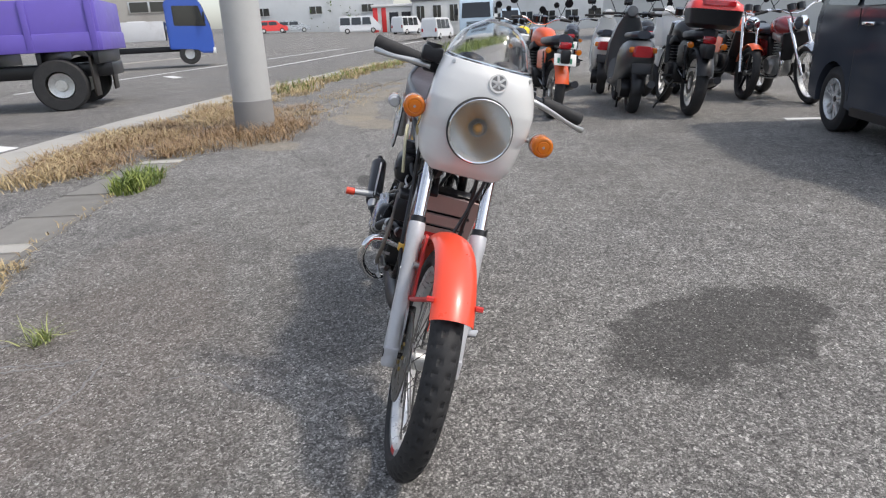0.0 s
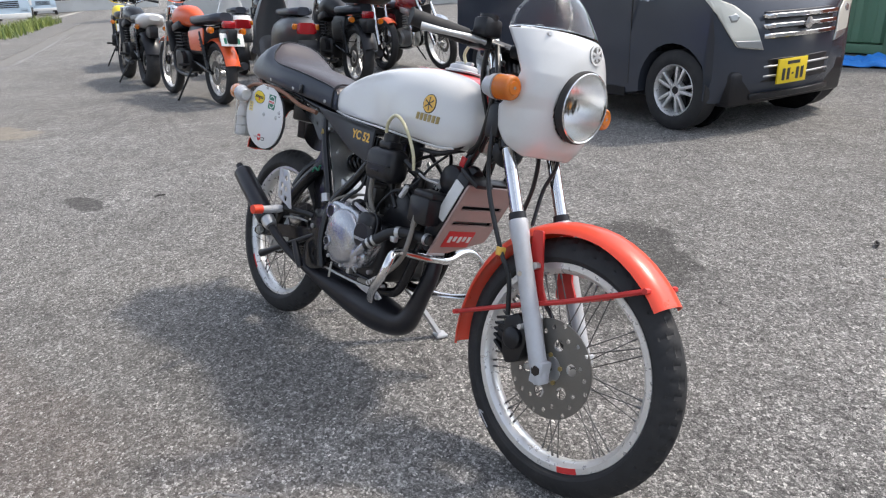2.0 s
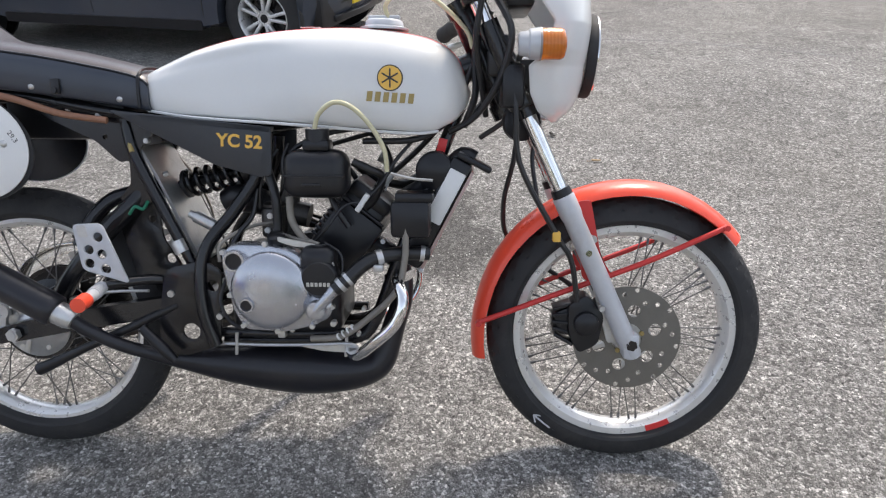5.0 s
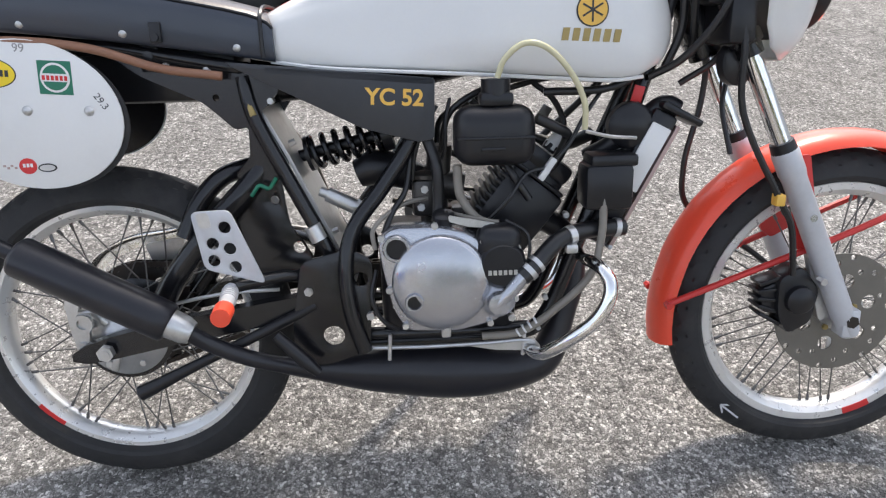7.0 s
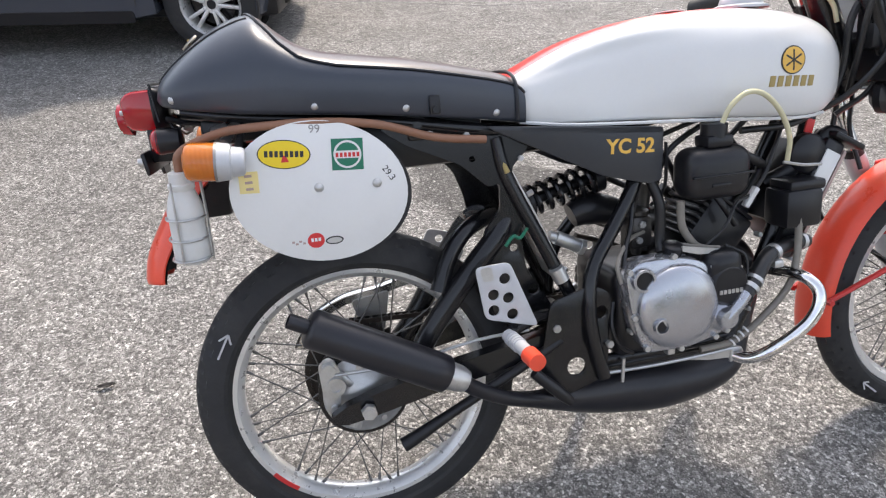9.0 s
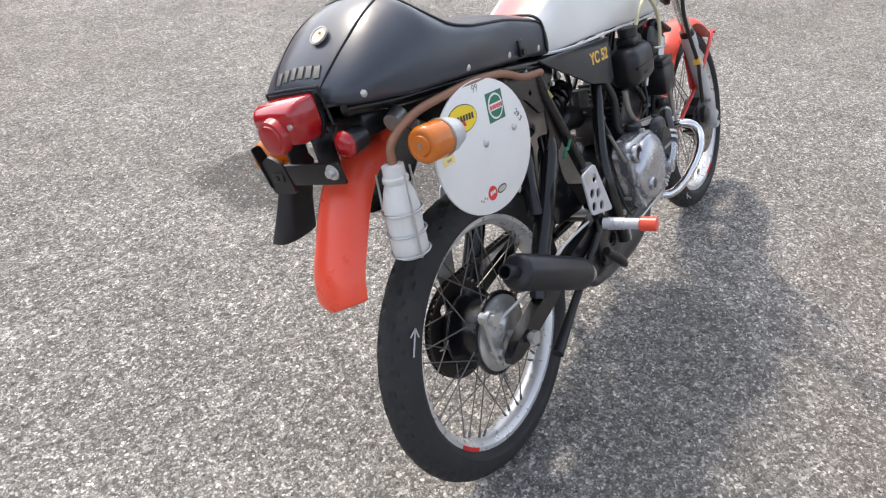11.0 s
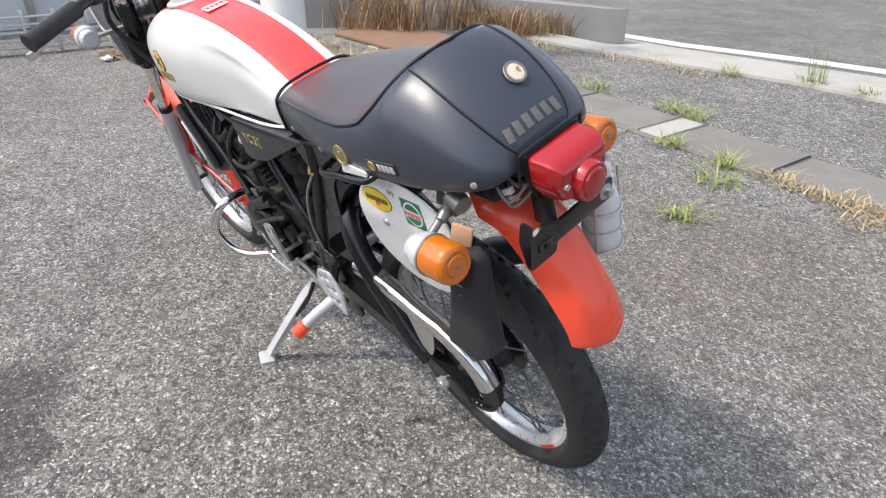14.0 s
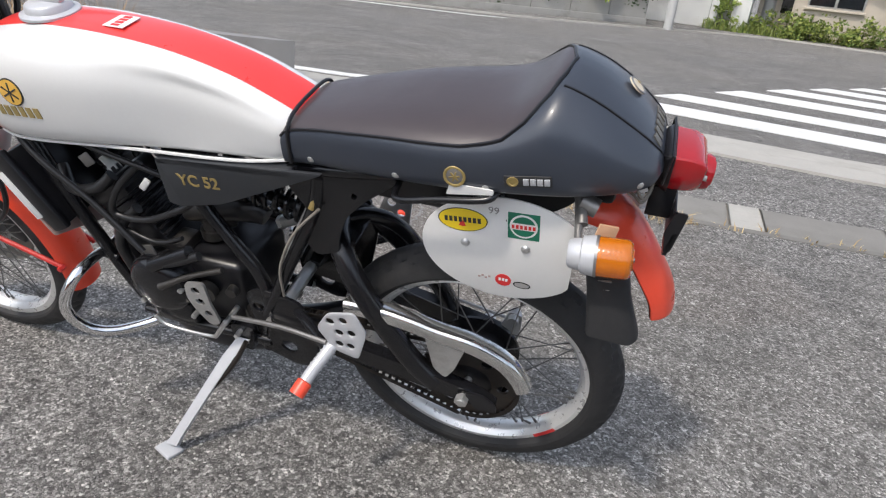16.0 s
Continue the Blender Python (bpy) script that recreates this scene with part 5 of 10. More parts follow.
part("rear_axle", merge(cyl((RX, -0.112, RZ), (RX, 0.112, RZ), 0.0075, seg=12), cyl((RX, -0.110, RZ), (RX, -0.099, RZ), 0.013, seg=6), cyl((RX, 0.099, RZ), (RX, 0.110, RZ), 0.013, seg=6)), M["alloy"], bike, "silver axle nut")
part("brake_arm", merge(sheet(rounded([(-0.056, 0.360), (-0.030, 0.366), (-0.020, 0.334), (-0.030, 0.272), (-0.048, 0.266), (-0.054, 0.31)], 0.01), -0.066, -0.058), cyl((-0.040, -0.045, 0.350), (-0.040, -0.076, 0.350), 0.011, seg=16), cyl((-0.038, -0.045, 0.280), (-0.038, -0.072, 0.280), 0.007, seg=10), lathe([(0, 0.016), (0.004, 0.016), (0.004, 0.009), (0, 0.009)], (-0.032, -0.066, 0.318), (0, -1, 0), 20, closed=True)), M["alloy"], bike, "silver brake arm")
part("chain_adjuster", sheet(rounded([(-0.050, 0.264), (-0.01, 0.262), (0.012, 0.300), (-0.02, 0.304), (-0.045, 0.285)], 0.008), 0.0955, 0.1005), M["matt_black"], bike, "black chain adjuster")
teeth = []
for k in range(40 * 4):
    a = 2 * math.pi * k / 160
    r = 0.096 if k % 4 in (1, 2) else 0.089
    teeth.append((RX + r * math.cos(a), RZ + r * math.sin(a)))
part("rear_sprocket", sheet(teeth, 0.056, 0.061, [disc_line(RX, RZ, 0.045, 24)] + [disc_line(RX + 0.066 * math.cos(a), RZ + 0.066 * math.sin(a), 0.011, 12) for a in (2 * math.pi * k / 6 for k in range(6))]), M["rust"], bike, "rusty rear sprocket")
link = merge(sheet(rounded([(-0.0085, -0.0045), (0.0085, -0.0045), (0.0085, 0.0045), (-0.0085, 0.0045)], 0.004, 2), -0.0075, -0.0055), sheet(rounded([(-0.0085, -0.0045), (0.0085, -0.0045), (0.0085, 0.0045), (-0.0085, 0.0045)], 0.004, 2), 0.0055, 0.0075), cyl((0.0045, -0.006, 0), (0.0045, 0.006, 0), 0.0035, seg=8))
first_link = None
run = []
for k in range(31):
    t = k / 30
    run.append((Vector((0.428, 0.0585, 0.322)) * t + Vector((RX + 0.02, 0.0585, RZ - 0.094)) * (1 - t), math.atan2(0.322 - RZ + 0.094, 0.428 - RX - 0.02)))
    run.append((Vector((0.428, 0.0585, 0.362)) * t + Vector((RX, 0.0585, RZ + 0.095)) * (1 - t), math.atan2(0.362 - RZ - 0.095, 0.428 - RX)))
for k in range(22):
    a = radians(90 + 180 * k / 21)
    run.append((Vector((RX + 0.094 * math.cos(a), 0.0585, RZ + 0.094 * math.sin(a))), a + math.pi / 2))
chain = part("drive_chain", cyl((0.428, 0.048, 0.342), (0.428, 0.062, 0.342), 0.022, seg=20), M["rust"], bike, "greasy drive chain")
for p, a in run:
    if first_link is None:
        first_link = part("chain_link", link, M["rust"], chain)
        ob = first_link
    else:
        ob = new("chain_link", first_link.data)
        ob.parent = chain
    ob.matrix_basis = Matrix.Translation(p) @ pose(0, 0, 0, 0, -math.degrees(a), 0)
guard = smooth_line([(0.235, 0, 0.452), (0.167, 0, 0.452), (0.11, 0, 0.444), (0.066, 0, 0.434), (0.0, 0, 0.424), (-0.056, 0, 0.398), (-0.086, 0, 0.366), (-0.102, 0, 0.335)], 6)
rings = []
for i, p in enumerate(guard):
    d = (guard[min(i + 1, len(guard) - 1)] - guard[max(i - 1, 0)]).normalized()
    up = Vector((-d.z, 0, d.x)) if d.x < 0 else Vector((d.z, 0, -d.x))
    up = up if up.z > 0 or (abs(up.z) < 0.3 and up.x < 0) else -up
    prof = [(0.066, -0.002), (0.072, 0.0)] + [(0.0840 + 0.0105 * math.sin(radians(a)), -0.0105 + 0.0105 * math.cos(radians(a))) for a in range(0, 91, 15)] + [(0.0945, -0.024)]
    prof += [(y - (0.0022 if k else 0), z - 0.0022) for k, (y, z) in reversed(list(enumerate(prof)))]
    rings.append([p + Vector((0, y, 0)) + up * h for y, h in prof])
part("chain_guard", loft(rings), M["polished"], bike, "polished metal chain guard", 35)
part("sprocket_carrier", lathe([(0.034, 0.02), (0.034, 0.068), (0.050, 0.064), (0.0545, 0.046), (0.0545, 0.02)], (RX, 0, RZ), (0, 1, 0), 36), M["matt_black"], bike, "dark sprocket carrier")
part("guard_bracket", sheet(rounded([(0.088, 0.415), (0.016, 0.404), (0.034, 0.345), (0.050, 0.318), (0.072, 0.338)], 0.008), 0.0895, 0.0915), M["alloy"], bike, "grey alloy bracket")

# silencer and expansion chamber
ex0, ex1 = Vector((-0.056, -0.153, 0.459)), Vector((0.138, -0.148, 0.346))
d = (ex1 - ex0).normalized()
silencer = part("silencer", tube([ex0 - d * 0.004, ex0, ex0 + d * 0.004, ex0 + d * 0.2, ex1 - d * 0.004, ex1], [0.022, 0.0275, 0.0295, 0.0300, 0.0295, 0.026], 28, 1), M["muffler"], bike, "satin black silencer")
part("tail_pipe", merge(lathe([(0.0, 0.0115), (-0.034, 0.0115), (-0.034, 0.0095), (0.0, 0.0095)], ex0, d, 20, closed=True), lathe([(-0.004, 0.001), (-0.004, 0.0095), (0.0, 0.0095), (0.0, 0.001)], ex0, d, 16)), M["muffler"], silencer)
part("pipe_clamp", tube([ex1 - d * 0.002, ex1 + d * 0.022, ex1 + d * 0.034], [0.022, 0.021, 0.017], 18, 1), M["alloy"], silencer, "dull metal joint clamp")
part("exhaust_pipe", tube([ex1 + d * 0.02, (0.185, -0.135, 0.306), (0.235, -0.118, 0.272), (0.285, -0.102, 0.250), (0.34, -0.078, 0.230), (0.41, -0.045, 0.209), (0.49, -0.018, 0.194), (0.575, -0.012, 0.187), (0.645, -0.014, 0.187), (0.694, -0.018, 0.195), (0.720, -0.019, 0.213), (0.735, -0.016, 0.248), (0.749, -0.012, 0.293), (0.764, -0.008, 0.345), (0.760, 0.0, 0.403), (0.728, 0.002, 0.438), (0.685, 0.0, 0.455)],
     [0.0125, 0.0125, 0.0125, 0.014, 0.022, 0.037, 0.050, 0.053, 0.045, 0.036, 0.030, 0.0255, 0.0225, 0.021, 0.020, 0.020, 0.022], 22, 5), M["muffler"], bike, "black two-stroke expansion chamber")
part("torque_arm", tube([(0.345, -0.100, 0.348), (0.27, -0.104, 0.312), (0.16, -0.108, 0.262), (0.085, -0.110, 0.226), (0.062, -0.111, 0.216)], [0.0085, 0.0085, 0.0085, 0.0115, 0.0125], 12, 3), M["matt_black"], bike, "black rod")
part("grip_tread", tube([(0.285, -0.13, 0.312), (0.325, -0.135, 0.272), (0.345, -0.135, 0.25)], [0.009, 0.011, 0.008], 10, 3), M["matt_black"], bike, "black brake pedal")

# engine
engine = part("engine", merge(box(0.445, 0.655, -0.098, 0.070, 0.290, 0.448, 0.018, 3), turned(box(-0.05, 0.05, -0.06, 0.06, -0.03, 0.10, 0.008), Matrix.Translation((0.635, 0, 0.44)) @ pose(0, 0, 0, 0, 38, 0))), M["matt_black"], bike, "black two-stroke engine with a silver clutch cover")
part("clutch_case", sheet(rounded([(0.446, 0.453), (0.466, 0.474), (0.534, 0.474), (0.581, 0.462), (0.607, 0.440), (0.646, 0.447), (0.655, 0.387), (0.625, 0.325), (0.561, 0.309), (0.484, 0.312), (0.465, 0.346), (0.452, 0.408)], 0.014), -0.136, -0.095, bev=0.005), M["silver"], engine, "silver painted clutch case")
part("clutch_cover", lathe([(0.0, 0.073), (0.010, 0.0725), (0.014, 0.069), (0.018, 0.062), (0.023, 0.045), (0.0255, 0.02), (0.026, 0.001)], (0.537, -0.134, 0.390), (0, -1, 0), 48), M["silver"], engine, "domed silver clutch cover")
for x, z, r, y in ((0.474, 0.445, 0.0205, -0.135), (0.497, 0.367, 0.0140, -0.150)):
    boss = part("cover_boss", lathe([(0, r), (0.010, r), (0.012, r * 0.93), (0.012, r * 0.74), (0.004, r * 0.72)], (x, y, z), (0, -1, 0), 28), M["silver"], engine)
    part("boss_plug", lathe([(0.002, 0.001), (0.002, r * 0.74), (0.0075, r * 0.70), (0.0075, 0.001)], (x, y, z), (0, -1, 0), 20), M["matt_black"], boss, "black rubber plug")
part("pump_cover", merge(lathe([(0, 0.036), (0.016, 0.035), (0.022, 0.030), (0.023, 0.001)], (0.628, -0.128, 0.415), (0, -1, 0), 32), box(0.590, 0.658, -0.148, -0.10, 0.405, 0.474, 0.022, 4)), M["matt_black"], engine, "black oil pump cover")
for k in range(6):
    part("brand_bar", box(0.606 + 0.0075 * k, 0.611 + 0.0075 * k, -0.1522, -0.1500, 0.402, 0.409, 0), M["alloy"], engine)
part("water_pump", merge(lathe([(0, 0.026), (0.012, 0.026), (0.018, 0.018), (0.030, 0.016), (0.032, 0.001)], (0.622, -0.128, 0.358), (0, -1, 0), 28), tube([(0.622, -0.150, 0.358), (0.640, -0.152, 0.378), (0.660, -0.150, 0.402)], 0.0105, 14, 4)), M["silver"], engine, "silver water pump")
for x, z in ((0.452, 0.46), (0.53, 0.476), (0.60, 0.45), (0.65, 0.44), (0.648, 0.36), (0.61, 0.322), (0.545, 0.312), (0.482, 0.322), (0.46, 0.38)):
    part("case_bolt", cyl((x, -0.133, z), (x, -0.141, z), 0.0052, seg=6), M["alloy"], engine)
part("left_case", merge(lathe([(-0.03, 0.066), (0.022, 0.064), (0.034, 0.056), (0.040, 0.040), (0.042, 0.001)], (0.605, 0.080, 0.392), (0, 1, 0), 36), box(0.545, 0.640, 0.06, 0.112, 0.300, 0.365, 0.014), cyl((0.600, 0.112, 0.452), (0.520, 0.098, 0.492), 0.013, seg=14)), M["black"], engine, "black generator cover")
part("cover_rim", lathe([(0.012, 0.0662), (0.017, 0.0668), (0.017, 0.060), (0.012, 0.060)], (0.605, 0.080, 0.392), (0, 1, 0), 36, closed=True), M["black"], engine)
part("sprocket_guard", sheet(rounded([(0.522, 0.449), (0.482, 0.458), (0.479, 0.408), (0.468, 0.360), (0.490, 0.350), (0.515, 0.385), (0.526, 0.414)], 0.01), 0.126, 0.131, [disc_line(0.503, 0.434, 0.0085, 12), disc_line(0.499, 0.408, 0.0085, 12), disc_line(0.489, 0.380, 0.0085, 12)]), M["alloy"], engine, "drilled alloy guard")
cylr = Matrix.Translation((0.662, 0, 0.487)) @ pose(0, 0, 0, 0, 38, 0)
barrel = part("cylinder", turned(box(-0.044, 0.044, -0.050, 0.050, -0.06, 0.066, 0.006), cylr), M["matt_black"], engine, "black cylinder")
for k in range(8):
    part("cooling_fin", turned(box(-0.052, 0.052, -0.058, 0.058, -0.045 + 0.013 * k, -0.038 + 0.013 * k, 0.003), cylr), M["matt_black"], barrel)
part("cylinder_head", turned(merge(box(-0.046, 0.046, -0.052, 0.052, 0.060, 0.092, 0.010), cyl((0, 0, 0.09), (0, 0, 0.105), 0.012, seg=12)), cylr), M["matt_black"], engine)
part("plug_lead", tube([(0.728, 0.0, 0.572), (0.745, 0.0, 0.60), (0.73, 0.02, 0.64), (0.70, 0.03, 0.665)], 0.005, 8, 4), M["cable"], engine)
part("carburettor", merge(cyl((0.505, 0, 0.522), (0.580, 0, 0.505), 0.024, seg=20), cyl((0.535, -0.0, 0.47), (0.545, 0, 0.575), 0.020, seg=18), cyl((0.536, 0, 0.455), (0.536, 0, 0.475), 0.026, seg=20), box(0.505, 0.525, -0.042, -0.01, 0.50, 0.535, 0.005)), M["grime"], engine, "grimy carburettor")
part("intake_boot", tube([(0.51, 0, 0.522), (0.475, 0, 0.535), (0.440, 0, 0.541), (0.412, 0, 0.532)], [0.023, 0.027, 0.029, 0.022], 20, 4), M["matt_black"], engine, "black rubber air filter")
part("filter_canister", merge(cyl((0.366, -0.04, 0.509), (0.408, -0.04, 0.487), 0.012, seg=16), cyl((0.355, -0.04, 0.514), (0.366, -0.04, 0.509), 0.008, seg=12), cyl((0.408, -0.04, 0.487), (0.416, -0.04, 0.483), 0.015, seg=6)), M["alloy"], bike, "silver cylinder behind the engine")
part("lower_bolt_rail", tube([(0.407, -0.100, 0.272), (0.50, -0.105, 0.272), (0.60, -0.108, 0.275), (0.672, -0.108, 0.278), (0.690, -0.100, 0.262)], 0.0035, 8, 3), M["alloy"], bike, "thin bright rod under the engine")
part("rail_flange", sheet(rounded([(0.56, 0.274), (0.672, 0.281), (0.692, 0.258), (0.62, 0.262)], 0.006), -0.106, -0.103), M["alloy"], bike, "bent alloy plate")
for x in (0.453, 0.664):
    part("rail_stud", cyl((x, -0.106, 0.252), (x + 0.003, -0.106, 0.296), 0.0032, seg=8), M["alloy"], bike)
part("drain_bracket", box(0.536, 0.551, -0.112, -0.095, 0.288, 0.312, 0.003), M["alloy"], bike)
part("frame_bolt", cyl((0.407, -0.095, 0.272), (0.407, -0.104, 0.272), 0.0085, seg=6), M["alloy"], bike)
both(lambda s: part("cradle_rail", tube([(0.40, 0.085 * s, 0.290), (0.55, 0.088 * s, 0.290), (0.68, 0.085 * s, 0.292)], 0.010, 10, 3), M["black"], bike))

# small fittings round the engine
for x, y, z, r in ((0.518, -0.058, 0.514, 0.0062), (0.512, -0.058, 0.486, 0.0062), (0.468, -0.112, 0.345, 0.0055), (0.645, -0.118, 0.321, 0.006), (0.689, -0.104, 0.296, 0.004), (0.700, -0.100, 0.345, 0.0045), (0.352, -0.098, 0.402, 0.006), (0.336, -0.108, 0.372, 0.007), (0.428, -0.112, 0.330, 0.0065), (0.300, -0.075, 0.655, 0.005), (0.160, -0.074, 0.715, 0.007), (0.215, -0.074, 0.702, 0.006), (0.560, -0.095, 0.300, 0.005), (0.735, -0.075, 0.470, 0.005)):
    part("bolt_head", merge(cyl((x, y + 0.010, z), (x, y - 0.003, z), r, seg=6), cyl((x, y - 0.003, z), (x, y - 0.005, z), r * 0.6, seg=10)), M["alloy"], engine, "bright bolt head")
part("oil_filler_cap", lathe([(-0.02, 0.013), (0.0, 0.0135), (0.004, 0.017), (0.014, 0.0165), (0.017, 0.012), (0.017, 0.001)], (0.544, -0.108, 0.474), (0, -0.35, 1), 20), M["matt_black"], engine, "black oil filler cap")
part("clutch_arm", sheet(rounded([(0.551, 0.488), (0.620, 0.474), (0.622, 0.467), (0.580, 0.470), (0.551, 0.479)], 0.003), -0.128, -0.124), M["alloy"], engine, "bright lever on the clutch cover")
part("choke_cable", tube([(0.442, -0.128, 0.440), (0.440, -0.118, 0.468), (0.462, -0.095, 0.487), (0.491, -0.07, 0.497), (0.522, -0.055, 0.500)], 0.0036, 8, 6), M["grey_hose"], engine, "grey cable sleeve")
part("float_bowl", merge(box(0.498, 0.540, -0.056, -0.012, 0.470, 0.528, 0.008), cyl((0.519, -0.034, 0.470), (0.519, -0.034, 0.456), 0.009, seg=12), lathe([(0, 0.022), (0.006, 0.022), (0.009, 0.018), (0.012, 0.001)], (0.520, -0.032, 0.528), (0, 0, 1), 20)), M["grime"], engine, "grimy alloy carburettor bowl")
for pts, r in (([(0.500, -0.058, 0.530), (0.505, -0.064, 0.57), (0.520, -0.066, 0.61), (0.540, -0.06, 0.64)], 0.0034), ([(0.535, -0.055, 0.545), (0.550, -0.072, 0.575), (0.552, -0.075, 0.62), (0.56, -0.06, 0.65)], 0.0030), ([(0.610, -0.10, 0.470), (0.640, -0.112, 0.505), (0.668, -0.10, 0.540), (0.700, -0.092, 0.548)], 0.0030), ([(0.706, -0.09, 0.551), (0.735, -0.082, 0.580), (0.760, -0.07, 0.620), (0.79, -0.05, 0.655)], 0.0034), ([(0.440, -0.10, 0.40), (0.432, -0.112, 0.36), (0.445, -0.115, 0.325), (0.470, -0.112, 0.305)], 0.0036)):
    part("wire", tube(pts, r, 7, 6), M["cable"], engine, "thin black wire")
for x, z in ((0.706, 0.553), (0.696, 0.538)):
    part("connector", turned(box(-0.005, 0.005, -0.006, 0.006, -0.010, 0.010, 0.002), Matrix.Translation((x, -0.092, z)) @ pose(0, 0, 0, 0, 35, 0)), M["bottle"], engine, "pale plastic wire connector")
for p, q, r in (((0.664, -0.146, 0.402), (0.670, -0.144, 0.407), 0.0152), ((0.676, -0.142, 0.412), (0.681, -0.140, 0.416), 0.0148), ((0.728, -0.116, 0.447), (0.738, -0.112, 0.449), 0.0150), ((0.806, -0.088, 0.451), (0.814, -0.087, 0.450), 0.0150)):
    part("hose_clamp", cyl(p, q, r, seg=18), M["alloy"], engine, "bright hose clamp")
part("clamp_screw", box(0.724, 0.742, -0.132, -0.118, 0.424, 0.438, 0.003), M["alloy"], engine)
part("strut_collar", cyl((0.346, -0.088, 0.470), (0.356, -0.089, 0.448), 0.0130, seg=16), M["alloy"], bike, "dull metal collar on the strut")
part("spark_plug", merge(cyl((0.728, 0.0, 0.572), (0.742, 0.0, 0.590), 0.010, seg=12), cyl((0.722, 0.0, 0.563), (0.729, 0.0, 0.573), 0.013, seg=6)), M["bottle"], engine, "white spark plug")
for k in range(4):
    part("cable_tie", lathe([(-0.0015, 0.0072), (0.0015, 0.0072), (0.0015, 0.0050), (-0.0015, 0.0050)], (0.682 - 0.009 * k, -0.119 - 0.0004 * k, 0.314 - 0.006 * k), (0.8, 0, 0.5), 12, closed=True), M["plate_white"], engine)

# crash bars
part("crash_bar", tube([(0.660, 0.085, 0.265), (0.690, 0.110, 0.262), (0.725, 0.140, 0.266), (0.757, 0.158, 0.278), (0.777, 0.169, 0.305), (0.785, 0.171, 0.340), (0.777, 0.160, 0.375), (0.766, 0.132, 0.402), (0.765, 0.090, 0.405), (0.776, 0.030, 0.388), (0.775, -0.030, 0.392), (0.766, -0.085, 0.401), (0.766, -0.125, 0.408), (0.773, -0.152, 0.405), (0.781, -0.168, 0.388), (0.777, -0.174, 0.362), (0.760, -0.172, 0.332), (0.728, -0.160, 0.300), (0.700, -0.140, 0.272), (0.684, -0.120, 0.260), (0.668, -0.095, 0.262)], 0.0105, 14, 5), M["chrome"], bike, "chrome crash bar with worn patches")
for y in (-0.05, 0.06):
    part("bar_clamp", tube([(0.770, y, 0.396), (0.735, y * 0.95, 0.390)], 0.009, 10, 1), M["black"], bike)

# radiator with its painted cover
radm = Matrix.Translation((0.850, 0.010, 0.508)) @ pose(0, 0, 0, 0, 27.5, 0)
rad = part("radiator", turned(merge(box(-0.036, -0.010, -0.082, 0.078, -0.052, 0.106, 0.004)), radm), M["matt_black"], bike, "black radiator")
for k in range(9):
    part("fin", turned(box(-0.0095, -0.0065, -0.079, 0.075, -0.048 + 0.0175 * k, -0.044 + 0.0175 * k, 0), radm), M["alloy"], rad)
cov = turned(sheet(rounded([(-0.085, -0.102), (-0.030, -0.100), (0.085, -0.062), (0.085, 0.106), (-0.085, 0.106)], 0.006), -0.003, 0.003, [rounded(p, 0.004) for p in ([(-0.066, 0.037), (0.070, 0.037), (0.070, 0.050), (-0.066, 0.050)], [(-0.066, -0.010), (0.070, -0.010), (0.070, 0.003), (-0.066, 0.003)])]), radm @ Matrix.Translation((0.004, 0, 0)) @ pose(0, 0, 0, 0, 0, 90))
cover = part("radiator_cover", cov, M["pink_grey"], bike, "faded pinkish-grey painted radiator cover with two slots")
part("sticker", turned(box(0.007, 0.0085, -0.060, 0.030, -0.078, -0.028, 0.0005), radm), M["sticker_red"], cover, "red and white drink sticker")
for k in range(5):
    part("sticker_bar", turned(box(0.0085, 0.0095, -0.050 + 0.016 * k, -0.040 + 0.016 * k, -0.062 + 0.004 * (k % 2), -0.043, 0.0002), radm), M["sticker_white"], cover)
part("cover_edge", turned(box(0.001, 0.0085, -0.085, -0.030, -0.107, -0.099, 0.002), radm), M["fork_grey"], cover)
both(lambda s: part("radiator_tank", turned(box(-0.042, 0.000, 0.077 * s - 0.009, 0.077 * s + 0.009, -0.106 if s < 0 else -0.058, 0.116, 0.008), radm), M["matt_black"], rad))
part("white_label", turned(box(-0.036, -0.004, -0.0876, -0.0855, -0.010, 0.095, 0.002), radm), M["sticker_white"], rad, "white paper label")
part("white_label", turned(box(-0.010, 0.008, 0.0855, 0.0875, -0.020, 0.082, 0.002), radm), M["sticker_white"], rad, "white paper label")
part("filler_neck", merge(tube([(0.862, -0.045, 0.612), (0.885, -0.052, 0.630), (0.905, -0.055, 0.622)], 0.016, 14, 3), turned(box(-0.035, 0.035, -0.028, 0.028, -0.006, 0.006, 0.005), Matrix.Translation((0.905, -0.055, 0.618)) @ pose(0, 0, 0, 0, 28, 0))), M["matt_black"], rad, "black filler neck and cap")
part("thermostat", merge(lathe([(0, 0.036), (0.014, 0.035), (0.020, 0.028), (0.021, 0.001)], (0.832, -0.055, 0.602), (0, -1, 0), 28), tube([(0.832, -0.06, 0.60), (0.805, -0.05, 0.572), (0.775, -0.03, 0.552)], 0.014, 12, 3)), M["matt_black"], bike, "black coolant housing")
part("coolant_box", merge(box(0.754, 0.826, -0.118, -0.055, 0.484, 0.552, 0.009), box(0.762, 0.832, -0.114, -0.058, 0.548, 0.566, 0.005)), M["matt_black"], bike, "black plastic coolant box")
part("coil_wire", tube([(0.755, -0.10, 0.600), (0.79, -0.105, 0.592), (0.83, -0.10, 0.588)], 0.0028, 6, 4), M["alloy"], bike)
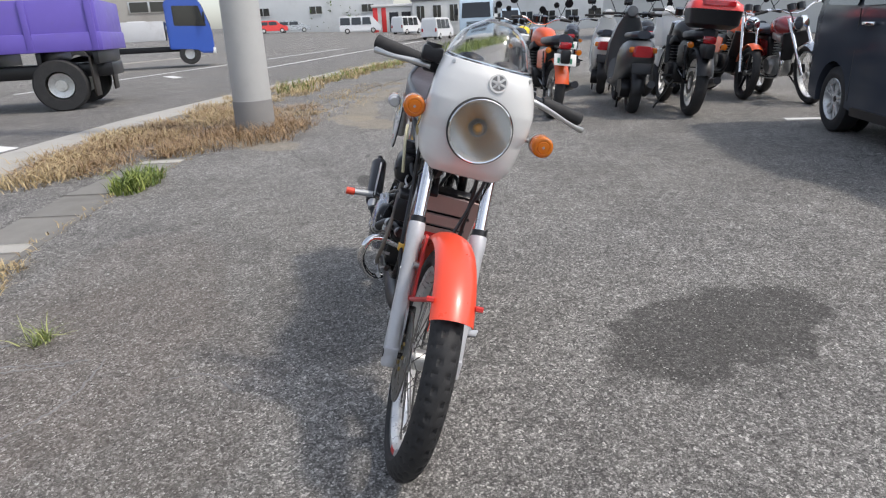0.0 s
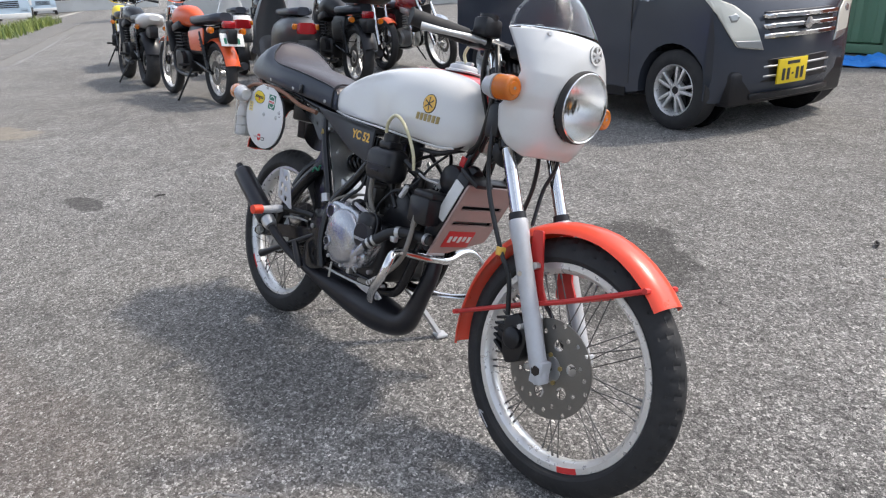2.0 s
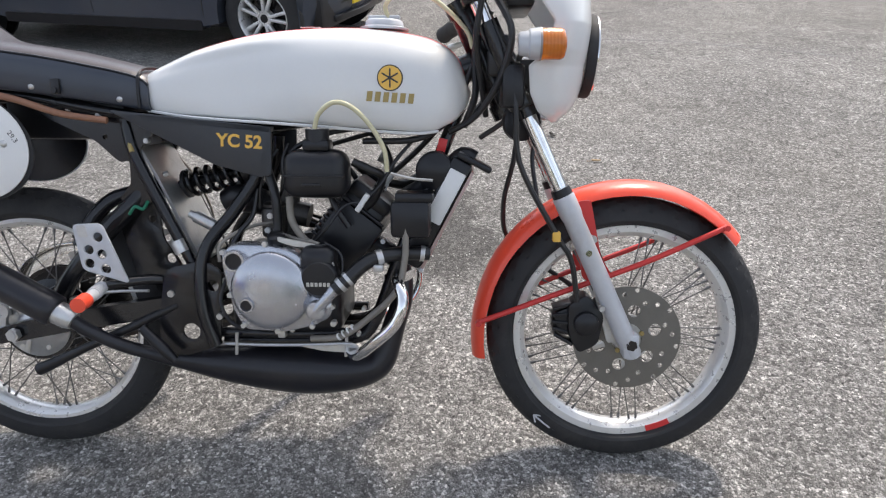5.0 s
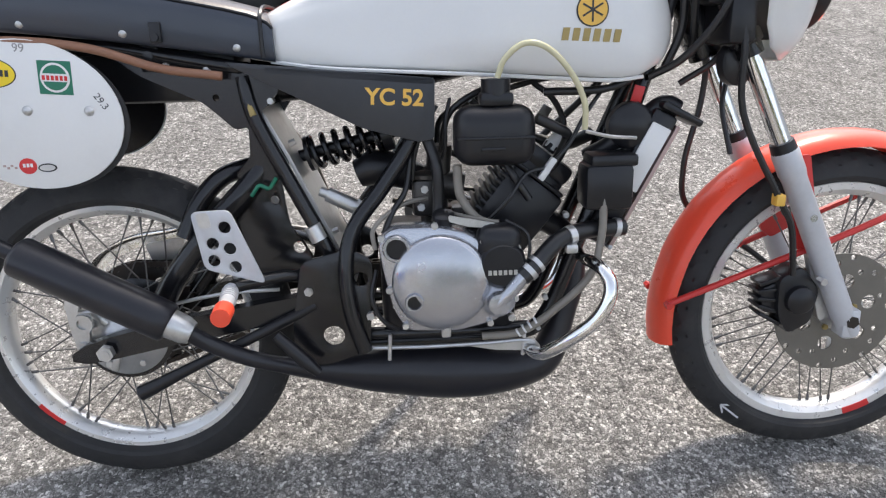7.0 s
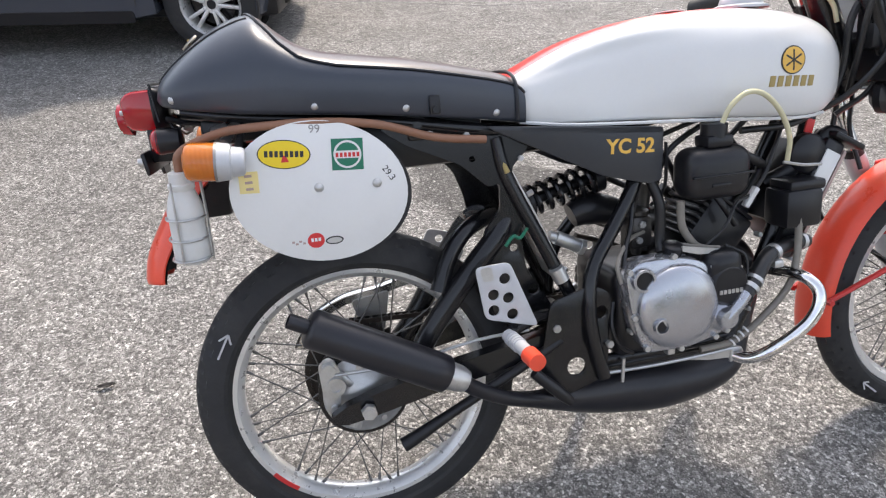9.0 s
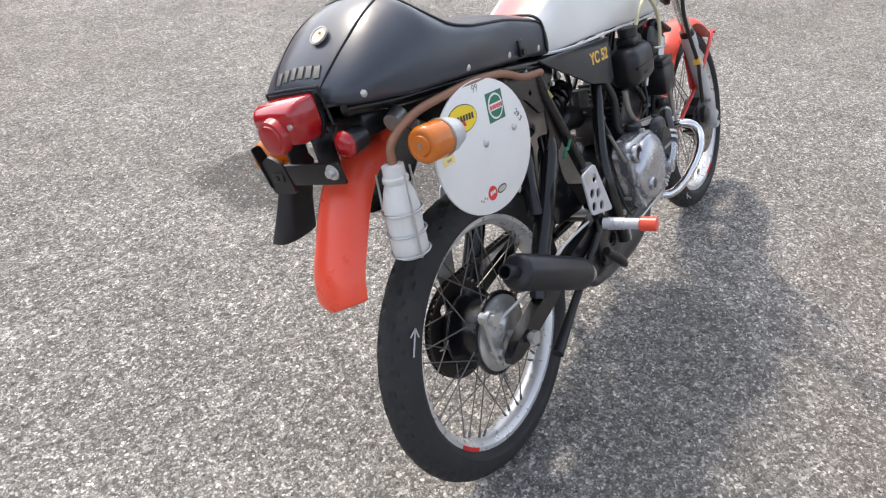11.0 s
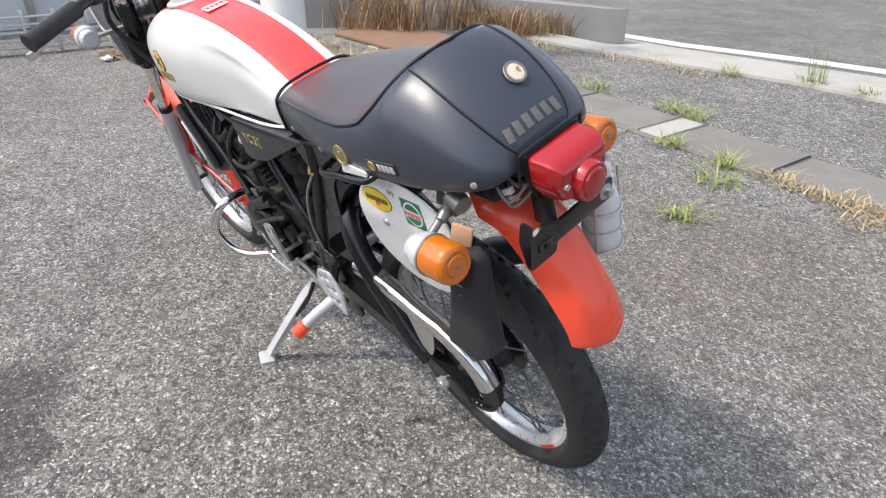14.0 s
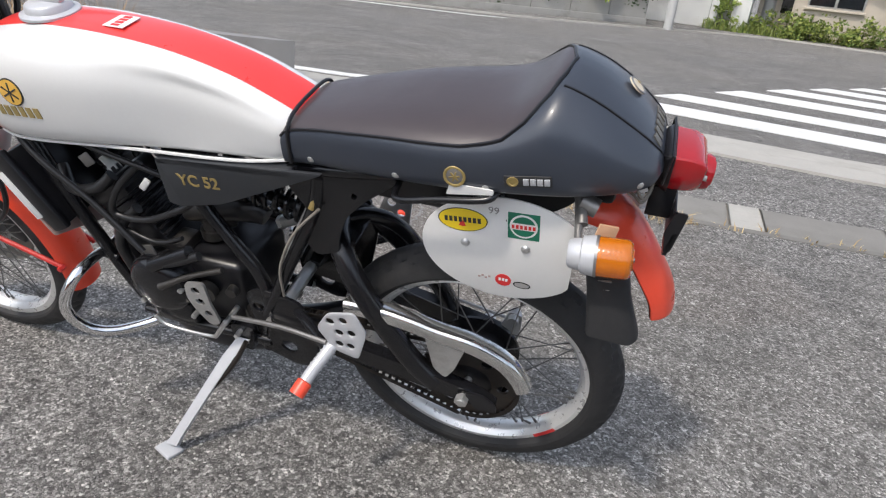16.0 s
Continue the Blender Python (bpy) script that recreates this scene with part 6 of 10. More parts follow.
part("oil_tank", merge(box(0.562, 0.680, -0.132, -0.062, 0.556, 0.642, 0.026, 5), box(0.600, 0.648, -0.118, -0.076, 0.640, 0.660, 0.006), cyl((0.624, -0.097, 0.655), (0.624, -0.097, 0.678), 0.021, seg=24)), M["matt_black"], bike, "black plastic oil tank")
part("tank_ridge", merge(box(0.566, 0.676, -0.1345, -0.128, 0.596, 0.600, 0.001), box(0.600, 0.634, -0.134, -0.130, 0.580, 0.585, 0.001)), M["matt_black"], bike)
for pts, r, mat, label in (([(0.624, -0.118, 0.680), (0.634, -0.124, 0.705), (0.660, -0.128, 0.724), (0.690, -0.130, 0.718), (0.722, -0.128, 0.688), (0.746, -0.122, 0.645), (0.750, -0.115, 0.605)], 0.0043, "clear_hose", "yellowed clear breather hose"),
                           ([(0.782, -0.112, 0.502), (0.780, -0.116, 0.445), (0.764, -0.120, 0.386), (0.714, -0.122, 0.336), (0.660, -0.118, 0.297), (0.600, -0.110, 0.288)], 0.0062, "grey_hose", "clear grey drain hose"),
                           ([(0.655, -0.150, 0.396), (0.676, -0.142, 0.412), (0.717, -0.120, 0.444), (0.767, -0.100, 0.452), (0.822, -0.085, 0.450)], 0.0135, "cable", "thick black coolant hose"),
                           ([(0.567, -0.095, 0.556), (0.570, -0.096, 0.512), (0.592, -0.098, 0.478), (0.612, -0.100, 0.468)], 0.0068, "grey_hose", "grey oil hose"),
                           ([(0.522, -0.07, 0.600), (0.537, -0.08, 0.552), (0.538, -0.08, 0.490), (0.535, -0.09, 0.47)], 0.0090, "cable", "black hose"),
                           ([(0.640, -0.08, 0.556), (0.655, -0.09, 0.53), (0.675, -0.09, 0.50)], 0.006, "cable", "black hose"),
                           ([(0.684, -0.09, 0.620), (0.715, -0.085, 0.605), (0.735, -0.07, 0.590), (0.72, -0.06, 0.552), (0.70, -0.05, 0.53)], 0.008, "cable", "black hose"),
                           ([(0.545, -0.085, 0.485), (0.59, -0.11, 0.478), (0.625, -0.12, 0.474)], 0.0032, "grey_hose", "bright cable"),
                           ([(0.635, -0.12, 0.476), (0.665, -0.13, 0.458), (0.668, -0.135, 0.425), (0.655, -0.14, 0.40)], 0.0026, "cable", "thin black cable"),
                           ([(0.50, -0.06, 0.585), (0.49, -0.07, 0.52), (0.47, -0.09, 0.49), (0.455, -0.11, 0.46)], 0.0045, "cable", "black cable"),
                           ([(0.70, -0.02, 0.68), (0.62, -0.05, 0.665), (0.56, -0.06, 0.63), (0.545, -0.05, 0.57)], 0.005, "cable", "black cable"),
                           ([(0.88, 0.03, 0.76), (0.80, 0.06, 0.69), (0.68, 0.07, 0.66), (0.56, 0.06, 0.62), (0.54, 0.03, 0.57)], 0.005, "cable", "black cable"),
                           ([(0.885, 0.05, 0.74), (0.80, 0.085, 0.64), (0.70, 0.09, 0.55), (0.62, 0.10, 0.47)], 0.006, "cable", "black cable"),
                           ([(0.90, -0.03, 0.79), (0.86, -0.06, 0.70), (0.80, -0.07, 0.66), (0.70, -0.06, 0.655)], 0.006, "cable", "black cable"),
                           ([(0.80, 0.04, 0.58), (0.76, 0.07, 0.56), (0.70, 0.075, 0.575), (0.67, 0.06, 0.60)], 0.011, "cable", "black coolant hose"),
                           ([(0.26, 0.085, 0.64), (0.31, 0.09, 0.58), (0.345, 0.092, 0.50), (0.35, 0.09, 0.43)], 0.0026, "grey_hose", "grey breather hose")):
    part("hose" if r > 0.004 else "wire", tube(pts, r, 9, 6), M[mat], bike, label)
for pts, r, label in (([(0.600, 0.060, 0.640), (0.640, 0.075, 0.600), (0.665, 0.085, 0.560), (0.664, 0.085, 0.534), (0.602, 0.085, 0.536), (0.526, 0.080, 0.573), (0.500, 0.060, 0.590)], 0.0062, "black hose in a wide loop"), ([(0.630, 0.070, 0.545), (0.662, 0.080, 0.515), (0.680, 0.080, 0.480), (0.688, 0.080, 0.452), (0.682, 0.080, 0.410), (0.660, 0.085, 0.370)], 0.0105, "thick black coolant hose"), ([(0.668, 0.080, 0.500), (0.613, 0.082, 0.484), (0.575, 0.082, 0.490), (0.543, 0.080, 0.505)], 0.0045, "black cable"), ([(0.500, 0.10, 0.492), (0.540, 0.108, 0.474), (0.575, 0.112, 0.462), (0.600, 0.112, 0.452)], 0.0080, "black hose")):
    part("hose", tube(pts, r, 10, 6), M["cable"], bike, label)
part("plastic_tag", turned(box(-0.010, 0.010, -0.002, 0.002, -0.012, 0.012, 0.002), Matrix.Translation((0.723, 0.052, 0.616)) @ pose(0, 0, 0, 10, 30, 20)), M["spoke"], bike, "small grey metal tag")
part("plastic_clip", turned(box(-0.006, 0.006, -0.003, 0.003, -0.014, 0.014, 0.002), Matrix.Translation((0.593, 0.072, 0.605)) @ pose(0, 0, 0, 0, -40, 0)), M["bottle"], bike, "pale plastic clip")
part("heat_shield", sheet(rounded([(0.640, 0.470), (0.612, 0.478), (0.604, 0.452), (0.628, 0.444)], 0.005), 0.086, 0.089), M["spoke"], bike, "small bright metal bracket")
part("red_tag", turned(box(-0.008, 0.008, -0.002, 0.002, -0.012, 0.012, 0.0005), Matrix.Translation((0.845, -0.05, 0.648)) @ pose(0, 0, 0, 0, 14, 0)), M["sticker_red"], bike, "faded red tag")

# side covers with painted lettering
for s in (-1, 1):
    y = 0.088 * s
    cover = part("side_cover", merge(sheet(rounded([(0.243, 0.711), (0.538, 0.681), (0.535, 0.595), (0.513, 0.591), (0.432, 0.613), (0.255, 0.703)], 0.006), y - 0.003, y + 0.003, bev=0.001), sheet([(0.30, 0.702), (0.536, 0.6805), (0.535, 0.672), (0.30, 0.694)], y - 0.003 - 0.02 * (s > 0), y + 0.003 + 0.02 * (s < 0))), M["cover_black"], bike, "black side cover with gold lettering")
    m = pose(0.480, y - 0.0034, 0.655, 90, 3.5, 0) if s < 0 else pose(0.465, y + 0.0034, 0.650, 90, -4, 180)
    lettering("lettering", "YC 52", 0.032 if s < 0 else 0.029, m, M["gold_yellow"] if s < 0 else M["gold"], cover, 0.0006, 0.0009 if s < 0 else 0.0005)

# foot pegs, heel plates, side stand
for s in (-1, 1):
    y = 0.157 * s
    pts = [(0.192, 0.513), (0.246, 0.515), (0.287, 0.405), (0.203, 0.430)] if s < 0 else [(0.252, 0.453), (0.230, 0.492), (0.182, 0.506), (0.163, 0.464), (0.182, 0.396), (0.226, 0.408)]
    hol = [(0.237, 0.490), (0.218, 0.467), (0.241, 0.459), (0.217, 0.442), (0.246, 0.432)] if s < 0 else [(0.226, 0.475), (0.203, 0.483), (0.212, 0.453), (0.190, 0.457), (0.194, 0.425), (0.214, 0.425)]
    heel = part("heel_plate", sheet(rounded(pts, 0.010, 4), y - 0.002, y + 0.002, [disc_line(a, b, 0.0088 if s < 0 else 0.0075, 16) for a, b in hol], 0.0007), M["fork_grey"], bike, "drilled silver heel plate")
    if s < 0:
        part("worn_patch", sheet(rounded([(0.199, 0.511), (0.217, 0.512), (0.220, 0.490), (0.203, 0.490)], 0.005), y - 0.0027, y - 0.0019), M["alloy"], heel)
    p0, p1, p2 = ((0.236, 0.160 * s, 0.399), (0.243, 0.206 * s, 0.396), (0.248, 0.257 * s, 0.394)) if s < 0 else ((0.228, 0.148, 0.412), (0.249, 0.200, 0.388), (0.261, 0.238, 0.369))
    peg = part("foot_peg", tube([p0, p1], [0.0105, 0.0105], 14, 1), M["fork_grey"], bike, "silver foot peg with an orange rubber tip")
    mid = Vector(p1) * 0.6 + Vector(p2) * 0.4
    part("peg_end", tube([p1, mid], 0.0105, 14, 1), M["fork_grey"], peg)
    part("peg_tip", tube([mid, Vector(p1) * 0.55 + Vector(p2) * 0.45, p2, Vector(p2) * 1.01 - Vector(p1) * 0.01], [0.0105, 0.0135, 0.0130, 0.008], 16, 1), M["orange"], peg, "orange rubber tip")
    for k in range(5):
        q = Vector(p0) * (0.75 - 0.14 * k) + Vector(p1) * (0.25 + 0.14 * k)
        dd = (Vector(p1) - Vector(p0)).normalized()
        part("peg_ridge", lathe([(-0.0015, 0.0120), (0.0015, 0.0120), (0.0015, 0.009), (-0.0015, 0.009)], q, dd, 14, closed=True), M["fork_grey"], peg)
    part("peg_hanger", tube([(0.33, 0.085 * s, 0.39), (0.30, 0.11 * s, 0.400), (0.240, 0.155 * s, 0.402)], 0.010, 10, 3), M["black"], bike)
part("shift_rod", tube([(0.24, 0.155, 0.415), (0.34, 0.135, 0.400), (0.45, 0.118, 0.372)], 0.0045, 8, 3), M["spoke"], bike, "dull shift rod")
part("shift_lever", tube([(0.465, 0.122, 0.358), (0.490, 0.126, 0.318), (0.503, 0.124, 0.308), (0.555, 0.122, 0.302), (0.607, 0.121, 0.304), (0.627, 0.120, 0.322)], [0.0050, 0.0045, 0.0036, 0.0032, 0.0036, 0.006], 8, 4), M["alloy"], bike, "thin bright shift lever")
part("clutch_lever", tube([(0.588, 0.122, 0.412), (0.56, 0.116, 0.426), (0.529, 0.108, 0.441), (0.461, 0.098, 0.467)], [0.0075, 0.0062, 0.0055, 0.0055], 10, 4), M["grime"], bike, "oily dark clutch lever")
part("front_sprocket", lathe([(0.0, 0.026), (0.005, 0.026), (0.005, 0.016), (0.012, 0.014), (0.012, 0.001)], (0.428, 0.064, 0.342), (0, 1, 0), 14), M["grime"], bike, "greasy front sprocket")
part("crankcase_bridge", merge(box(0.56, 0.64, 0.010, 0.066, 0.440, 0.470, 0.008), cyl((0.520, 0.075, 0.385), (0.520, 0.092, 0.385), 0.020, seg=18), cyl((0.465, 0.075, 0.400), (0.465, 0.090, 0.400), 0.011, seg=12)), M["grime"], engine, "oily dark crankcase top")
for x, z in ((0.455, 0.315), (0.472, 0.345), (0.540, 0.342), (0.552, 0.405), (0.648, 0.352)):
    part("case_screw", cyl((x, 0.066, z), (x, 0.118, z), 0.0055, seg=6), M["alloy"], engine)
part("brake_rod", tube([(0.29, -0.10, 0.375), (0.20, -0.09, 0.368), (0.08, -0.08, 0.345), (-0.035, -0.066, 0.338)], 0.003, 8, 3), M["alloy"], bike)
stand = part("side_stand", loft([[Vector(p) + Vector(o) for o in ((-w, 0.004, 0.004), (w, 0.004, 0.004), (w, -0.006, -0.003), (-w, -0.006, -0.003))] for p, w in (((0.452, 0.098, 0.292), 0.013), ((0.475, 0.125, 0.262), 0.012), ((0.515, 0.180, 0.192), 0.0105), ((0.556, 0.236, 0.118), 0.010), ((0.566, 0.249, 0.099), 0.012))]), M["fork_grey"], bike, "scuffed pale metal side stand")
part("stand_foot", turned(box(-0.022, 0.022, -0.016, 0.020, -0.0045, 0.0045, 0.003), Matrix.Translation((0.570, 0.256, 0.0905)) @ pose(0, 0, 0, 17.7, 0, -20)), M["fork_grey"], stand)
part("stand_spring", tube([(0.44, 0.112, 0.300), (0.465, 0.135, 0.25), (0.50, 0.165, 0.205)], 0.005, 8, 3), M["rust"], stand)
part("stand_bracket", sheet(rounded([(0.425, 0.330), (0.475, 0.330), (0.475, 0.270), (0.435, 0.262)], 0.01), 0.088, 0.100), M["black"], bike)

# number plates with stickers
def plate_line(cx, cz, hx, hz, turn, cut=-1.0, n=48):
    """An oval board's outline, cut off upright at its rear end."""
    out = []
    for k in range(n):
        a = 2 * math.pi * k / n
        x, z = hx * math.cos(a), hz * math.sin(a)
        c, s_ = math.cos(radians(turn)), math.sin(radians(turn))
        px_, pz_ = cx + c * x - s_ * z, cz + s_ * x + c * z
        if px_ >= cut or not out or out[-1][0] > cut or (k + 1 < n and hx * math.cos(2 * math.pi * (k + 1) / n) + cx > cut):
            out.append((max(px_, cut), pz_))
    return out


def oval(cx, cz, a, b, n=28, turn=0.0):
    c, s_ = math.cos(radians(turn)), math.sin(radians(turn))
    return [(cx + c * a * math.cos(t) - s_ * b * math.sin(t), cz + s_ * a * math.cos(t) + c * b * math.sin(t)) for t in (2 * math.pi * k / n for k in range(n))]


for s in (-1, 1):
    y = -0.1255 if s < 0 else 0.099
    cx = -0.014 if s < 0 else -0.035
    plate = part("number_board", sheet(plate_line(cx, 0.648, 0.124, 0.100, -9) if s < 0 else plate_line(cx, 0.648, 0.122, 0.090, -4, -0.132), y - 0.0016, y + 0.0016, bev=0.0006), M["plate_white"], bike, "white oval number board with oil stickers")
    if s > 0:
        part("board_back", sheet(plate_line(cx, 0.648, 0.120, 0.088, -4, -0.130), y - 0.0046, y - 0.0026), M["black"], plate)

    else:
        part("board_back", sheet(plate_line(cx + 0.006, 0.645, 0.124, 0.099, -9), y + 0.0030, y + 0.0060), M["rubber"], plate, "black rubber backing")

    def skin(name, line, lift, mat, label="", plate=plate, y=y, s=s):
        a, b = y + s * 0.0012, y + s * (0.0016 + lift)
        return part(name, sheet(line, min(a, b), max(a, b)), M[mat], plate, label)

    if s < 0:
        oil, sq = (-0.057, 0.706), (0.029, 0.697)
    else:
        oil, sq = (0.027, 0.689), (-0.059, 0.697)
    skin("oil_sticker", oval(*oil, 0.0360, 0.0200, 32, -6), 0.0004, "ink", "yellow oval sticker with a dark outline")
    skin("sticker_face", oval(*oil, 0.0345, 0.0187, 32, -6), 0.0008, "yellow")
    for k in range(8):
        skin("sticker_bar", rect(oil[0] + s * 0 - 0.0238 + 0.0068 * k, oil[1] + 0.0030 - 0.0007 * k, 0.0046, 0.0085, -6), 0.0012, "ink")
    skin("bell_mark", [(oil[0] - 0.0055, oil[1] - 0.0105), (oil[0] + 0.0055, oil[1] - 0.0110), (oil[0] + 0.0022, oil[1] - 0.0015), (oil[0] - 0.0018, oil[1] - 0.0012)], 0.0010, "sticker_red")
    skin("oil_label", rect(*sq, 0.0440, 0.0440, -4), 0.0004, "green", "green square sticker with a white ring")
    skin("label_ring", oval(*sq, 0.0195, 0.0195, 28), 0.0008, "sticker_white")
    skin("label_disc", oval(*sq, 0.0165, 0.0165, 28), 0.0012, "green")
    skin("label_band", rect(*sq, 0.036, 0.0105, -4), 0.0016, "sticker_white")
    for k in range(6):
        skin("label_bar", rect(sq[0] - 0.0145 + 0.0058 * k, sq[1] + 0.0006 - 0.0004 * k, 0.0038, 0.0062, -4), 0.0020, "sticker_red")
    low = 0.580 if s < 0 else 0.592
    bx = (-0.030, -0.004, -0.055) if s < 0 else (-0.038, -0.066, -0.010)
    skin("seal_sticker", oval(bx[0], low, 0.0120, 0.0110, 20), 0.0006, "sticker_red", "small round red sticker")
    for k in range(3):
        skin("seal_bar", rect(bx[0] - 0.005 + 0.005 * k, low + 0.001, 0.0035, 0.005), 0.0010, "sticker_white")
    skin("oval_label", oval(bx[1], low - 0.003, 0.0130, 0.0060, 20), 0.0006, "ink", "small dark oval sticker")
    skin("oval_face", oval(bx[1], low - 0.003, 0.0108, 0.0042, 20), 0.0010, "alloy")
    for k in range(4):
        skin("print_bar", rect(bx[2] - 0.007 + 0.005 * k, low + 0.001 - 0.003 * (k % 2), 0.0036, 0.0030), 0.0005, "pink_grey")
    for bx_, bz_ in (((-0.016, 0.655), (0.066, 0.652)) if s < 0 else ((0.022, 0.649), (-0.065, 0.658))):
        part("board_rivet", lathe([(0, 0.0070), (0.002, 0.0065), (0.0045, 0.0030), (0.005, 0.0005)], (bx_, y + s * 0.001, bz_), (0, s, 0), 14), M["alloy"], plate)
    mm = pose(-0.012, y - 0.0018, 0.736, 90, 4, 0) if s < 0 else pose(-0.016, y + 0.0018, 0.714, 90, -4, 180)
    lettering("handwriting", "99", 0.016, mm, M["spoke"], plate, 0.0002)
    if s < 0:
        lettering("handwriting", "29.3", 0.0135, pose(0.084, y - 0.0018, 0.664, 90, 58, 0), M["ink"], plate, 0.0002)
        skin("paper_seal", rect(-0.109, 0.673, 0.026, 0.030, -3), 0.0004, "seal_paper", "small faded yellow paper seal")
        for k in range(3):
            skin("seal_print", rect(-0.109, 0.682 - 0.009 * k, 0.010, 0.0036), 0.0008, "pink_grey")
    part("board_bracket", tube([(cx, y - s * 0.004, 0.70), (cx + 0.01, 0.09 * s, 0.73), (cx + 0.02, 0.07 * s, 0.745)], 0.006, 8, 3), M["black"], bike)
part("grab_rail", tube([(0.125, 0.085, 0.723), (0.115, 0.126, 0.722), (0.055, 0.131, 0.738), (0.0, 0.130, 0.748), (-0.018, 0.122, 0.753), (-0.022, 0.095, 0.760)], 0.0050, 10, 5), M["black"], bike, "black bent rod")
part("buckle", sheet(rounded([(0.040, 0.764), (-0.018, 0.765), (-0.019, 0.758), (0.045, 0.746)], 0.003), 0.124, 0.1265), M["plate_white"], bike, "pale clip")

# tail: lamp, mudguard, bracket, bottle, bag
def lamp_ring(x, hy, z0, z1, pinch=0.0):
    return [(x, p[0], p[1]) for p in rounded([(-hy + pinch, z0), (hy - pinch, z0), (hy, z0 + 0.022), (hy, z1), (-hy, z1), (-hy, z0 + 0.022)], 0.007)]


tail = part("tail_lamp", loft([lamp_ring(x, hy, z0, z1, 0.012) for x, hy, z0, z1 in ((-0.214, 0.036, 0.755, 0.800), (-0.220, 0.042, 0.750, 0.806), (-0.229, 0.0455, 0.746, 0.8105), (-0.231, 0.0455, 0.746, 0.8105), (-0.231, 0.040, 0.752, 0.804))]), M["matt_black"], bike, "red square tail lamp")
part("red_lens", loft([lamp_ring(x, hy, z0, z1, 0.012) for x, hy, z0, z1 in ((-0.230, 0.0435, 0.749, 0.8075), (-0.254, 0.0425, 0.750, 0.8065), (-0.264, 0.0410, 0.752, 0.8035), (-0.271, 0.0375, 0.756, 0.7975), (-0.2735, 0.0330, 0.760, 0.7920))]), M["red_lens"], tail, "red plastic lens", 30)
part("lens_bulge", lathe([(0, 0.0250), (0.006, 0.0245), (0.012, 0.0225), (0.0125, 0.0185), (0.015, 0.0175), (0.0165, 0.012), (0.017, 0.001)], (-0.2705, 0.0, 0.7685), (-1, 0, -0.06), 32), M["red_lens"], tail)
for y in (-0.0325, 0.0325):
    part("lens_screw", cyl((-0.2700, y, 0.778), (-0.2755, y, 0.778), 0.0036, seg=8), M["alloy"], tail)
both(lambda s: part("lamp_bracket", tube([(-0.150, 0.030 * s, 0.752), (-0.190, 0.032 * s, 0.757), (-0.216, 0.030 * s, 0.765)], 0.0048, 8, 3), M["matt_black"], tail))
part("lamp_trim", tube([(-0.222, -0.052, 0.762), (-0.226, -0.051, 0.806), (-0.227, -0.043, 0.8135), (-0.227, 0.043, 0.8135), (-0.226, 0.051, 0.806), (-0.222, 0.052, 0.770)], 0.0020, 6, 3), M["matt_black"], tail, "thin black edge over the lamp")
for k, (y, z) in enumerate(((0.030, 0.770), (0.036, 0.762), (0.042, 0.752), (-0.036, 0.764), (0.048, 0.766))):
    part("lamp_wire", tube([(-0.216, y * 0.6, z), (-0.205, y + 0.008, z - 0.012 - 0.002 * k), (-0.190, y + 0.010, z - 0.004), (-0.165, y * 0.8, 0.752)], 0.0022, 6, 5), M["cable"] if k % 2 else M["grey_hose"], tail, "thin lamp wire")
for y, z in ((0.046, 0.766), (0.040, 0.752)):
    part("wire_plug", turned(box(-0.007, 0.007, -0.004, 0.004, -0.004, 0.004, 0.001), Matrix.Translation((-0.200, y + 0.006, z - 0.008)) @ pose(0, 0, 0, 10, 25, 12)), M["bottle"], tail, "pale wire connector")
refl = part("reflector", lathe([(-0.030, 0.010), (-0.026, 0.0165), (0.0, 0.0185), (0.004, 0.0185), (0.004, 0.012)], (-0.222, -0.066, 0.736), (-1, 0, 0), 24), M["matt_black"], bike, "small round red reflector")
part("reflector_lens", lathe([(0.002, 0.0186), (0.007, 0.0178), (0.012, 0.0120), (0.014, 0.001)], (-0.222, -0.066, 0.736), (-1, 0, 0), 24), M["red_lens"], refl)
path = smooth_line([(-0.09, 0, 0.715), (-0.14, 0, 0.716), (-0.186, 0, 0.702), (-0.226, 0, 0.660), (-0.260, 0, 0.608), (-0.283, 0, 0.568), (-0.292, 0, 0.538), (-0.294, 0, 0.524), (-0.293, 0, 0.516)], 4)
rings = []
for k, p in enumerate(path):
    q = path[min(k + 1, len(path) - 1)] - path[max(k - 1, 0)]
    nrm = Vector((q.z, 0, -q.x)).normalized()
    if nrm.x > 0:
        nrm = -nrm
    w = 0.050 if k < len(path) - 6 else (0.0495, 0.0485, 0.046, 0.042, 0.036, 0.027)[k - len(path) + 6]
    ring = []
    for side, rad in ((1, 0.0), (-1, 0.0022)):
        for j in range(11):
            b = radians(-78 + 156 * (j if side > 0 else 10 - j) / 10)
            ring.append(p + Vector((0, (w - rad) * math.sin(b), 0)) + nrm * (0.040 * (math.cos(b) - 1) - rad))
    rings.append(ring)
mud = part("rear_mudguard", loft(rings), M["orange"], bike, "orange-red rear mudguard", 50)
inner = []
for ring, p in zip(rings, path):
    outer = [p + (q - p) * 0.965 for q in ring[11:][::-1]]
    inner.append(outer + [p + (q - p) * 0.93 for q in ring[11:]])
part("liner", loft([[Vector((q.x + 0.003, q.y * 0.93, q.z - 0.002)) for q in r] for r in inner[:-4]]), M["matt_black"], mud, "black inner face")
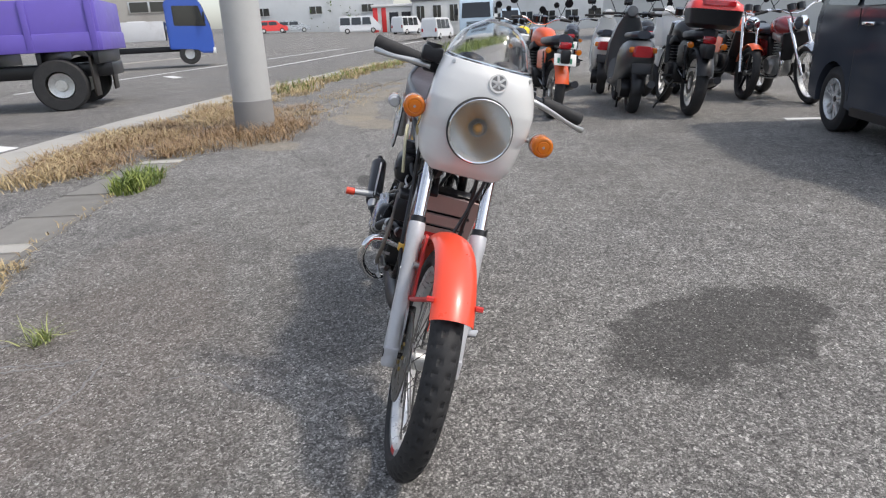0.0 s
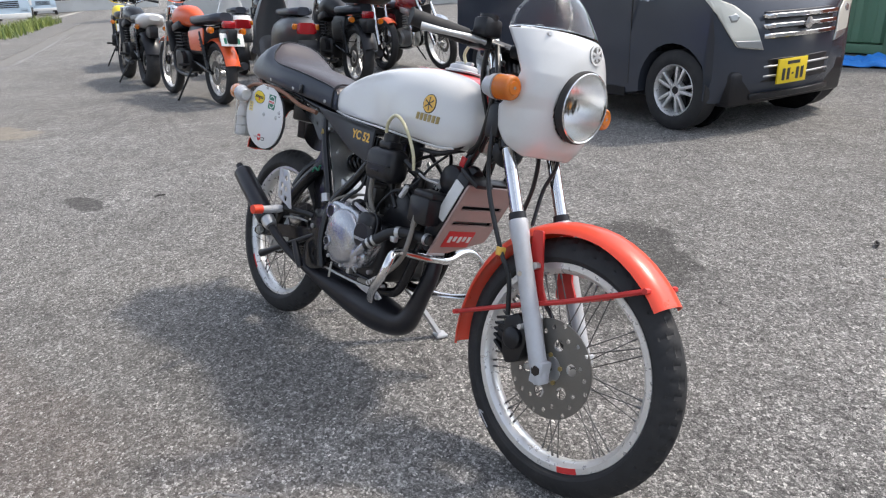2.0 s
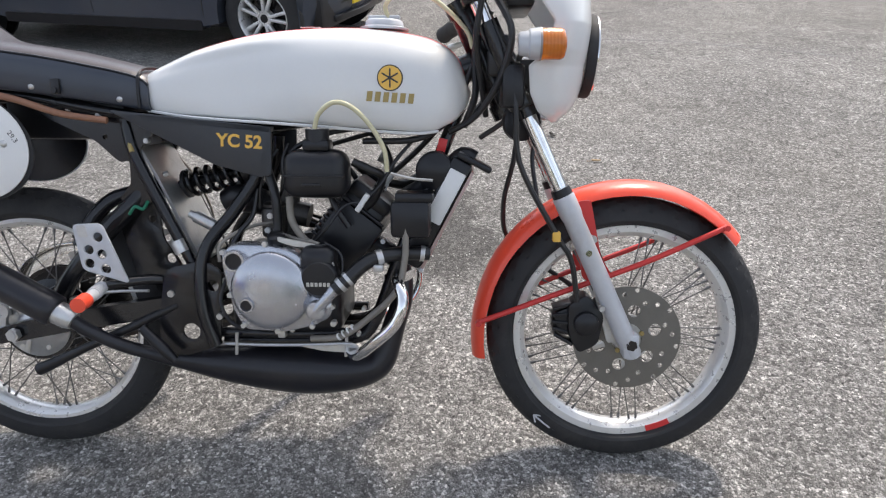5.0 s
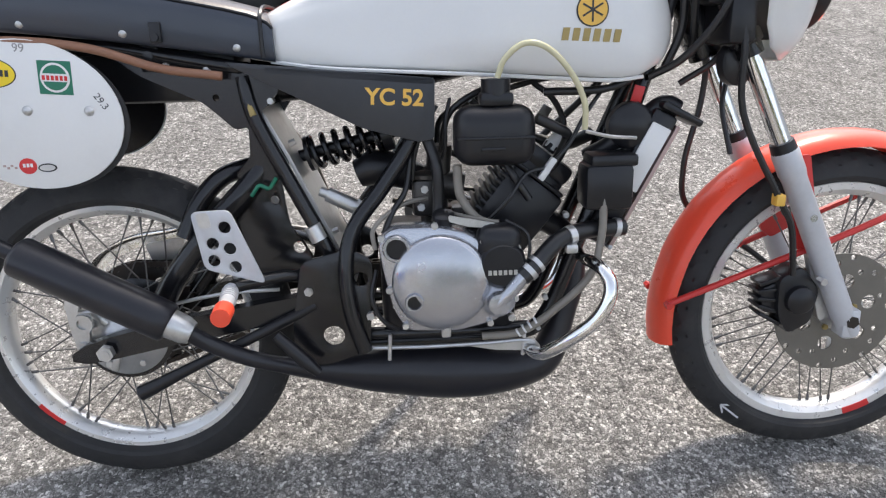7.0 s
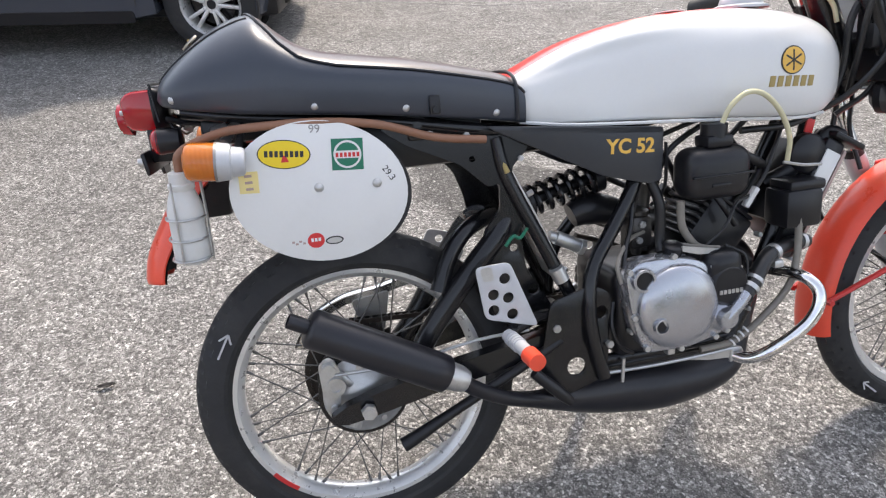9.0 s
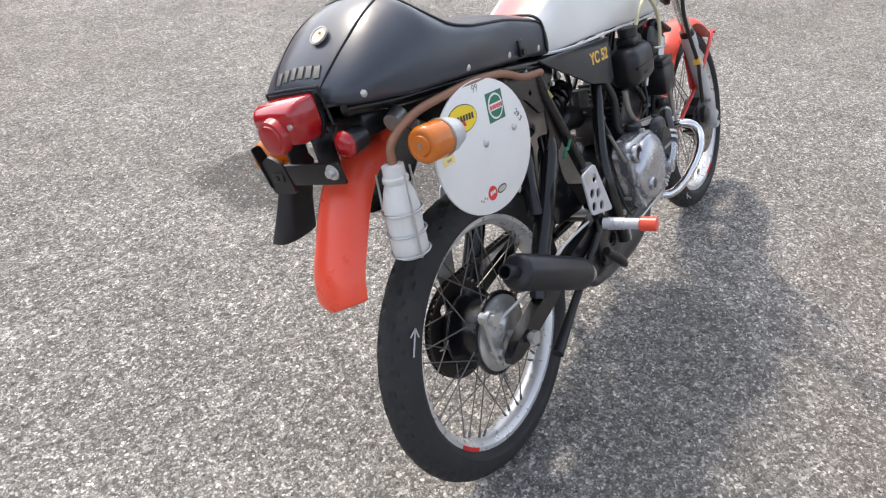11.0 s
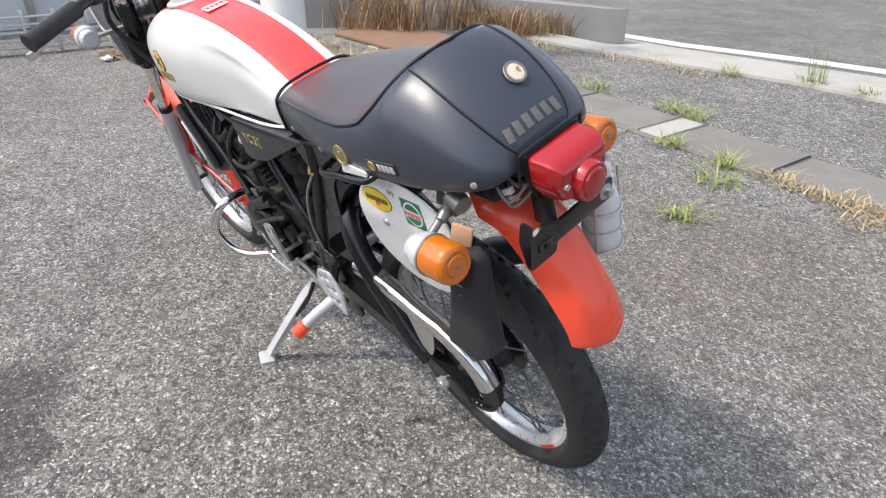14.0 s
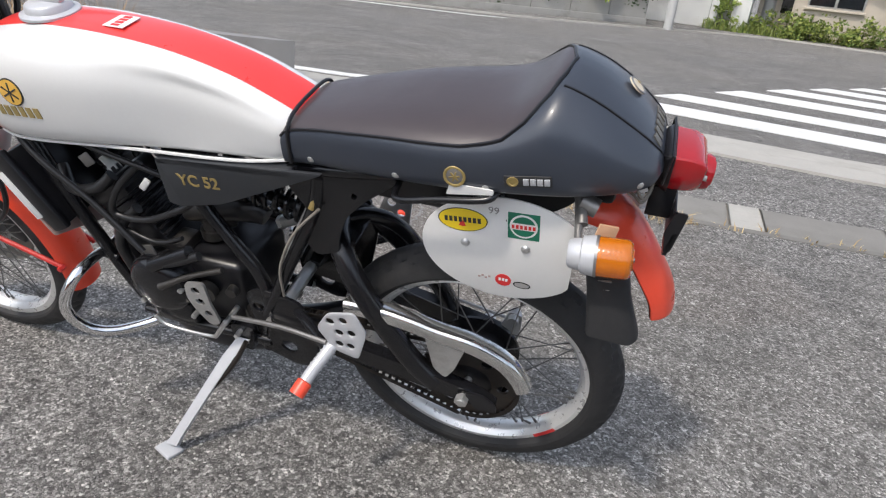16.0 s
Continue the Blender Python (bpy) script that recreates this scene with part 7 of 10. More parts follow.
br = part("plate_bracket", merge(turned(box(-0.003, 0.003, -0.073, 0.079, -0.016, 0.016, 0.0025), Matrix.Translation((-0.248, 0.004, 0.706)) @ pose(0, 0, 0, 0, -8, 0)), box(-0.246, -0.212, 0.026, 0.031, 0.704, 0.752, 0.002), box(-0.246, -0.212, -0.031, -0.026, 0.704, 0.752, 0.002), sheet(rounded([(-0.262, 0.752), (-0.252, 0.688), (-0.244, 0.686), (-0.238, 0.720), (-0.246, 0.752)], 0.005), 0.080, 0.083)), M["matt_black"], bike, "black licence plate bracket with no plate")
part("bracket_bolt", lathe([(0, 0.0115), (0.003, 0.0105), (0.003, 0.006), (0.010, 0.0055), (0.010, 0.001)], (-0.250, -0.054, 0.709), (-1, 0, 0), 14), M["alloy"], br)
part("bracket_wing", turned(sheet(rounded([(0.036, -0.026), (0.083, -0.026), (0.083, 0.022), (0.060, 0.034), (0.036, 0.018)], 0.007), -0.0025, 0.0025), Matrix.Translation((-0.2495, 0.0, 0.704)) @ pose(0, 0, 0, 0, 0, 90) @ pose(0, 0, 0, -8, 0, 0)), M["matt_black"], br)
part("bracket_slot", box(-0.2545, -0.2515, 0.046, 0.068, 0.698, 0.711, 0.001), M["ink"], br)
part("slot_bolt", cyl((-0.2530, 0.057, 0.7045), (-0.2570, 0.057, 0.7045), 0.0045, seg=6), M["rust"], br)
for s in (-1, 1):
    part("indicator_bracket", merge(tube([(-0.10, 0.055 * s, 0.760), (-0.124, 0.072 * s, 0.744), (-0.135, 0.110 * s, 0.726)], 0.0075, 10, 3), cyl((-0.128, 0.080 * s, 0.742), (-0.150, 0.083 * s, 0.736), 0.0130, seg=20)), M["spoke"], bike, "dull silver indicator bracket")
BOT, BAX = Vector((-0.203, -0.098, 0.568)), Vector((0.03, -0.085, 1)).normalized()
bott = part("oil_bottle", lathe([(0.0, 0.001), (0.0, 0.022), (0.004, 0.0252), (0.030, 0.0250), (0.034, 0.0242), (0.060, 0.0242), (0.064, 0.0250), (0.076, 0.0248), (0.092, 0.0205), (0.104, 0.0160), (0.106, 0.0178), (0.112, 0.0178), (0.114, 0.0152), (0.128, 0.0148), (0.130, 0.001)], BOT, BAX, 32), M["bottle"], bike, "white plastic bottle in a wire cage")
for h in (0.006, 0.036, 0.066):
    part("cage_ring", tube([BOT + BAX * h + Vector((0.0272 * math.cos(t), 0.0272 * math.sin(t), 0.0023 * math.sin(t))) for t in (2 * math.pi * k / 20 for k in range(21))], 0.0017, 6, 1), M["alloy"], bott, "steel wire ring")
for a in (-12, 22, 110, 250):
    d = Vector((0.0278 * math.cos(radians(a)), 0.0278 * math.sin(radians(a)), 0))
    part("cage_rod", tube([BOT + d, BOT + d + BAX * 0.07, BOT + d * 0.95 + BAX * 0.118], 0.0017, 6, 1), M["alloy"], bott)
part("overflow_tube", tube([(-0.199, -0.109, 0.694), (-0.192, -0.111, 0.722), (-0.140, -0.114, 0.742), (-0.08, -0.119, 0.746), (0.0, -0.1215, 0.744), (0.08, -0.117, 0.732), (0.16, -0.104, 0.705), (0.24, -0.092, 0.692)], 0.0062, 10, 6), M["brown_hose"], bike, "brown rubber hose from the bottle along the seat")
rings = []
for z, x, hx, hy, push in ((0.702, -0.172, 0.022, 0.009, -0.010), (0.692, -0.175, 0.028, 0.015, -0.008), (0.668, -0.180, 0.029, 0.0180, 0.001), (0.642, -0.187, 0.029, 0.0190, 0.010), (0.618, -0.193, 0.031, 0.0215, 0.018), (0.598, -0.198, 0.034, 0.0245, 0.025), (0.588, -0.200, 0.0355, 0.0255, 0.028), (0.5855, -0.200, 0.033, 0.0225, 0.028), (0.5845, -0.200, 0.022, 0.0140, 0.028)):
    rings.append([(x + hx * math.copysign(abs(math.cos(t)) ** 0.5, math.cos(t)) * (1 + 0.04 * math.sin(3 * t + 40 * z)), 0.118 + push + hy * math.copysign(abs(math.sin(t)) ** 0.65, math.sin(t)) * (1 + 0.05 * math.sin(5 * t + 60 * z)), z) for t in (2 * math.pi * k / 32 for k in range(32))])
bag = part("tool_pouch", loft(rings), M["pouch"], bike, "black cloth tool pouch hanging from the indicator", 50)
for z, dx in ((0.664, 0.0), (0.652, 0.004), (0.628, 0.0)):
    part("print_bar", turned(box(-0.009 + dx, 0.009, 0.0, 0.0015, -0.0014, 0.0014, 0), Matrix.Translation((-0.183 + (0.645 - z) * -0.28, 0.1395 + (0.658 - z) * 0.33, z)) @ pose(0, 0, 0, -9, 8, 0)), M["spoke"], bag)
part("strap", turned(box(-0.014, 0.014, -0.0025, 0.0025, -0.030, 0.018, 0.002), Matrix.Translation((-0.166, 0.108, 0.712)) @ pose(0, 0, 0, 8, -14, 20)), M["tan_tape"], bag, "tan tape that holds the pouch")


# ---- dark kei car ----
from mathutils.bvhtree import BVHTree
CAR = pose(-3.395, 2.840, 0, 0, 0, 1.0)
car = thing("kei_wagon", CAR, "dark navy-black tall small wagon with silver wheels, parked", "car")
CW, RAD = 1.475, 0.266
HALF = 0.7375


def car_side():
    """Side outline from the rear bumper over the roof to the nose, with both wheel arches."""
    out = [(-0.46, 0.24), (-0.50, 0.30), (-0.50, 0.62), (-0.48, 0.92), (-0.42, 1.30), (-0.34, 1.55), (-0.22, 1.63), (0.3, 1.66), (1.0, 1.655), (1.45, 1.60), (1.62, 1.52), (2.15, 1.06), (2.30, 0.99), (2.64, 0.90), (2.76, 0.80), (2.815, 0.60), (2.82, 0.34), (2.79, 0.24), (2.74, 0.20)]
    front = [(2.40 + 0.300 * math.cos(radians(a)), 0.275 + 0.300 * math.sin(radians(a))) for a in range(-8, 189, 14)]
    rear = [(0.300 * math.cos(radians(a)), 0.275 + 0.300 * math.sin(radians(a))) for a in range(-8, 189, 14)]
    return out + front + [(1.95, 0.18), (0.45, 0.18)] + rear


def narrowed(bm):
    for v in bm.verts:
        if v.co.z > 0.95:
            v.co.y = (v.co.y - HALF) * (1 - 0.17 * (v.co.z - 0.95) / 0.7) + HALF
        if v.co.x > 2.60:
            v.co.y = (v.co.y - HALF) * (1 - 0.14 * min(1.0, (v.co.x - 2.60) / 0.22) ** 2) + HALF
        if v.co.x > 2.66:
            v.co.x -= 0.16 * min(1.0, (v.co.x - 2.66) / 0.13) * (abs(v.co.y - HALF) / HALF) ** 2
    return bm


def car_body():
    line = car_side()
    cx, cz = 1.2, 0.75
    rings = []
    for y, s in ((0.0, 0.955), (0.012, 0.975), (0.035, 0.99), (0.075, 1.0), (0.35, 1.0), (HALF, 1.0), (CW - 0.35, 1.0), (CW - 0.075, 1.0), (CW - 0.035, 0.99), (CW - 0.012, 0.975), (CW, 0.955)):
        ring = []
        for x, z in line:
            arch = min(math.hypot(x - 2.4, z - 0.275), math.hypot(x, z - 0.275)) < 0.310
            f = 1.0 if arch else s
            ring.append((cx + (x - cx) * (1 - (1 - f) * 0.35), y, cz + (z - cz) * f))
        rings.append(ring)
    return narrowed(loft(rings))


body_mesh = car_body()
BODY_TREE = BVHTree.FromBMesh(body_mesh)
part("body", body_mesh, M["teal"], car, "", 38)


def side_patch(outline, y0, y1):
    bm = sheet(outline, y0, y1)
    return narrowed(bm)


for side, y0 in ((0, -0.004), (1, CW - 0.006)):
    y1 = y0 + 0.01
    for pts in ([(-0.30, 1.02), (-0.22, 1.45), (0.28, 1.50), (0.28, 1.0)], [(0.36, 1.0), (0.36, 1.50), (1.10, 1.50), (1.12, 1.0)], [(1.20, 1.0), (1.18, 1.50), (1.44, 1.48), (1.92, 1.05), (1.90, 1.0)]):
        part("side_window", side_patch(rounded(pts, 0.04), y0, y1), M["dark_glass"], car, "tinted side window")
    for x in (0.34, 1.16, 2.0):
        part("door_gap", side_patch([(x - 0.003, 0.28), (x + 0.003, 0.28), (x + 0.003, 0.98), (x - 0.003, 0.98)], y0 + 0.001, y1 - 0.002), M["ink"], car)
    part("sill", side_patch(rounded([(0.42, 0.185), (1.98, 0.185), (1.98, 0.25), (0.42, 0.25)], 0.02), y0 - 0.003, y1), M["matt_black"], car)
    for x in (0.44, 1.30):
        yy = y0 - 0.02 if side == 0 else y1 + 0.004
        part("door_handle", turned(box(x, x + 0.19, yy, yy + 0.024, 0.855, 0.885, 0.008), Matrix()), M["chrome"] if side == 0 else M["chrome"], car, "chrome door handle")
    yy = -0.006 if side == 0 else CW - 0.006
    part("side_repeater", box(2.085, 2.155, yy, yy + 0.012, 0.83, 0.865, 0.005), M["glass"], car, "clear side repeater")
    yy = -0.13 if side == 0 else CW + 0.02
    part("door_mirror", box(1.80, 1.93, yy, yy + 0.12, 1.02, 1.15, 0.03), M["teal"], car)
part("windscreen", merge(loft([[(1.655, 0.10, 1.505), (1.655, CW - 0.10, 1.505), (1.64, CW - 0.10, 1.50), (1.64, 0.10, 1.50)], [(2.145, 0.06, 1.085), (2.145, CW - 0.06, 1.085), (2.13, CW - 0.06, 1.08), (2.13, 0.06, 1.08)]])), M["dark_glass"], car, "dark windscreen")
part("rear_window", loft([[(-0.487, 0.16, 1.05), (-0.487, CW - 0.16, 1.05), (-0.46, CW - 0.16, 1.05), (-0.46, 0.16, 1.05)], [(-0.40, 0.2, 1.48), (-0.40, CW - 0.2, 1.48), (-0.37, CW - 0.2, 1.48), (-0.37, 0.2, 1.48)]]), M["dark_glass"], car)
FRONT = 2.805


def on_nose(y, x=FRONT):
    return x - 0.16 * (abs(y - HALF) / HALF) ** 2


def nose_bar(name, y0, y1, z0, z1, mat, out=0.012, label="", lean=0.0):
    ys = [y0 + (y1 - y0) * k / 10 for k in range(11)]
    rings = [[(on_nose(y) + out, y, z0), (on_nose(y) + out - lean, y, z1), (on_nose(y) - 0.05 - lean, y, z1), (on_nose(y) - 0.05, y, z0)] for y in ys]
    bm = loft(rings)
    bmesh.ops.bevel(bm, geom=bm.edges[:], offset=0.004, segments=1, affect='EDGES')
    return part(name, bm, mat, car, label)


nose_bar("grille", 0.40, CW - 0.40, 0.580, 0.748, M["matt_black"], 0.006, lean=0.02)
for z in (0.588, 0.648, 0.708):
    nose_bar("grille_bar", 0.39, CW - 0.39, z, z + 0.028, M["chrome"], 0.022, "chrome grille bar")
nose_bar("lower_grille", 0.40, CW - 0.40, 0.315, 0.46, M["matt_black"], 0.010)
for z in (0.345, 0.405):
    nose_bar("lower_bar", 0.41, CW - 0.41, z, z + 0.014, M["alloy"], 0.016)
nose_bar("lower_lip", 0.34, CW - 0.34, 0.205, 0.245, M["matt_black"], 0.006)
part("emblem", lathe([(0, 0.001), (0, 0.038), (0.012, 0.036), (0.014, 0.001)], (FRONT + 0.016, HALF, 0.664), (1, 0, 0), 20), M["chrome"], car, "plain chrome emblem")
pl = part("number_plate", box(FRONT + 0.012, FRONT + 0.024, 0.50, 0.785, 0.297, 0.453, 0.002), M["yellow"], car, "yellow number plate with black bars")
for y, w, z, h in ((0.555, 0.026, 0.318, 0.075), (0.602, 0.026, 0.318, 0.075), (0.645, 0.016, 0.350, 0.012), (0.690, 0.026, 0.318, 0.075), (0.737, 0.026, 0.318, 0.075), (0.645, 0.12, 0.417, 0.020)):
    part("plate_bar", box(FRONT + 0.022, FRONT + 0.026, y - w / 2, y + w / 2, z, z + h, 0), M["ink"], pl)
M["headlight"] = surface("yellowed_clear_plastic", (0.66, 0.65, 0.57), 0.14, var=0.14, scale=7, coat=0.8)
M["headlight_grey"] = surface("headlight_reflector", (0.40, 0.41, 0.40), 0.2, 0.5, var=0.2, scale=12, coat=0.8)


def body_skin(pts, lift, side, cuts=4):
    """A patch laid on the front corner of the body."""
    n = Vector((0.72, -0.68, 0.12)).normalized()
    bm = bmesh.new()
    line = []
    for (y, z) in pts:
        line.append(bm.verts.new((2.66 + (0.68 * (y - 0.12) - 0.12 * (z - 0.72)) / 0.72, y, z)))
    bm.faces.new(line)
    bmesh.ops.triangulate(bm, faces=bm.faces[:])
    for _ in range(cuts):
        bmesh.ops.subdivide_edges(bm, edges=bm.edges[:], cuts=1, use_grid_fill=True)
    for v in bm.verts:
        hit = BODY_TREE.ray_cast(v.co + n * 0.6, -n)
        v.co = (hit[0] if hit[0] else v.co) + n * lift
        if side:
            v.co.y = CW - v.co.y
    bmesh.ops.recalc_face_normals(bm, faces=bm.faces[:])
    out = sum((f.normal.x for f in bm.faces))
    if out < 0:
        bmesh.ops.reverse_faces(bm, faces=bm.faces[:])
    return bm


LIGHT_LINE = [(0.035, 0.851), (0.088, 0.842), (0.179, 0.797), (0.250, 0.726), (0.278, 0.665), (0.308, 0.535), (0.248, 0.540), (0.188, 0.549), (0.152, 0.619), (0.101, 0.740)]
for s in (0, 1):
    lamp_part = thicken(part("headlight", body_skin(LIGHT_LINE, 0.010, s), M["headlight"], car, "yellowed clear headlight", 60), 0.008)
    thicken(part("indicator_lens", body_skin([(0.296, 0.590), (0.308, 0.537), (0.250, 0.542), (0.190, 0.551), (0.172, 0.586)], 0.013, s, 3), M["headlight_grey"], lamp_part, "clear ribbed indicator", 60), 0.003)
    thicken(part("bulb_bowl", body_skin([(0.150, 0.735), (0.185, 0.752), (0.200, 0.730), (0.185, 0.700), (0.160, 0.698)], 0.013, s, 2), M["headlight_grey"], lamp_part, "", 60), 0.003)
for x, y in ((0.0, 0.0), (2.4, 0.0), (0.0, CW), (2.4, CW)):
    s = -1 if y == 0 else 1
    yc = y + (0.10 if y == 0 else -0.10)
    out = -1 if y == 0 else 1
    hub = part("wheel", lathe([(0.0, 0.03), (0.0, 0.05), (0.045 * 1, 0.05), (0.05, 0.045), (0.05, 0.001)], (x, yc, RAD), (0, out, 0), 24), M["rim"], car, "silver alloy wheel")
    part("tyre", lathe([(-0.08, 0.18), (-0.082, 0.230), (-0.06, 0.262), (0.06, 0.265), (0.080, 0.236), (0.082, 0.19), (0.072, 0.172), (-0.07, 0.172)], (x, yc, RAD), (0, out, 0), 48, closed=True), M["rubber"], hub)
    part("rim", lathe([(0.070, 0.173), (0.075, 0.168), (0.055, 0.154), (-0.05, 0.15), (-0.06, 0.173)], (x, yc, RAD), (0, out, 0), 40, closed=True), M["rim"], hub)
    part("brake_drum", lathe([(-0.05, 0.001), (-0.05, 0.12), (-0.01, 0.12), (-0.008, 0.001)], (x, yc, RAD), (0, out, 0), 24), M["black"], hub)
    part("wheel_well", lathe([(-0.14, 0.001), (-0.14, 0.30), (-0.12, 0.30), (-0.12, 0.001)], (x, yc, RAD + 0.02), (0, out, 0), 24), M["black"], hub)
    part("hub_cap", lathe([(0.050, 0.026), (0.053, 0.024), (0.054, 0.001)], (x, yc, RAD), (0, out, 0), 20), M["matt_black"], hub, "dark centre cap")
    for k in range(5):
        for d in (-11.5, 11.5):
            sp = turned(merge(box(-0.0105, 0.0105, 0.030, 0.058, 0.036, 0.162, 0.005)), pose(0, 0, 0, 0, 72 * k + 14 + d, 0))
            if out < 0:
                sp = turned(sp, Matrix.Diagonal((1, -1, 1, 1)))
            part("rim_spoke", turned(sp, Matrix.Translation((x, yc, RAD))), M["rim"], hub)
part("underbody", box(-0.38, 2.75, 0.16, CW - 0.16, 0.17, 0.40, 0.03), M["matt_black"], car)
for y in (0.14, CW - 0.14):
    part("tail_lamp", box(-0.51, -0.45, y - 0.07, y + 0.07, 0.66, 1.0, 0.02), M["red_lens"], car, "red tail lamp")


# ---- parked two-wheelers along the lot ----
def simple_wheel(parent, x, z, r, half, mat_rim, spokes=0, disc=True):
    hub = part("wheel", lathe([(-0.035, 0.001), (-0.035, 0.032), (0.035, 0.032), (0.035, 0.001)], (x, 0, z), (0, 1, 0), 16), M["alloy"], parent)
    part("tyre", lathe([(-half, r - half * 0.9), (-half * 0.85, r - half * 0.35), (-half * 0.4, r - 0.004), (0, r), (half * 0.4, r - 0.004), (half * 0.85, r - half * 0.35), (half, r - half * 0.9), (half * 0.6, r - half * 1.5), (-half * 0.6, r - half * 1.5)], (x, 0, z), (0, 1, 0), 40, closed=True), M["rubber"], hub)
    ri = r - half * 1.45
    part("rim", lathe([(-half * 0.55, ri + 0.006), (-half * 0.55, ri - 0.014), (half * 0.55, ri - 0.014), (half * 0.55, ri + 0.006)], (x, 0, z), (0, 1, 0), 36, closed=True), mat_rim, hub)
    first = None
    n = spokes or 5
    for k in range(n):
        if first is None:
            bm = cyl((0, 0.02, 0.02), (0, 0.004, ri - 0.01), 0.0022, seg=5) if spokes else box(-0.014, 0.014, -0.014, 0.014, 0.02, ri - 0.008, 0.004)
            first = part("spoke", bm, M["spoke"] if spokes else mat_rim, hub)
            ob = first
        else:
            ob = new("spoke", first.data)
            ob.parent = hub
        ob.matrix_basis = Matrix.Translation((x, 0, z)) @ pose(0, 0, 0, 0, 360 * k / n, 180 * (k % 2) if spokes else 0)
    if disc:
        part("brake_disc", lathe([(0.045, 0.07), (0.045, 0.115), (0.049, 0.115), (0.049, 0.07)], (x, 0, z), (0, 1, 0), 28, closed=True), M["steel"], hub)
    return hub


def fender(parent, x, z, r, a0, a1, half, mat, name="mudguard"):
    rings = []
    for k in range(13):
        a = radians(a0 + (a1 - a0) * k / 12)
        n = Vector((math.sin(a), 0, math.cos(a)))
        p = Vector((x, 0, z)) + n * r
        rings.append([p + Vector((0, half * math.sin(radians(b)), 0)) + n * (half * 0.5 * (math.cos(radians(b)) - 1)) for b in (-80, -45, 0, 45, 80)] + [p + Vector((0, half * 0.94 * math.sin(radians(b)), 0)) + n * (half * 0.5 * (math.cos(radians(b)) - 1) - 0.004) for b in (80, 45, 0, -45, -80)])
    return part(name, loft(rings), mat, parent)


def tank_shape(parent, x0, x1, z0, z1, half, mat, name="fuel_tank"):
    rings = []
    for k in range(13):
        t = k / 12
        f = math.sin(math.pi * (0.08 + 0.84 * t)) ** 0.45
        w = half * f * (0.7 + 0.3 * t)
        zt = z0 + (z1 - z0) * f
        rings.append([(x0 + (x1 - x0) * t, w * math.copysign(abs(math.cos(a)) ** 0.75, math.cos(a)), (zt + z0) / 2 + (zt - z0) / 2 * math.copysign(abs(math.sin(a)) ** 0.8, math.sin(a))) for a in (2 * math.pi * j / 18 for j in range(18))])
    return part(name, loft(rings), mat, parent)


def seat_shape(parent, x0, x1, z, thick, half, mat, rise=0.03):
    rings = []
    for k in range(11):
        t = k / 10
        w = half * (0.75 + 0.25 * math.sin(math.pi * t)) * (0.6 if k in (0, 10) else 1)
        zz = z + rise * (1 - t) ** 2
        rings.append([(x0 + (x1 - x0) * t, w * math.copysign(abs(math.cos(a)) ** 0.6, math.cos(a)), zz + thick / 2 * math.copysign(abs(math.sin(a)) ** 0.7, math.sin(a))) for a in (2 * math.pi * j / 14 for j in range(14))])
    return part("seat", loft(rings), mat, parent)


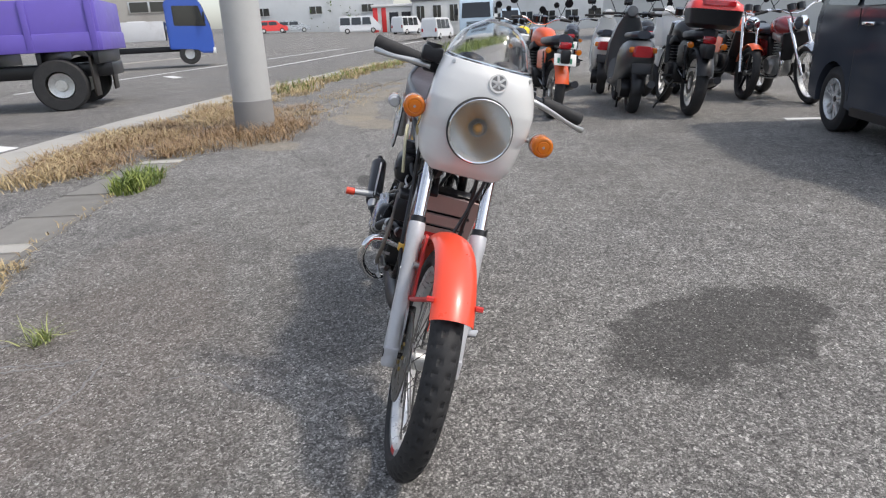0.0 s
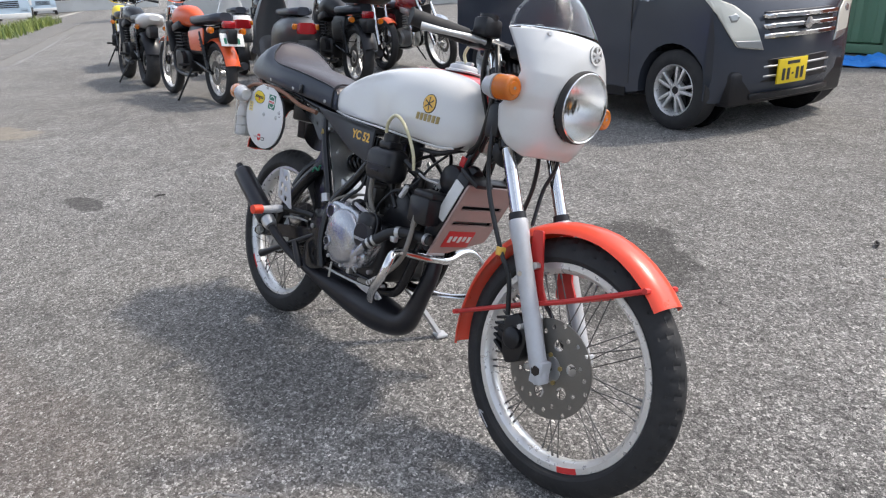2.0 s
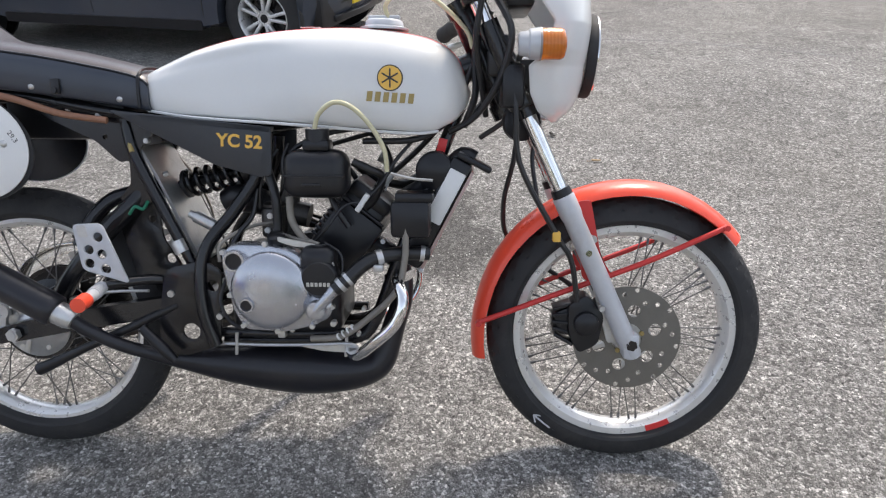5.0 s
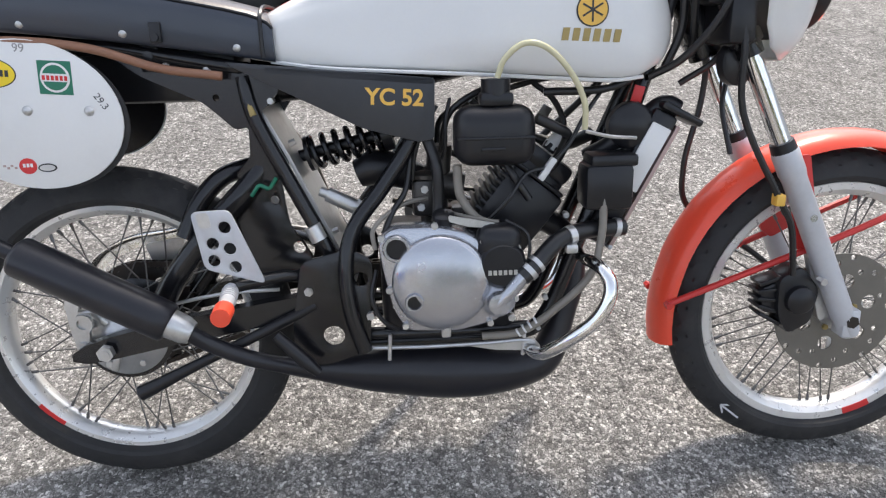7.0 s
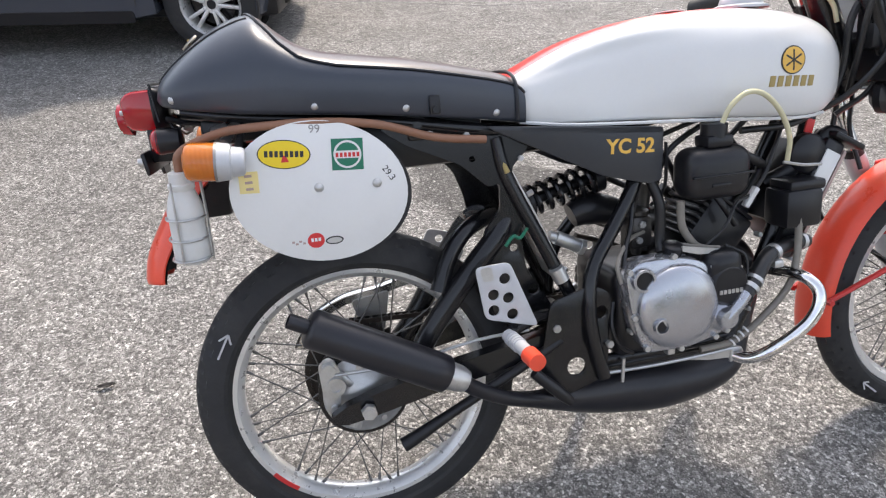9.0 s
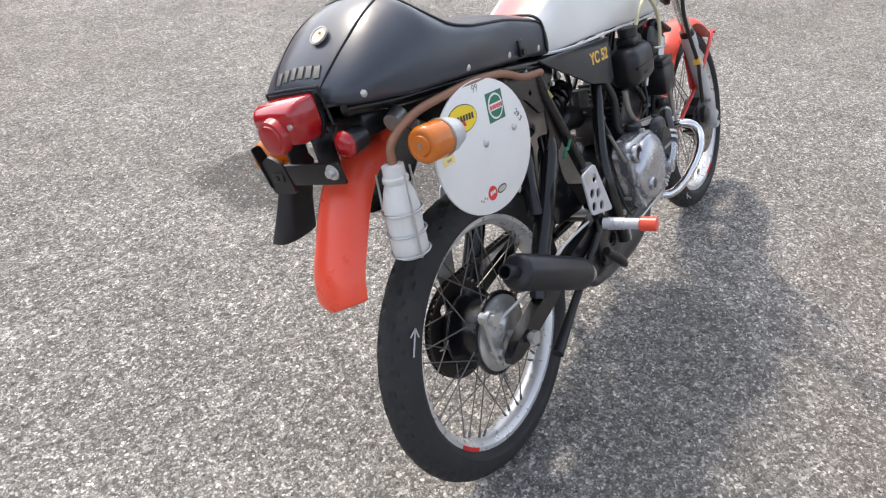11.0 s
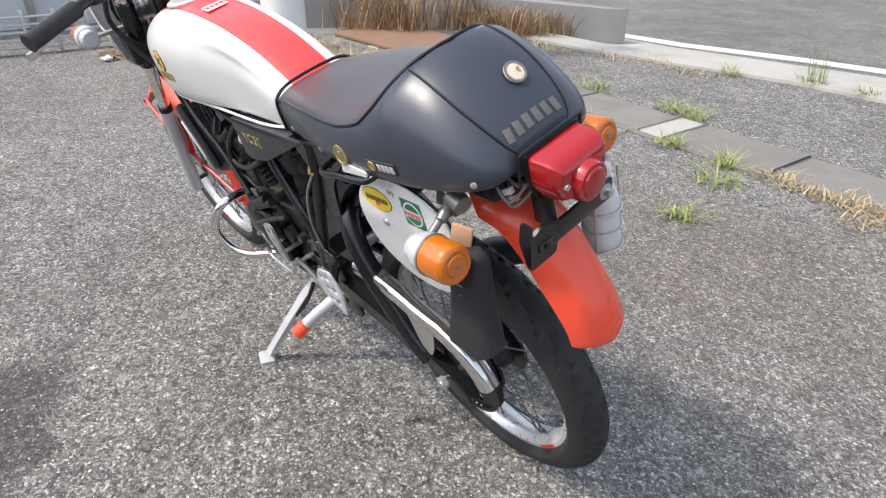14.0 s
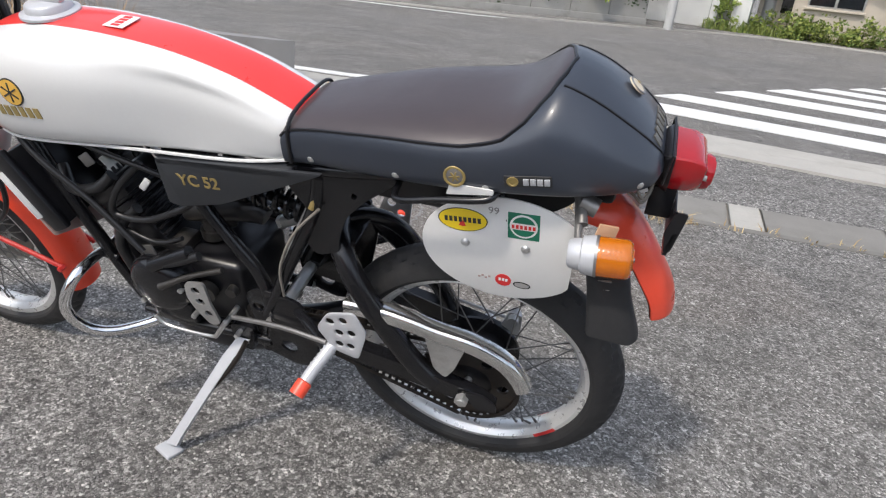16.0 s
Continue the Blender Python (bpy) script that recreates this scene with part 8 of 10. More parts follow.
def motorcycle(m, label, paint, tail="plate", wheel_mat="rim", spokes=0, wb=1.32, r=0.31, fat=0.055, bars=0.36, box_on=False, chrome=False, cowl=None):
    ob = thing("parked_motorcycle", m, label, "motorcycle", "motorcycles parked on the lot")
    simple_wheel(ob, 0, r, r, fat, M[wheel_mat], spokes)
    simple_wheel(ob, wb, r, r, fat * 0.85, M[wheel_mat], spokes)
    hx, hz = wb - 0.30, 0.98
    for s in (-1, 1):
        part("fork_leg", cyl((wb, 0.085 * s, r), (hx + 0.02, 0.085 * s, hz - 0.06), 0.019, seg=12), M["chrome"], ob)
        part("swing_arm", cyl((0, 0.085 * s, r), (0.48, 0.08 * s, r + 0.10), 0.018, seg=10), M["black"], ob)
        shock = part("shock", cyl((0.05, 0.10 * s, r + 0.03), (0.20, 0.10 * s, 0.68), 0.022, seg=10), M["chrome"] if chrome else M["black"], ob)
        part("spring", tube([Vector((0.05, 0.10 * s, r + 0.03)) + (Vector((0.15, 0, 0.65 - r)) * (0.25 + 0.6 * k / 48)) + Vector((0.030 * math.cos(k * 0.9), 0.030 * math.sin(k * 0.9), 0)) for k in range(49)], 0.006, 5, 1), M["black"], shock)
        part("grip", cyl((hx - 0.06, bars * s, hz + 0.05), (hx - 0.03, (bars - 0.13) * s, hz + 0.06), 0.017, seg=10), M["rubber"], ob)
        part("indicator", lathe([(-0.03, 0.001), (-0.03, 0.02), (0.0, 0.032), (0.035, 0.030), (0.04, 0.001)], (-0.17, 0.16 * s, 0.70), (-1, 0, 0), 14), M["amber"], ob)
        part("mirror", merge(cyl((hx, 0.22 * s, hz + 0.06), (hx + 0.04, 0.30 * s, hz + 0.22), 0.005, seg=6), lathe([(0, 0.001), (0, 0.05), (0.02, 0.045), (0.02, 0.001)], (hx + 0.03, 0.33 * s, hz + 0.25), (1, 0, 0.2), 16)), M["black"], ob)
        part("foot_rest", cyl((0.42, 0.14 * s, 0.36), (0.42, 0.25 * s, 0.36), 0.013, seg=8), M["rubber"], ob)
    part("handlebar", tube([(hx - 0.06, -bars, hz + 0.05), (hx - 0.02, -0.20, hz + 0.06), (hx + 0.02, -0.07, hz), (hx + 0.02, 0.07, hz), (hx - 0.02, 0.20, hz + 0.06), (hx - 0.06, bars, hz + 0.05)], 0.011, 8, 4), M["chrome"], ob)
    part("head_lamp", lathe([(-0.10, 0.03), (-0.06, 0.075), (0.0, 0.085), (0.01, 0.08), (0.02, 0.03), (0.022, 0.001)], (hx + 0.13, 0, 0.86), (1, 0, 0), 20), M["chrome"], ob)
    part("frame", merge(tube([(hx, 0, 0.88), (0.70, 0, 0.74), (0.40, 0, 0.70), (-0.10, 0, 0.74)], 0.024, 10, 4), tube([(hx, 0, 0.84), (0.93, 0, 0.52), (0.86, 0, 0.30), (0.50, 0, 0.28)], 0.02, 10, 4)), M["black"], ob)
    part("crankcase", merge(box(0.48, 0.84, -0.13, 0.13, 0.28, 0.50, 0.03), cyl((0.60, -0.17, 0.40), (0.60, 0.17, 0.40), 0.09)), M["alloy"] if chrome else M["matt_black"], ob)
    for k in range(6):
        part("cylinder_fin", turned(box(-0.09, 0.09, -0.11, 0.11, 0, 0.010, 0.003), Matrix.Translation((0.72 + 0.012 * k, 0, 0.50 + 0.032 * k))), M["alloy"] if chrome else M["matt_black"], ob)
    part("exhaust", tube([(0.84, -0.10, 0.55), (0.93, -0.13, 0.45), (0.86, -0.15, 0.30), (0.50, -0.16, 0.27), (0.25, -0.17, 0.30), (0.15, -0.17, 0.32), (-0.18, -0.17, 0.38)], [0.02, 0.02, 0.02, 0.022, 0.03, 0.042, 0.038], 12, 4), M["chrome"] if chrome else M["muffler"], ob)
    part("exhaust", tube([(0.84, 0.08, 0.55), (0.92, 0.10, 0.44), (0.85, 0.11, 0.29), (0.50, 0.12, 0.25), (0.30, 0.13, 0.27)], 0.02, 10, 4), M["chrome"] if chrome else M["muffler"], ob)
    part("airbox", box(0.16, 0.52, -0.10, 0.10, 0.46, 0.74, 0.04), M["matt_black"], ob)
    part("cylinder_head", turned(box(-0.11, 0.11, -0.13, 0.13, 0.19, 0.27, 0.02), Matrix.Translation((0.74, 0, 0.50)) @ pose(0, 0, 0, 0, 12, 0)), M["alloy"] if chrome else M["matt_black"], ob)
    part("radiator", turned(box(-0.02, 0.02, -0.14, 0.14, -0.16, 0.16, 0.01), Matrix.Translation((0.97, 0, 0.62)) @ pose(0, 0, 0, 0, 18, 0)), M["matt_black"], ob)
    for y in (-0.05, 0.05):
        part("gauge", cyl((hx + 0.02, y, hz + 0.02), (hx + 0.0, y, hz + 0.09), 0.045, seg=16), M["black"], ob)
    part("number_bracket", box(-0.33, -0.10, -0.05, 0.05, 0.58, 0.72, 0.02), M["matt_black"], ob)
    part("cable", tube([(hx, -0.20, hz + 0.05), (hx + 0.12, -0.12, hz + 0.02), (hx + 0.06, -0.05, 0.75), (0.80, -0.09, 0.60)], 0.007, 6, 4), M["cable"], ob)
    part("brake_pedal", tube([(0.42, -0.16, 0.34), (0.52, -0.18, 0.31), (0.60, -0.18, 0.33)], 0.008, 6, 3), M["alloy"], ob)
    for s in (-1, 1):
        part("side_panel", sheet(rounded([(0.14, 0.50), (0.46, 0.50), (0.50, 0.68), (0.10, 0.72)], 0.04), 0.105 * s - 0.006, 0.105 * s + 0.006, bev=0.002), M[paint], ob)
        part("caliper", box(wb - 0.09, wb - 0.03, 0.05 * s - 0.02, 0.05 * s + 0.02, r + 0.02, r + 0.12, 0.012), M["black"], ob)
    if cowl:
        rings = []
        for x, z0, z1, w in ((0.10, 0.70, 0.80, 0.12), (-0.05, 0.68, 0.84, 0.15), (-0.20, 0.70, 0.86, 0.15), (-0.32, 0.74, 0.86, 0.12), (-0.38, 0.78, 0.84, 0.06)):
            rings.append([(x, w * math.copysign(abs(math.cos(a)) ** 0.7, math.cos(a)), (z0 + z1) / 2 + (z1 - z0) / 2 * math.copysign(abs(math.sin(a)) ** 0.8, math.sin(a))) for a in (2 * math.pi * j / 18 for j in range(18))])
        part("tail_cowl", loft(rings), M[cowl], ob, "white tail cowl")
    part("side_stand", cyl((0.42, 0.12, 0.32), (0.46, 0.27, 0.0), 0.011, seg=8), M["black"], ob)
    tank_shape(ob, 0.44, 0.98, 0.72, 0.94, 0.145, M[paint])
    seat_shape(ob, -0.18, 0.50, 0.79, 0.09, 0.13, M["vinyl"])
    fender(ob, 0, r, r + 0.035, -75, 20, fat + 0.02, M[paint] if tail != "bare" else M["matt_black"])
    fender(ob, wb, r, r + 0.03, -70, 35, fat + 0.012, M["chrome"] if chrome else M[paint])
    part("tail_lamp", box(-0.27, -0.20, -0.06, 0.06, 0.72, 0.79, 0.015), M["red_lens"], ob)
    if tail == "plate":
        pl = part("number_plate", turned(box(-0.004, 0.004, -0.115, 0.115, -0.06, 0.06, 0.006), Matrix.Translation((-0.30, 0, 0.62)) @ pose(0, 0, 0, 0, 20, 0)), M["plate_white"], ob, "white number plate with dark bars")
        for y in (-0.06, -0.02, 0.03, 0.07):
            part("plate_bar", turned(box(-0.0065, -0.004, y - 0.012, y + 0.012, -0.04, 0.015, 0), Matrix.Translation((-0.30, 0, 0.62)) @ pose(0, 0, 0, 0, 20, 0)), M["green"], pl)
    if box_on:
        b = part("top_box", loft([[(-0.10 + x, y, z) for x, y in [(p[0], p[1]) for p in rounded([(-0.24 * f, -0.25 * f), (0.20 * f, -0.22 * f), (0.20 * f, 0.22 * f), (-0.24 * f, 0.25 * f)], 0.08)]] for z, f in ((0.86, 0.75), (0.90, 0.95), (1.03, 1.0))]), M["matt_black"], ob, "black top box with a red lid")
        part("lid", loft([[(-0.10 + p[0], p[1], z) for p in rounded([(-0.24 * f, -0.25 * f), (0.20 * f, -0.22 * f), (0.20 * f, 0.22 * f), (-0.24 * f, 0.25 * f)], 0.08)] for z, f in ((1.034, 1.01), (1.09, 0.96), (1.13, 0.75), (1.14, 0.5))]), M["red"], b, "red lid")
        part("lid_reflector", loft([[(-0.10 + p[0], p[1], z) for p in rounded([(-0.24 * f, -0.16), (-0.05, -0.14), (-0.05, 0.14), (-0.24 * f, 0.16)], 0.03)] for z, f in ((1.07, 1.03), (1.11, 1.0), (1.146, 0.72))]), M["red_lens"], b)
    return ob


def scooter(m, label, paint, fat=0.05, r=0.235, box_back=False):
    ob = thing("parked_scooter", m, label, "scooter", "scooters parked on the lot")
    simple_wheel(ob, 0, r, r, fat, M["alloy"])
    simple_wheel(ob, 1.22, r, r, fat, M["alloy"])
    rings = []
    for x, z0, z1, w in ((-0.30, 0.60, 0.70, 0.07), (-0.24, 0.50, 0.76, 0.12), (-0.05, 0.40, 0.78, 0.17), (0.20, 0.32, 0.76, 0.18), (0.42, 0.26, 0.72, 0.17), (0.50, 0.24, 0.42, 0.17), (0.62, 0.22, 0.32, 0.19), (0.86, 0.22, 0.32, 0.19), (0.92, 0.22, 0.55, 0.19)):
        rings.append([(x, w * math.copysign(abs(math.cos(a)) ** 0.6, math.cos(a)), (z0 + z1) / 2 + (z1 - z0) / 2 * math.copysign(abs(math.sin(a)) ** 0.7, math.sin(a))) for a in (2 * math.pi * j / 16 for j in range(16))])
    part("body", loft(rings), M[paint], ob)
    rings = []
    for z, x, w in ((0.30, 0.95, 0.18), (0.45, 0.98, 0.22), (0.70, 0.96, 0.21), (0.90, 0.90, 0.15), (1.00, 0.86, 0.10)):
        rings.append([(x + 0.05 * math.cos(a) + (0.05 if math.cos(a) > 0 else 0), w * math.sin(a), z) for a in (2 * math.pi * j / 16 for j in range(16))])
    part("leg_shield", loft(rings), M[paint], ob)
    seat_shape(ob, -0.22, 0.46, 0.80, 0.08, 0.14, M["vinyl"], 0.02)
    fender(ob, 1.22, r, r + 0.03, -60, 60, fat + 0.02, M[paint])
    fender(ob, 0, r, r + 0.04, -95, -20, fat + 0.015, M["matt_black"])
    part("tail_lamp", loft([[(-0.30 - 0.02 * k, p[0], p[1]) for p in rounded([(-0.11 + 0.02 * k, 0.60), (0.11 - 0.02 * k, 0.60), (0.09 - 0.02 * k, 0.71), (-0.09 + 0.02 * k, 0.71)], 0.03)] for k in range(2)]), M["red_lens"], ob)
    pl = part("number_plate", turned(box(-0.004, 0.004, -0.10, 0.10, -0.055, 0.055, 0.006), Matrix.Translation((-0.33, 0, 0.49)) @ pose(0, 0, 0, 0, 15, 0)), M["matt_black"], ob)
    part("handlebar", tube([(0.80, -0.33, 1.03), (0.85, -0.15, 1.04), (0.87, 0, 1.03), (0.85, 0.15, 1.04), (0.80, 0.33, 1.03)], 0.014, 8, 4), M["black"], ob)
    part("bar_cover", lathe([(-0.10, 0.001), (-0.09, 0.06), (0.0, 0.085), (0.08, 0.075), (0.11, 0.001)], (0.87, 0, 1.05), (1, 0, -0.2), 18), M[paint], ob)
    for s in (-1, 1):
        part("grip", cyl((0.80, 0.34 * s, 1.03), (0.82, 0.21 * s, 1.035), 0.018, seg=10), M["rubber"], ob)
        part("mirror", merge(cyl((0.84, 0.18 * s, 1.04), (0.86, 0.26 * s, 1.20), 0.005, seg=6), box(0.85, 0.875, 0.26 * s - 0.06, 0.26 * s + 0.06, 1.19, 1.27, 0.02)), M["black"], ob)
        part("indicator", box(-0.30, -0.24, 0.11 * s - 0.03, 0.11 * s + 0.03, 0.64, 0.70, 0.015), M["amber"], ob)
    part("engine", merge(box(-0.06, 0.36, 0.04, 0.14, 0.18, 0.34, 0.03), cyl((0, 0.05, r), (0, 0.15, r), 0.10)), M["matt_black"], ob)
    part("exhaust", tube([(0.25, -0.08, 0.20), (0.10, -0.13, 0.20), (0.02, -0.14, 0.24), (-0.22, -0.14, 0.33)], [0.015, 0.03, 0.045, 0.042], 12, 3), M["muffler"], ob)
    part("centre_stand", tube([(0.30, -0.12, 0.02), (0.28, -0.10, 0.20), (0.28, 0.10, 0.20), (0.30, 0.12, 0.02)], 0.011, 8, 2), M["black"], ob)
    if box_back:
        b = part("delivery_box", box(-0.46, 0.10, -0.28, 0.28, 0.62, 1.02, 0.03), M["plate_white"], ob, "white delivery box")
        part("lid", box(-0.48, 0.12, -0.30, 0.30, 1.00, 1.06, 0.02), M["plate_white"], b)
        for s in (-1, 1):
            part("rear_tyre", lathe([(-0.05, 0.10), (-0.05, 0.18), (-0.03, 0.20), (0.03, 0.20), (0.05, 0.18), (0.05, 0.10)], (-0.05, 0.27 * s, 0.20), (0, 1, 0), 24), M["rubber"], ob)
            part("wheel_cover", box(-0.26, 0.16, 0.21 * s - 0.08, 0.21 * s + 0.08, 0.36, 0.58, 0.05), M["plate_white"], ob)
    return ob


M["orange_bike"] = surface("orange_bike_paint", (0.72, 0.10, 0.02), 0.3, var=0.1, coat=0.4)
M["maroon"] = surface("maroon_bike_paint", (0.22, 0.015, 0.02), 0.25, var=0.1, coat=0.6)
M["grey_bike"] = surface("grey_bike_paint", (0.06, 0.065, 0.07), 0.35, var=0.1, coat=0.3)
motorcycle(pose(-6.75, 0.02, 0, 9, 0, 188), "black sports motorcycle with a white tail and a fat rear tyre", "black", tail="bare", wheel_mat="matt_black", fat=0.085, cowl="white")
motorcycle(pose(-4.58, 0.52, 0, 7, 0, 194), "orange and white roadster with wire wheels and a white number plate", "orange_bike", spokes=24, r=0.30, cowl=None)
scooter(pose(-6.95, 1.20, 0, 5, 0, 176), "white and black scooter with a wide red tail lamp", "white", fat=0.06)
scooter(pose(-4.85, 1.39, 0, 5, 0, 182), "dark grey scooter with red tail lamp and fat tyres", "grey_bike", fat=0.06, r=0.26)
scooter(pose(-6.75, 2.17, 0, 0, 0, 180), "white three-wheeled delivery scooter with a box", "white", box_back=True)
motorcycle(pose(-4.55, 1.94, 0, 7, 0, 183), "black tall motorcycle carrying a black top box with a red lid", "matt_black", tail="bare", r=0.33, fat=0.062, box_on=True)
motorcycle(pose(-7.15, 2.70, 0, -7, 0, 4), "orange motorcycle with black wheels facing the lot", "orange_bike", tail="bare", wheel_mat="matt_black")
motorcycle(pose(-6.55, 3.22, 0, 8, 0, 6), "maroon cruiser with chrome engine and wire wheels", "maroon", spokes=24, r=0.32, chrome=True, bars=0.42)
motorcycle(pose(-8.60, 1.95, 0, 7, 0, 176), "black naked motorcycle in the second row", "black", bars=0.40)
motorcycle(pose(-8.45, 2.75, 0, 7, 0, 185), "red sports roadster in the second row", "red", wheel_mat="matt_black")
motorcycle(pose(-8.70, 3.60, 0, 7, 0, 180), "white roadster with chrome bars in the second row", "white", chrome=True)
motorcycle(pose(-8.90, 0.75, 0, 7, 0, 178), "dark blue-black motorcycle in the second row", "teal", bars=0.42)
motorcycle(pose(-9.40, -0.10, 0, 7, 0, 180), "yellow sports motorcycle at the end of the row", "yellow", wheel_mat="matt_black")


# ---- steel containers beside the lot ----
def container(m, length, mat, label, ribs=16):
    ob = thing("shipping_container", m, label, "container")
    pts, h = [], 2.35
    step = length / ribs
    x = 0.0
    while x < length - 0.01:
        pts += [(x, 0.0), (x + step * 0.3, 0.0), (x + step * 0.42, 0.035), (x + step * 0.85, 0.035)]
        x += step
    pts.append((length, 0.0))
    rings = [[(px_, py_, z) for px_, py_ in pts] + [(length, 0.08, z), (0, 0.08, z)] for z in (0.14, h - 0.08)]
    part("side_wall", loft(rings), mat, ob, "corrugated steel side", 20)
    part("body", box(0.02, length - 0.02, 0.06, 2.4, 0.12, h - 0.03, 0.01), mat, ob)
    for a in (0.0, length - 0.12):
        part("corner_post", box(a, a + 0.12, -0.03, 0.10, 0.0, h, 0.01), mat, ob)
    for z in (0.0, h - 0.12):
        part("rail", box(0.0, length, -0.025, 0.06, z + 0.02, z + 0.12, 0.008), mat, ob)
    return ob


M["cont_green"] = surface("green_container_paint", (0.14, 0.27, 0.17), 0.6, var=0.12, scale=2, grain=60, dirt=0.4, dirt_col=(0.18, 0.2, 0.13))
M["cont_rust"] = surface("rusty_red_container_paint", (0.36, 0.10, 0.055), 0.65, var=0.25, scale=2.5, grain=60, dirt=0.6, dirt_col=(0.34, 0.24, 0.18))
container(pose(-4.6, 7.25, 0, 0, 0, 2), 2.5, M["cont_green"], "faded green steel container standing on the lot", 10)
container(pose(-1.98, 7.35, 0, 0, 0, 38), 6.0, M["cont_rust"], "rusty red corrugated steel container standing on the lot", 24)


# ---- vehicles on the street ----
def far_car(m, paint, label, length=3.6, height=1.55, van=False):
    """A parked car or van with windows, lamps and wheels."""
    ob = thing("parked_van" if van else "parked_car", m, label, "van" if van else "car", "vehicles parked across the road")
    L, W = length, 1.62
    top = height
    if van:
        line = [(0, 0.25), (0, 0.9), (0.06, top - 0.08), (0.2, top), (L * 0.74, top), (L * 0.80, top - 0.08), (L * 0.93, 0.98), (L, 0.88), (L, 0.25)]
    else:
        line = [(0, 0.25), (-0.02, 0.7), (0.08, 1.0), (0.30, top - 0.06), (0.5, top), (L * 0.55, top), (L * 0.64, top - 0.08), (L * 0.76, 0.98), (L * 0.95, 0.82), (L, 0.62), (L, 0.25)]
    rings = [[(x, (y - W / 2) * (1 - 0.16 * max(0.0, z - 0.9)) + W / 2, z) for x, z in line] for y in (0.0, W)]
    body = loft(rings)
    bmesh.ops.bevel(body, geom=body.edges[:], offset=0.05, segments=2, affect='EDGES')
    part("body", body, paint, ob)
    z0, z1 = 0.95, top - 0.16
    spans = [(0.10, L * 0.26), (L * 0.29, L * 0.52), (L * 0.55, L * 0.74)] if van else [(0.30, L * 0.33), (L * 0.36, L * 0.62)]
    for y, o in ((0.0, -1), (W, 1)):
        for a, b in spans:
            pts = [(a, z0), (b + (0.10 if b == spans[-1][1] else 0), z0), (b, z1), (a + 0.06, z1)]
            bm = sheet(pts, y - 0.012, y + 0.012)
            for v in bm.verts:
                v.co.y = (v.co.y - W / 2) * (1 - 0.16 * max(0.0, v.co.z - 0.9)) + W / 2
            part("side_window", bm, M["dark_glass"], ob)
        for x in (L * 0.18, L * 0.80):
            hub = part("wheel", lathe([(0, 0.001), (0, 0.17), (0.03, 0.15), (0.03, 0.001)], (x, y + o * 0.0, 0.29), (0, o, 0), 20), M["rim"], ob)
            part("tyre", lathe([(-0.16, 0.18), (-0.16, 0.28), (0.0, 0.29), (0.02, 0.26), (0.02, 0.17)], (x, y, 0.29), (0, o, 0), 28, closed=True), M["rubber"], hub)
        part("head_lamp", box(L - 0.10, L + 0.01, y - o * 0.30 - 0.12, y - o * 0.30 + 0.12, 0.62, 0.78, 0.02), M["glass"], ob)
        part("tail_lamp", box(-0.02, 0.06, y - o * 0.16 - 0.08, y - o * 0.16 + 0.08, 0.70, 1.0, 0.02), M["red_lens"], ob)
    xf, xt = (L * 0.925, L * 0.805) if van else (L * 0.755, L * 0.645)
    part("windscreen", loft([[(xf + 0.012, 0.10, 1.0), (xf + 0.012, W - 0.10, 1.0), (xf - 0.02, W - 0.10, 1.0), (xf - 0.02, 0.10, 1.0)], [(xt + 0.012, 0.18, top - 0.11), (xt + 0.012, W - 0.18, top - 0.11), (xt - 0.02, W - 0.18, top - 0.11), (xt - 0.02, 0.18, top - 0.11)]]), M["dark_glass"], ob)
    part("bumper", box(L - 0.04, L + 0.04, 0.06, W - 0.06, 0.28, 0.46, 0.03), M["matt_black"], ob)
    return ob


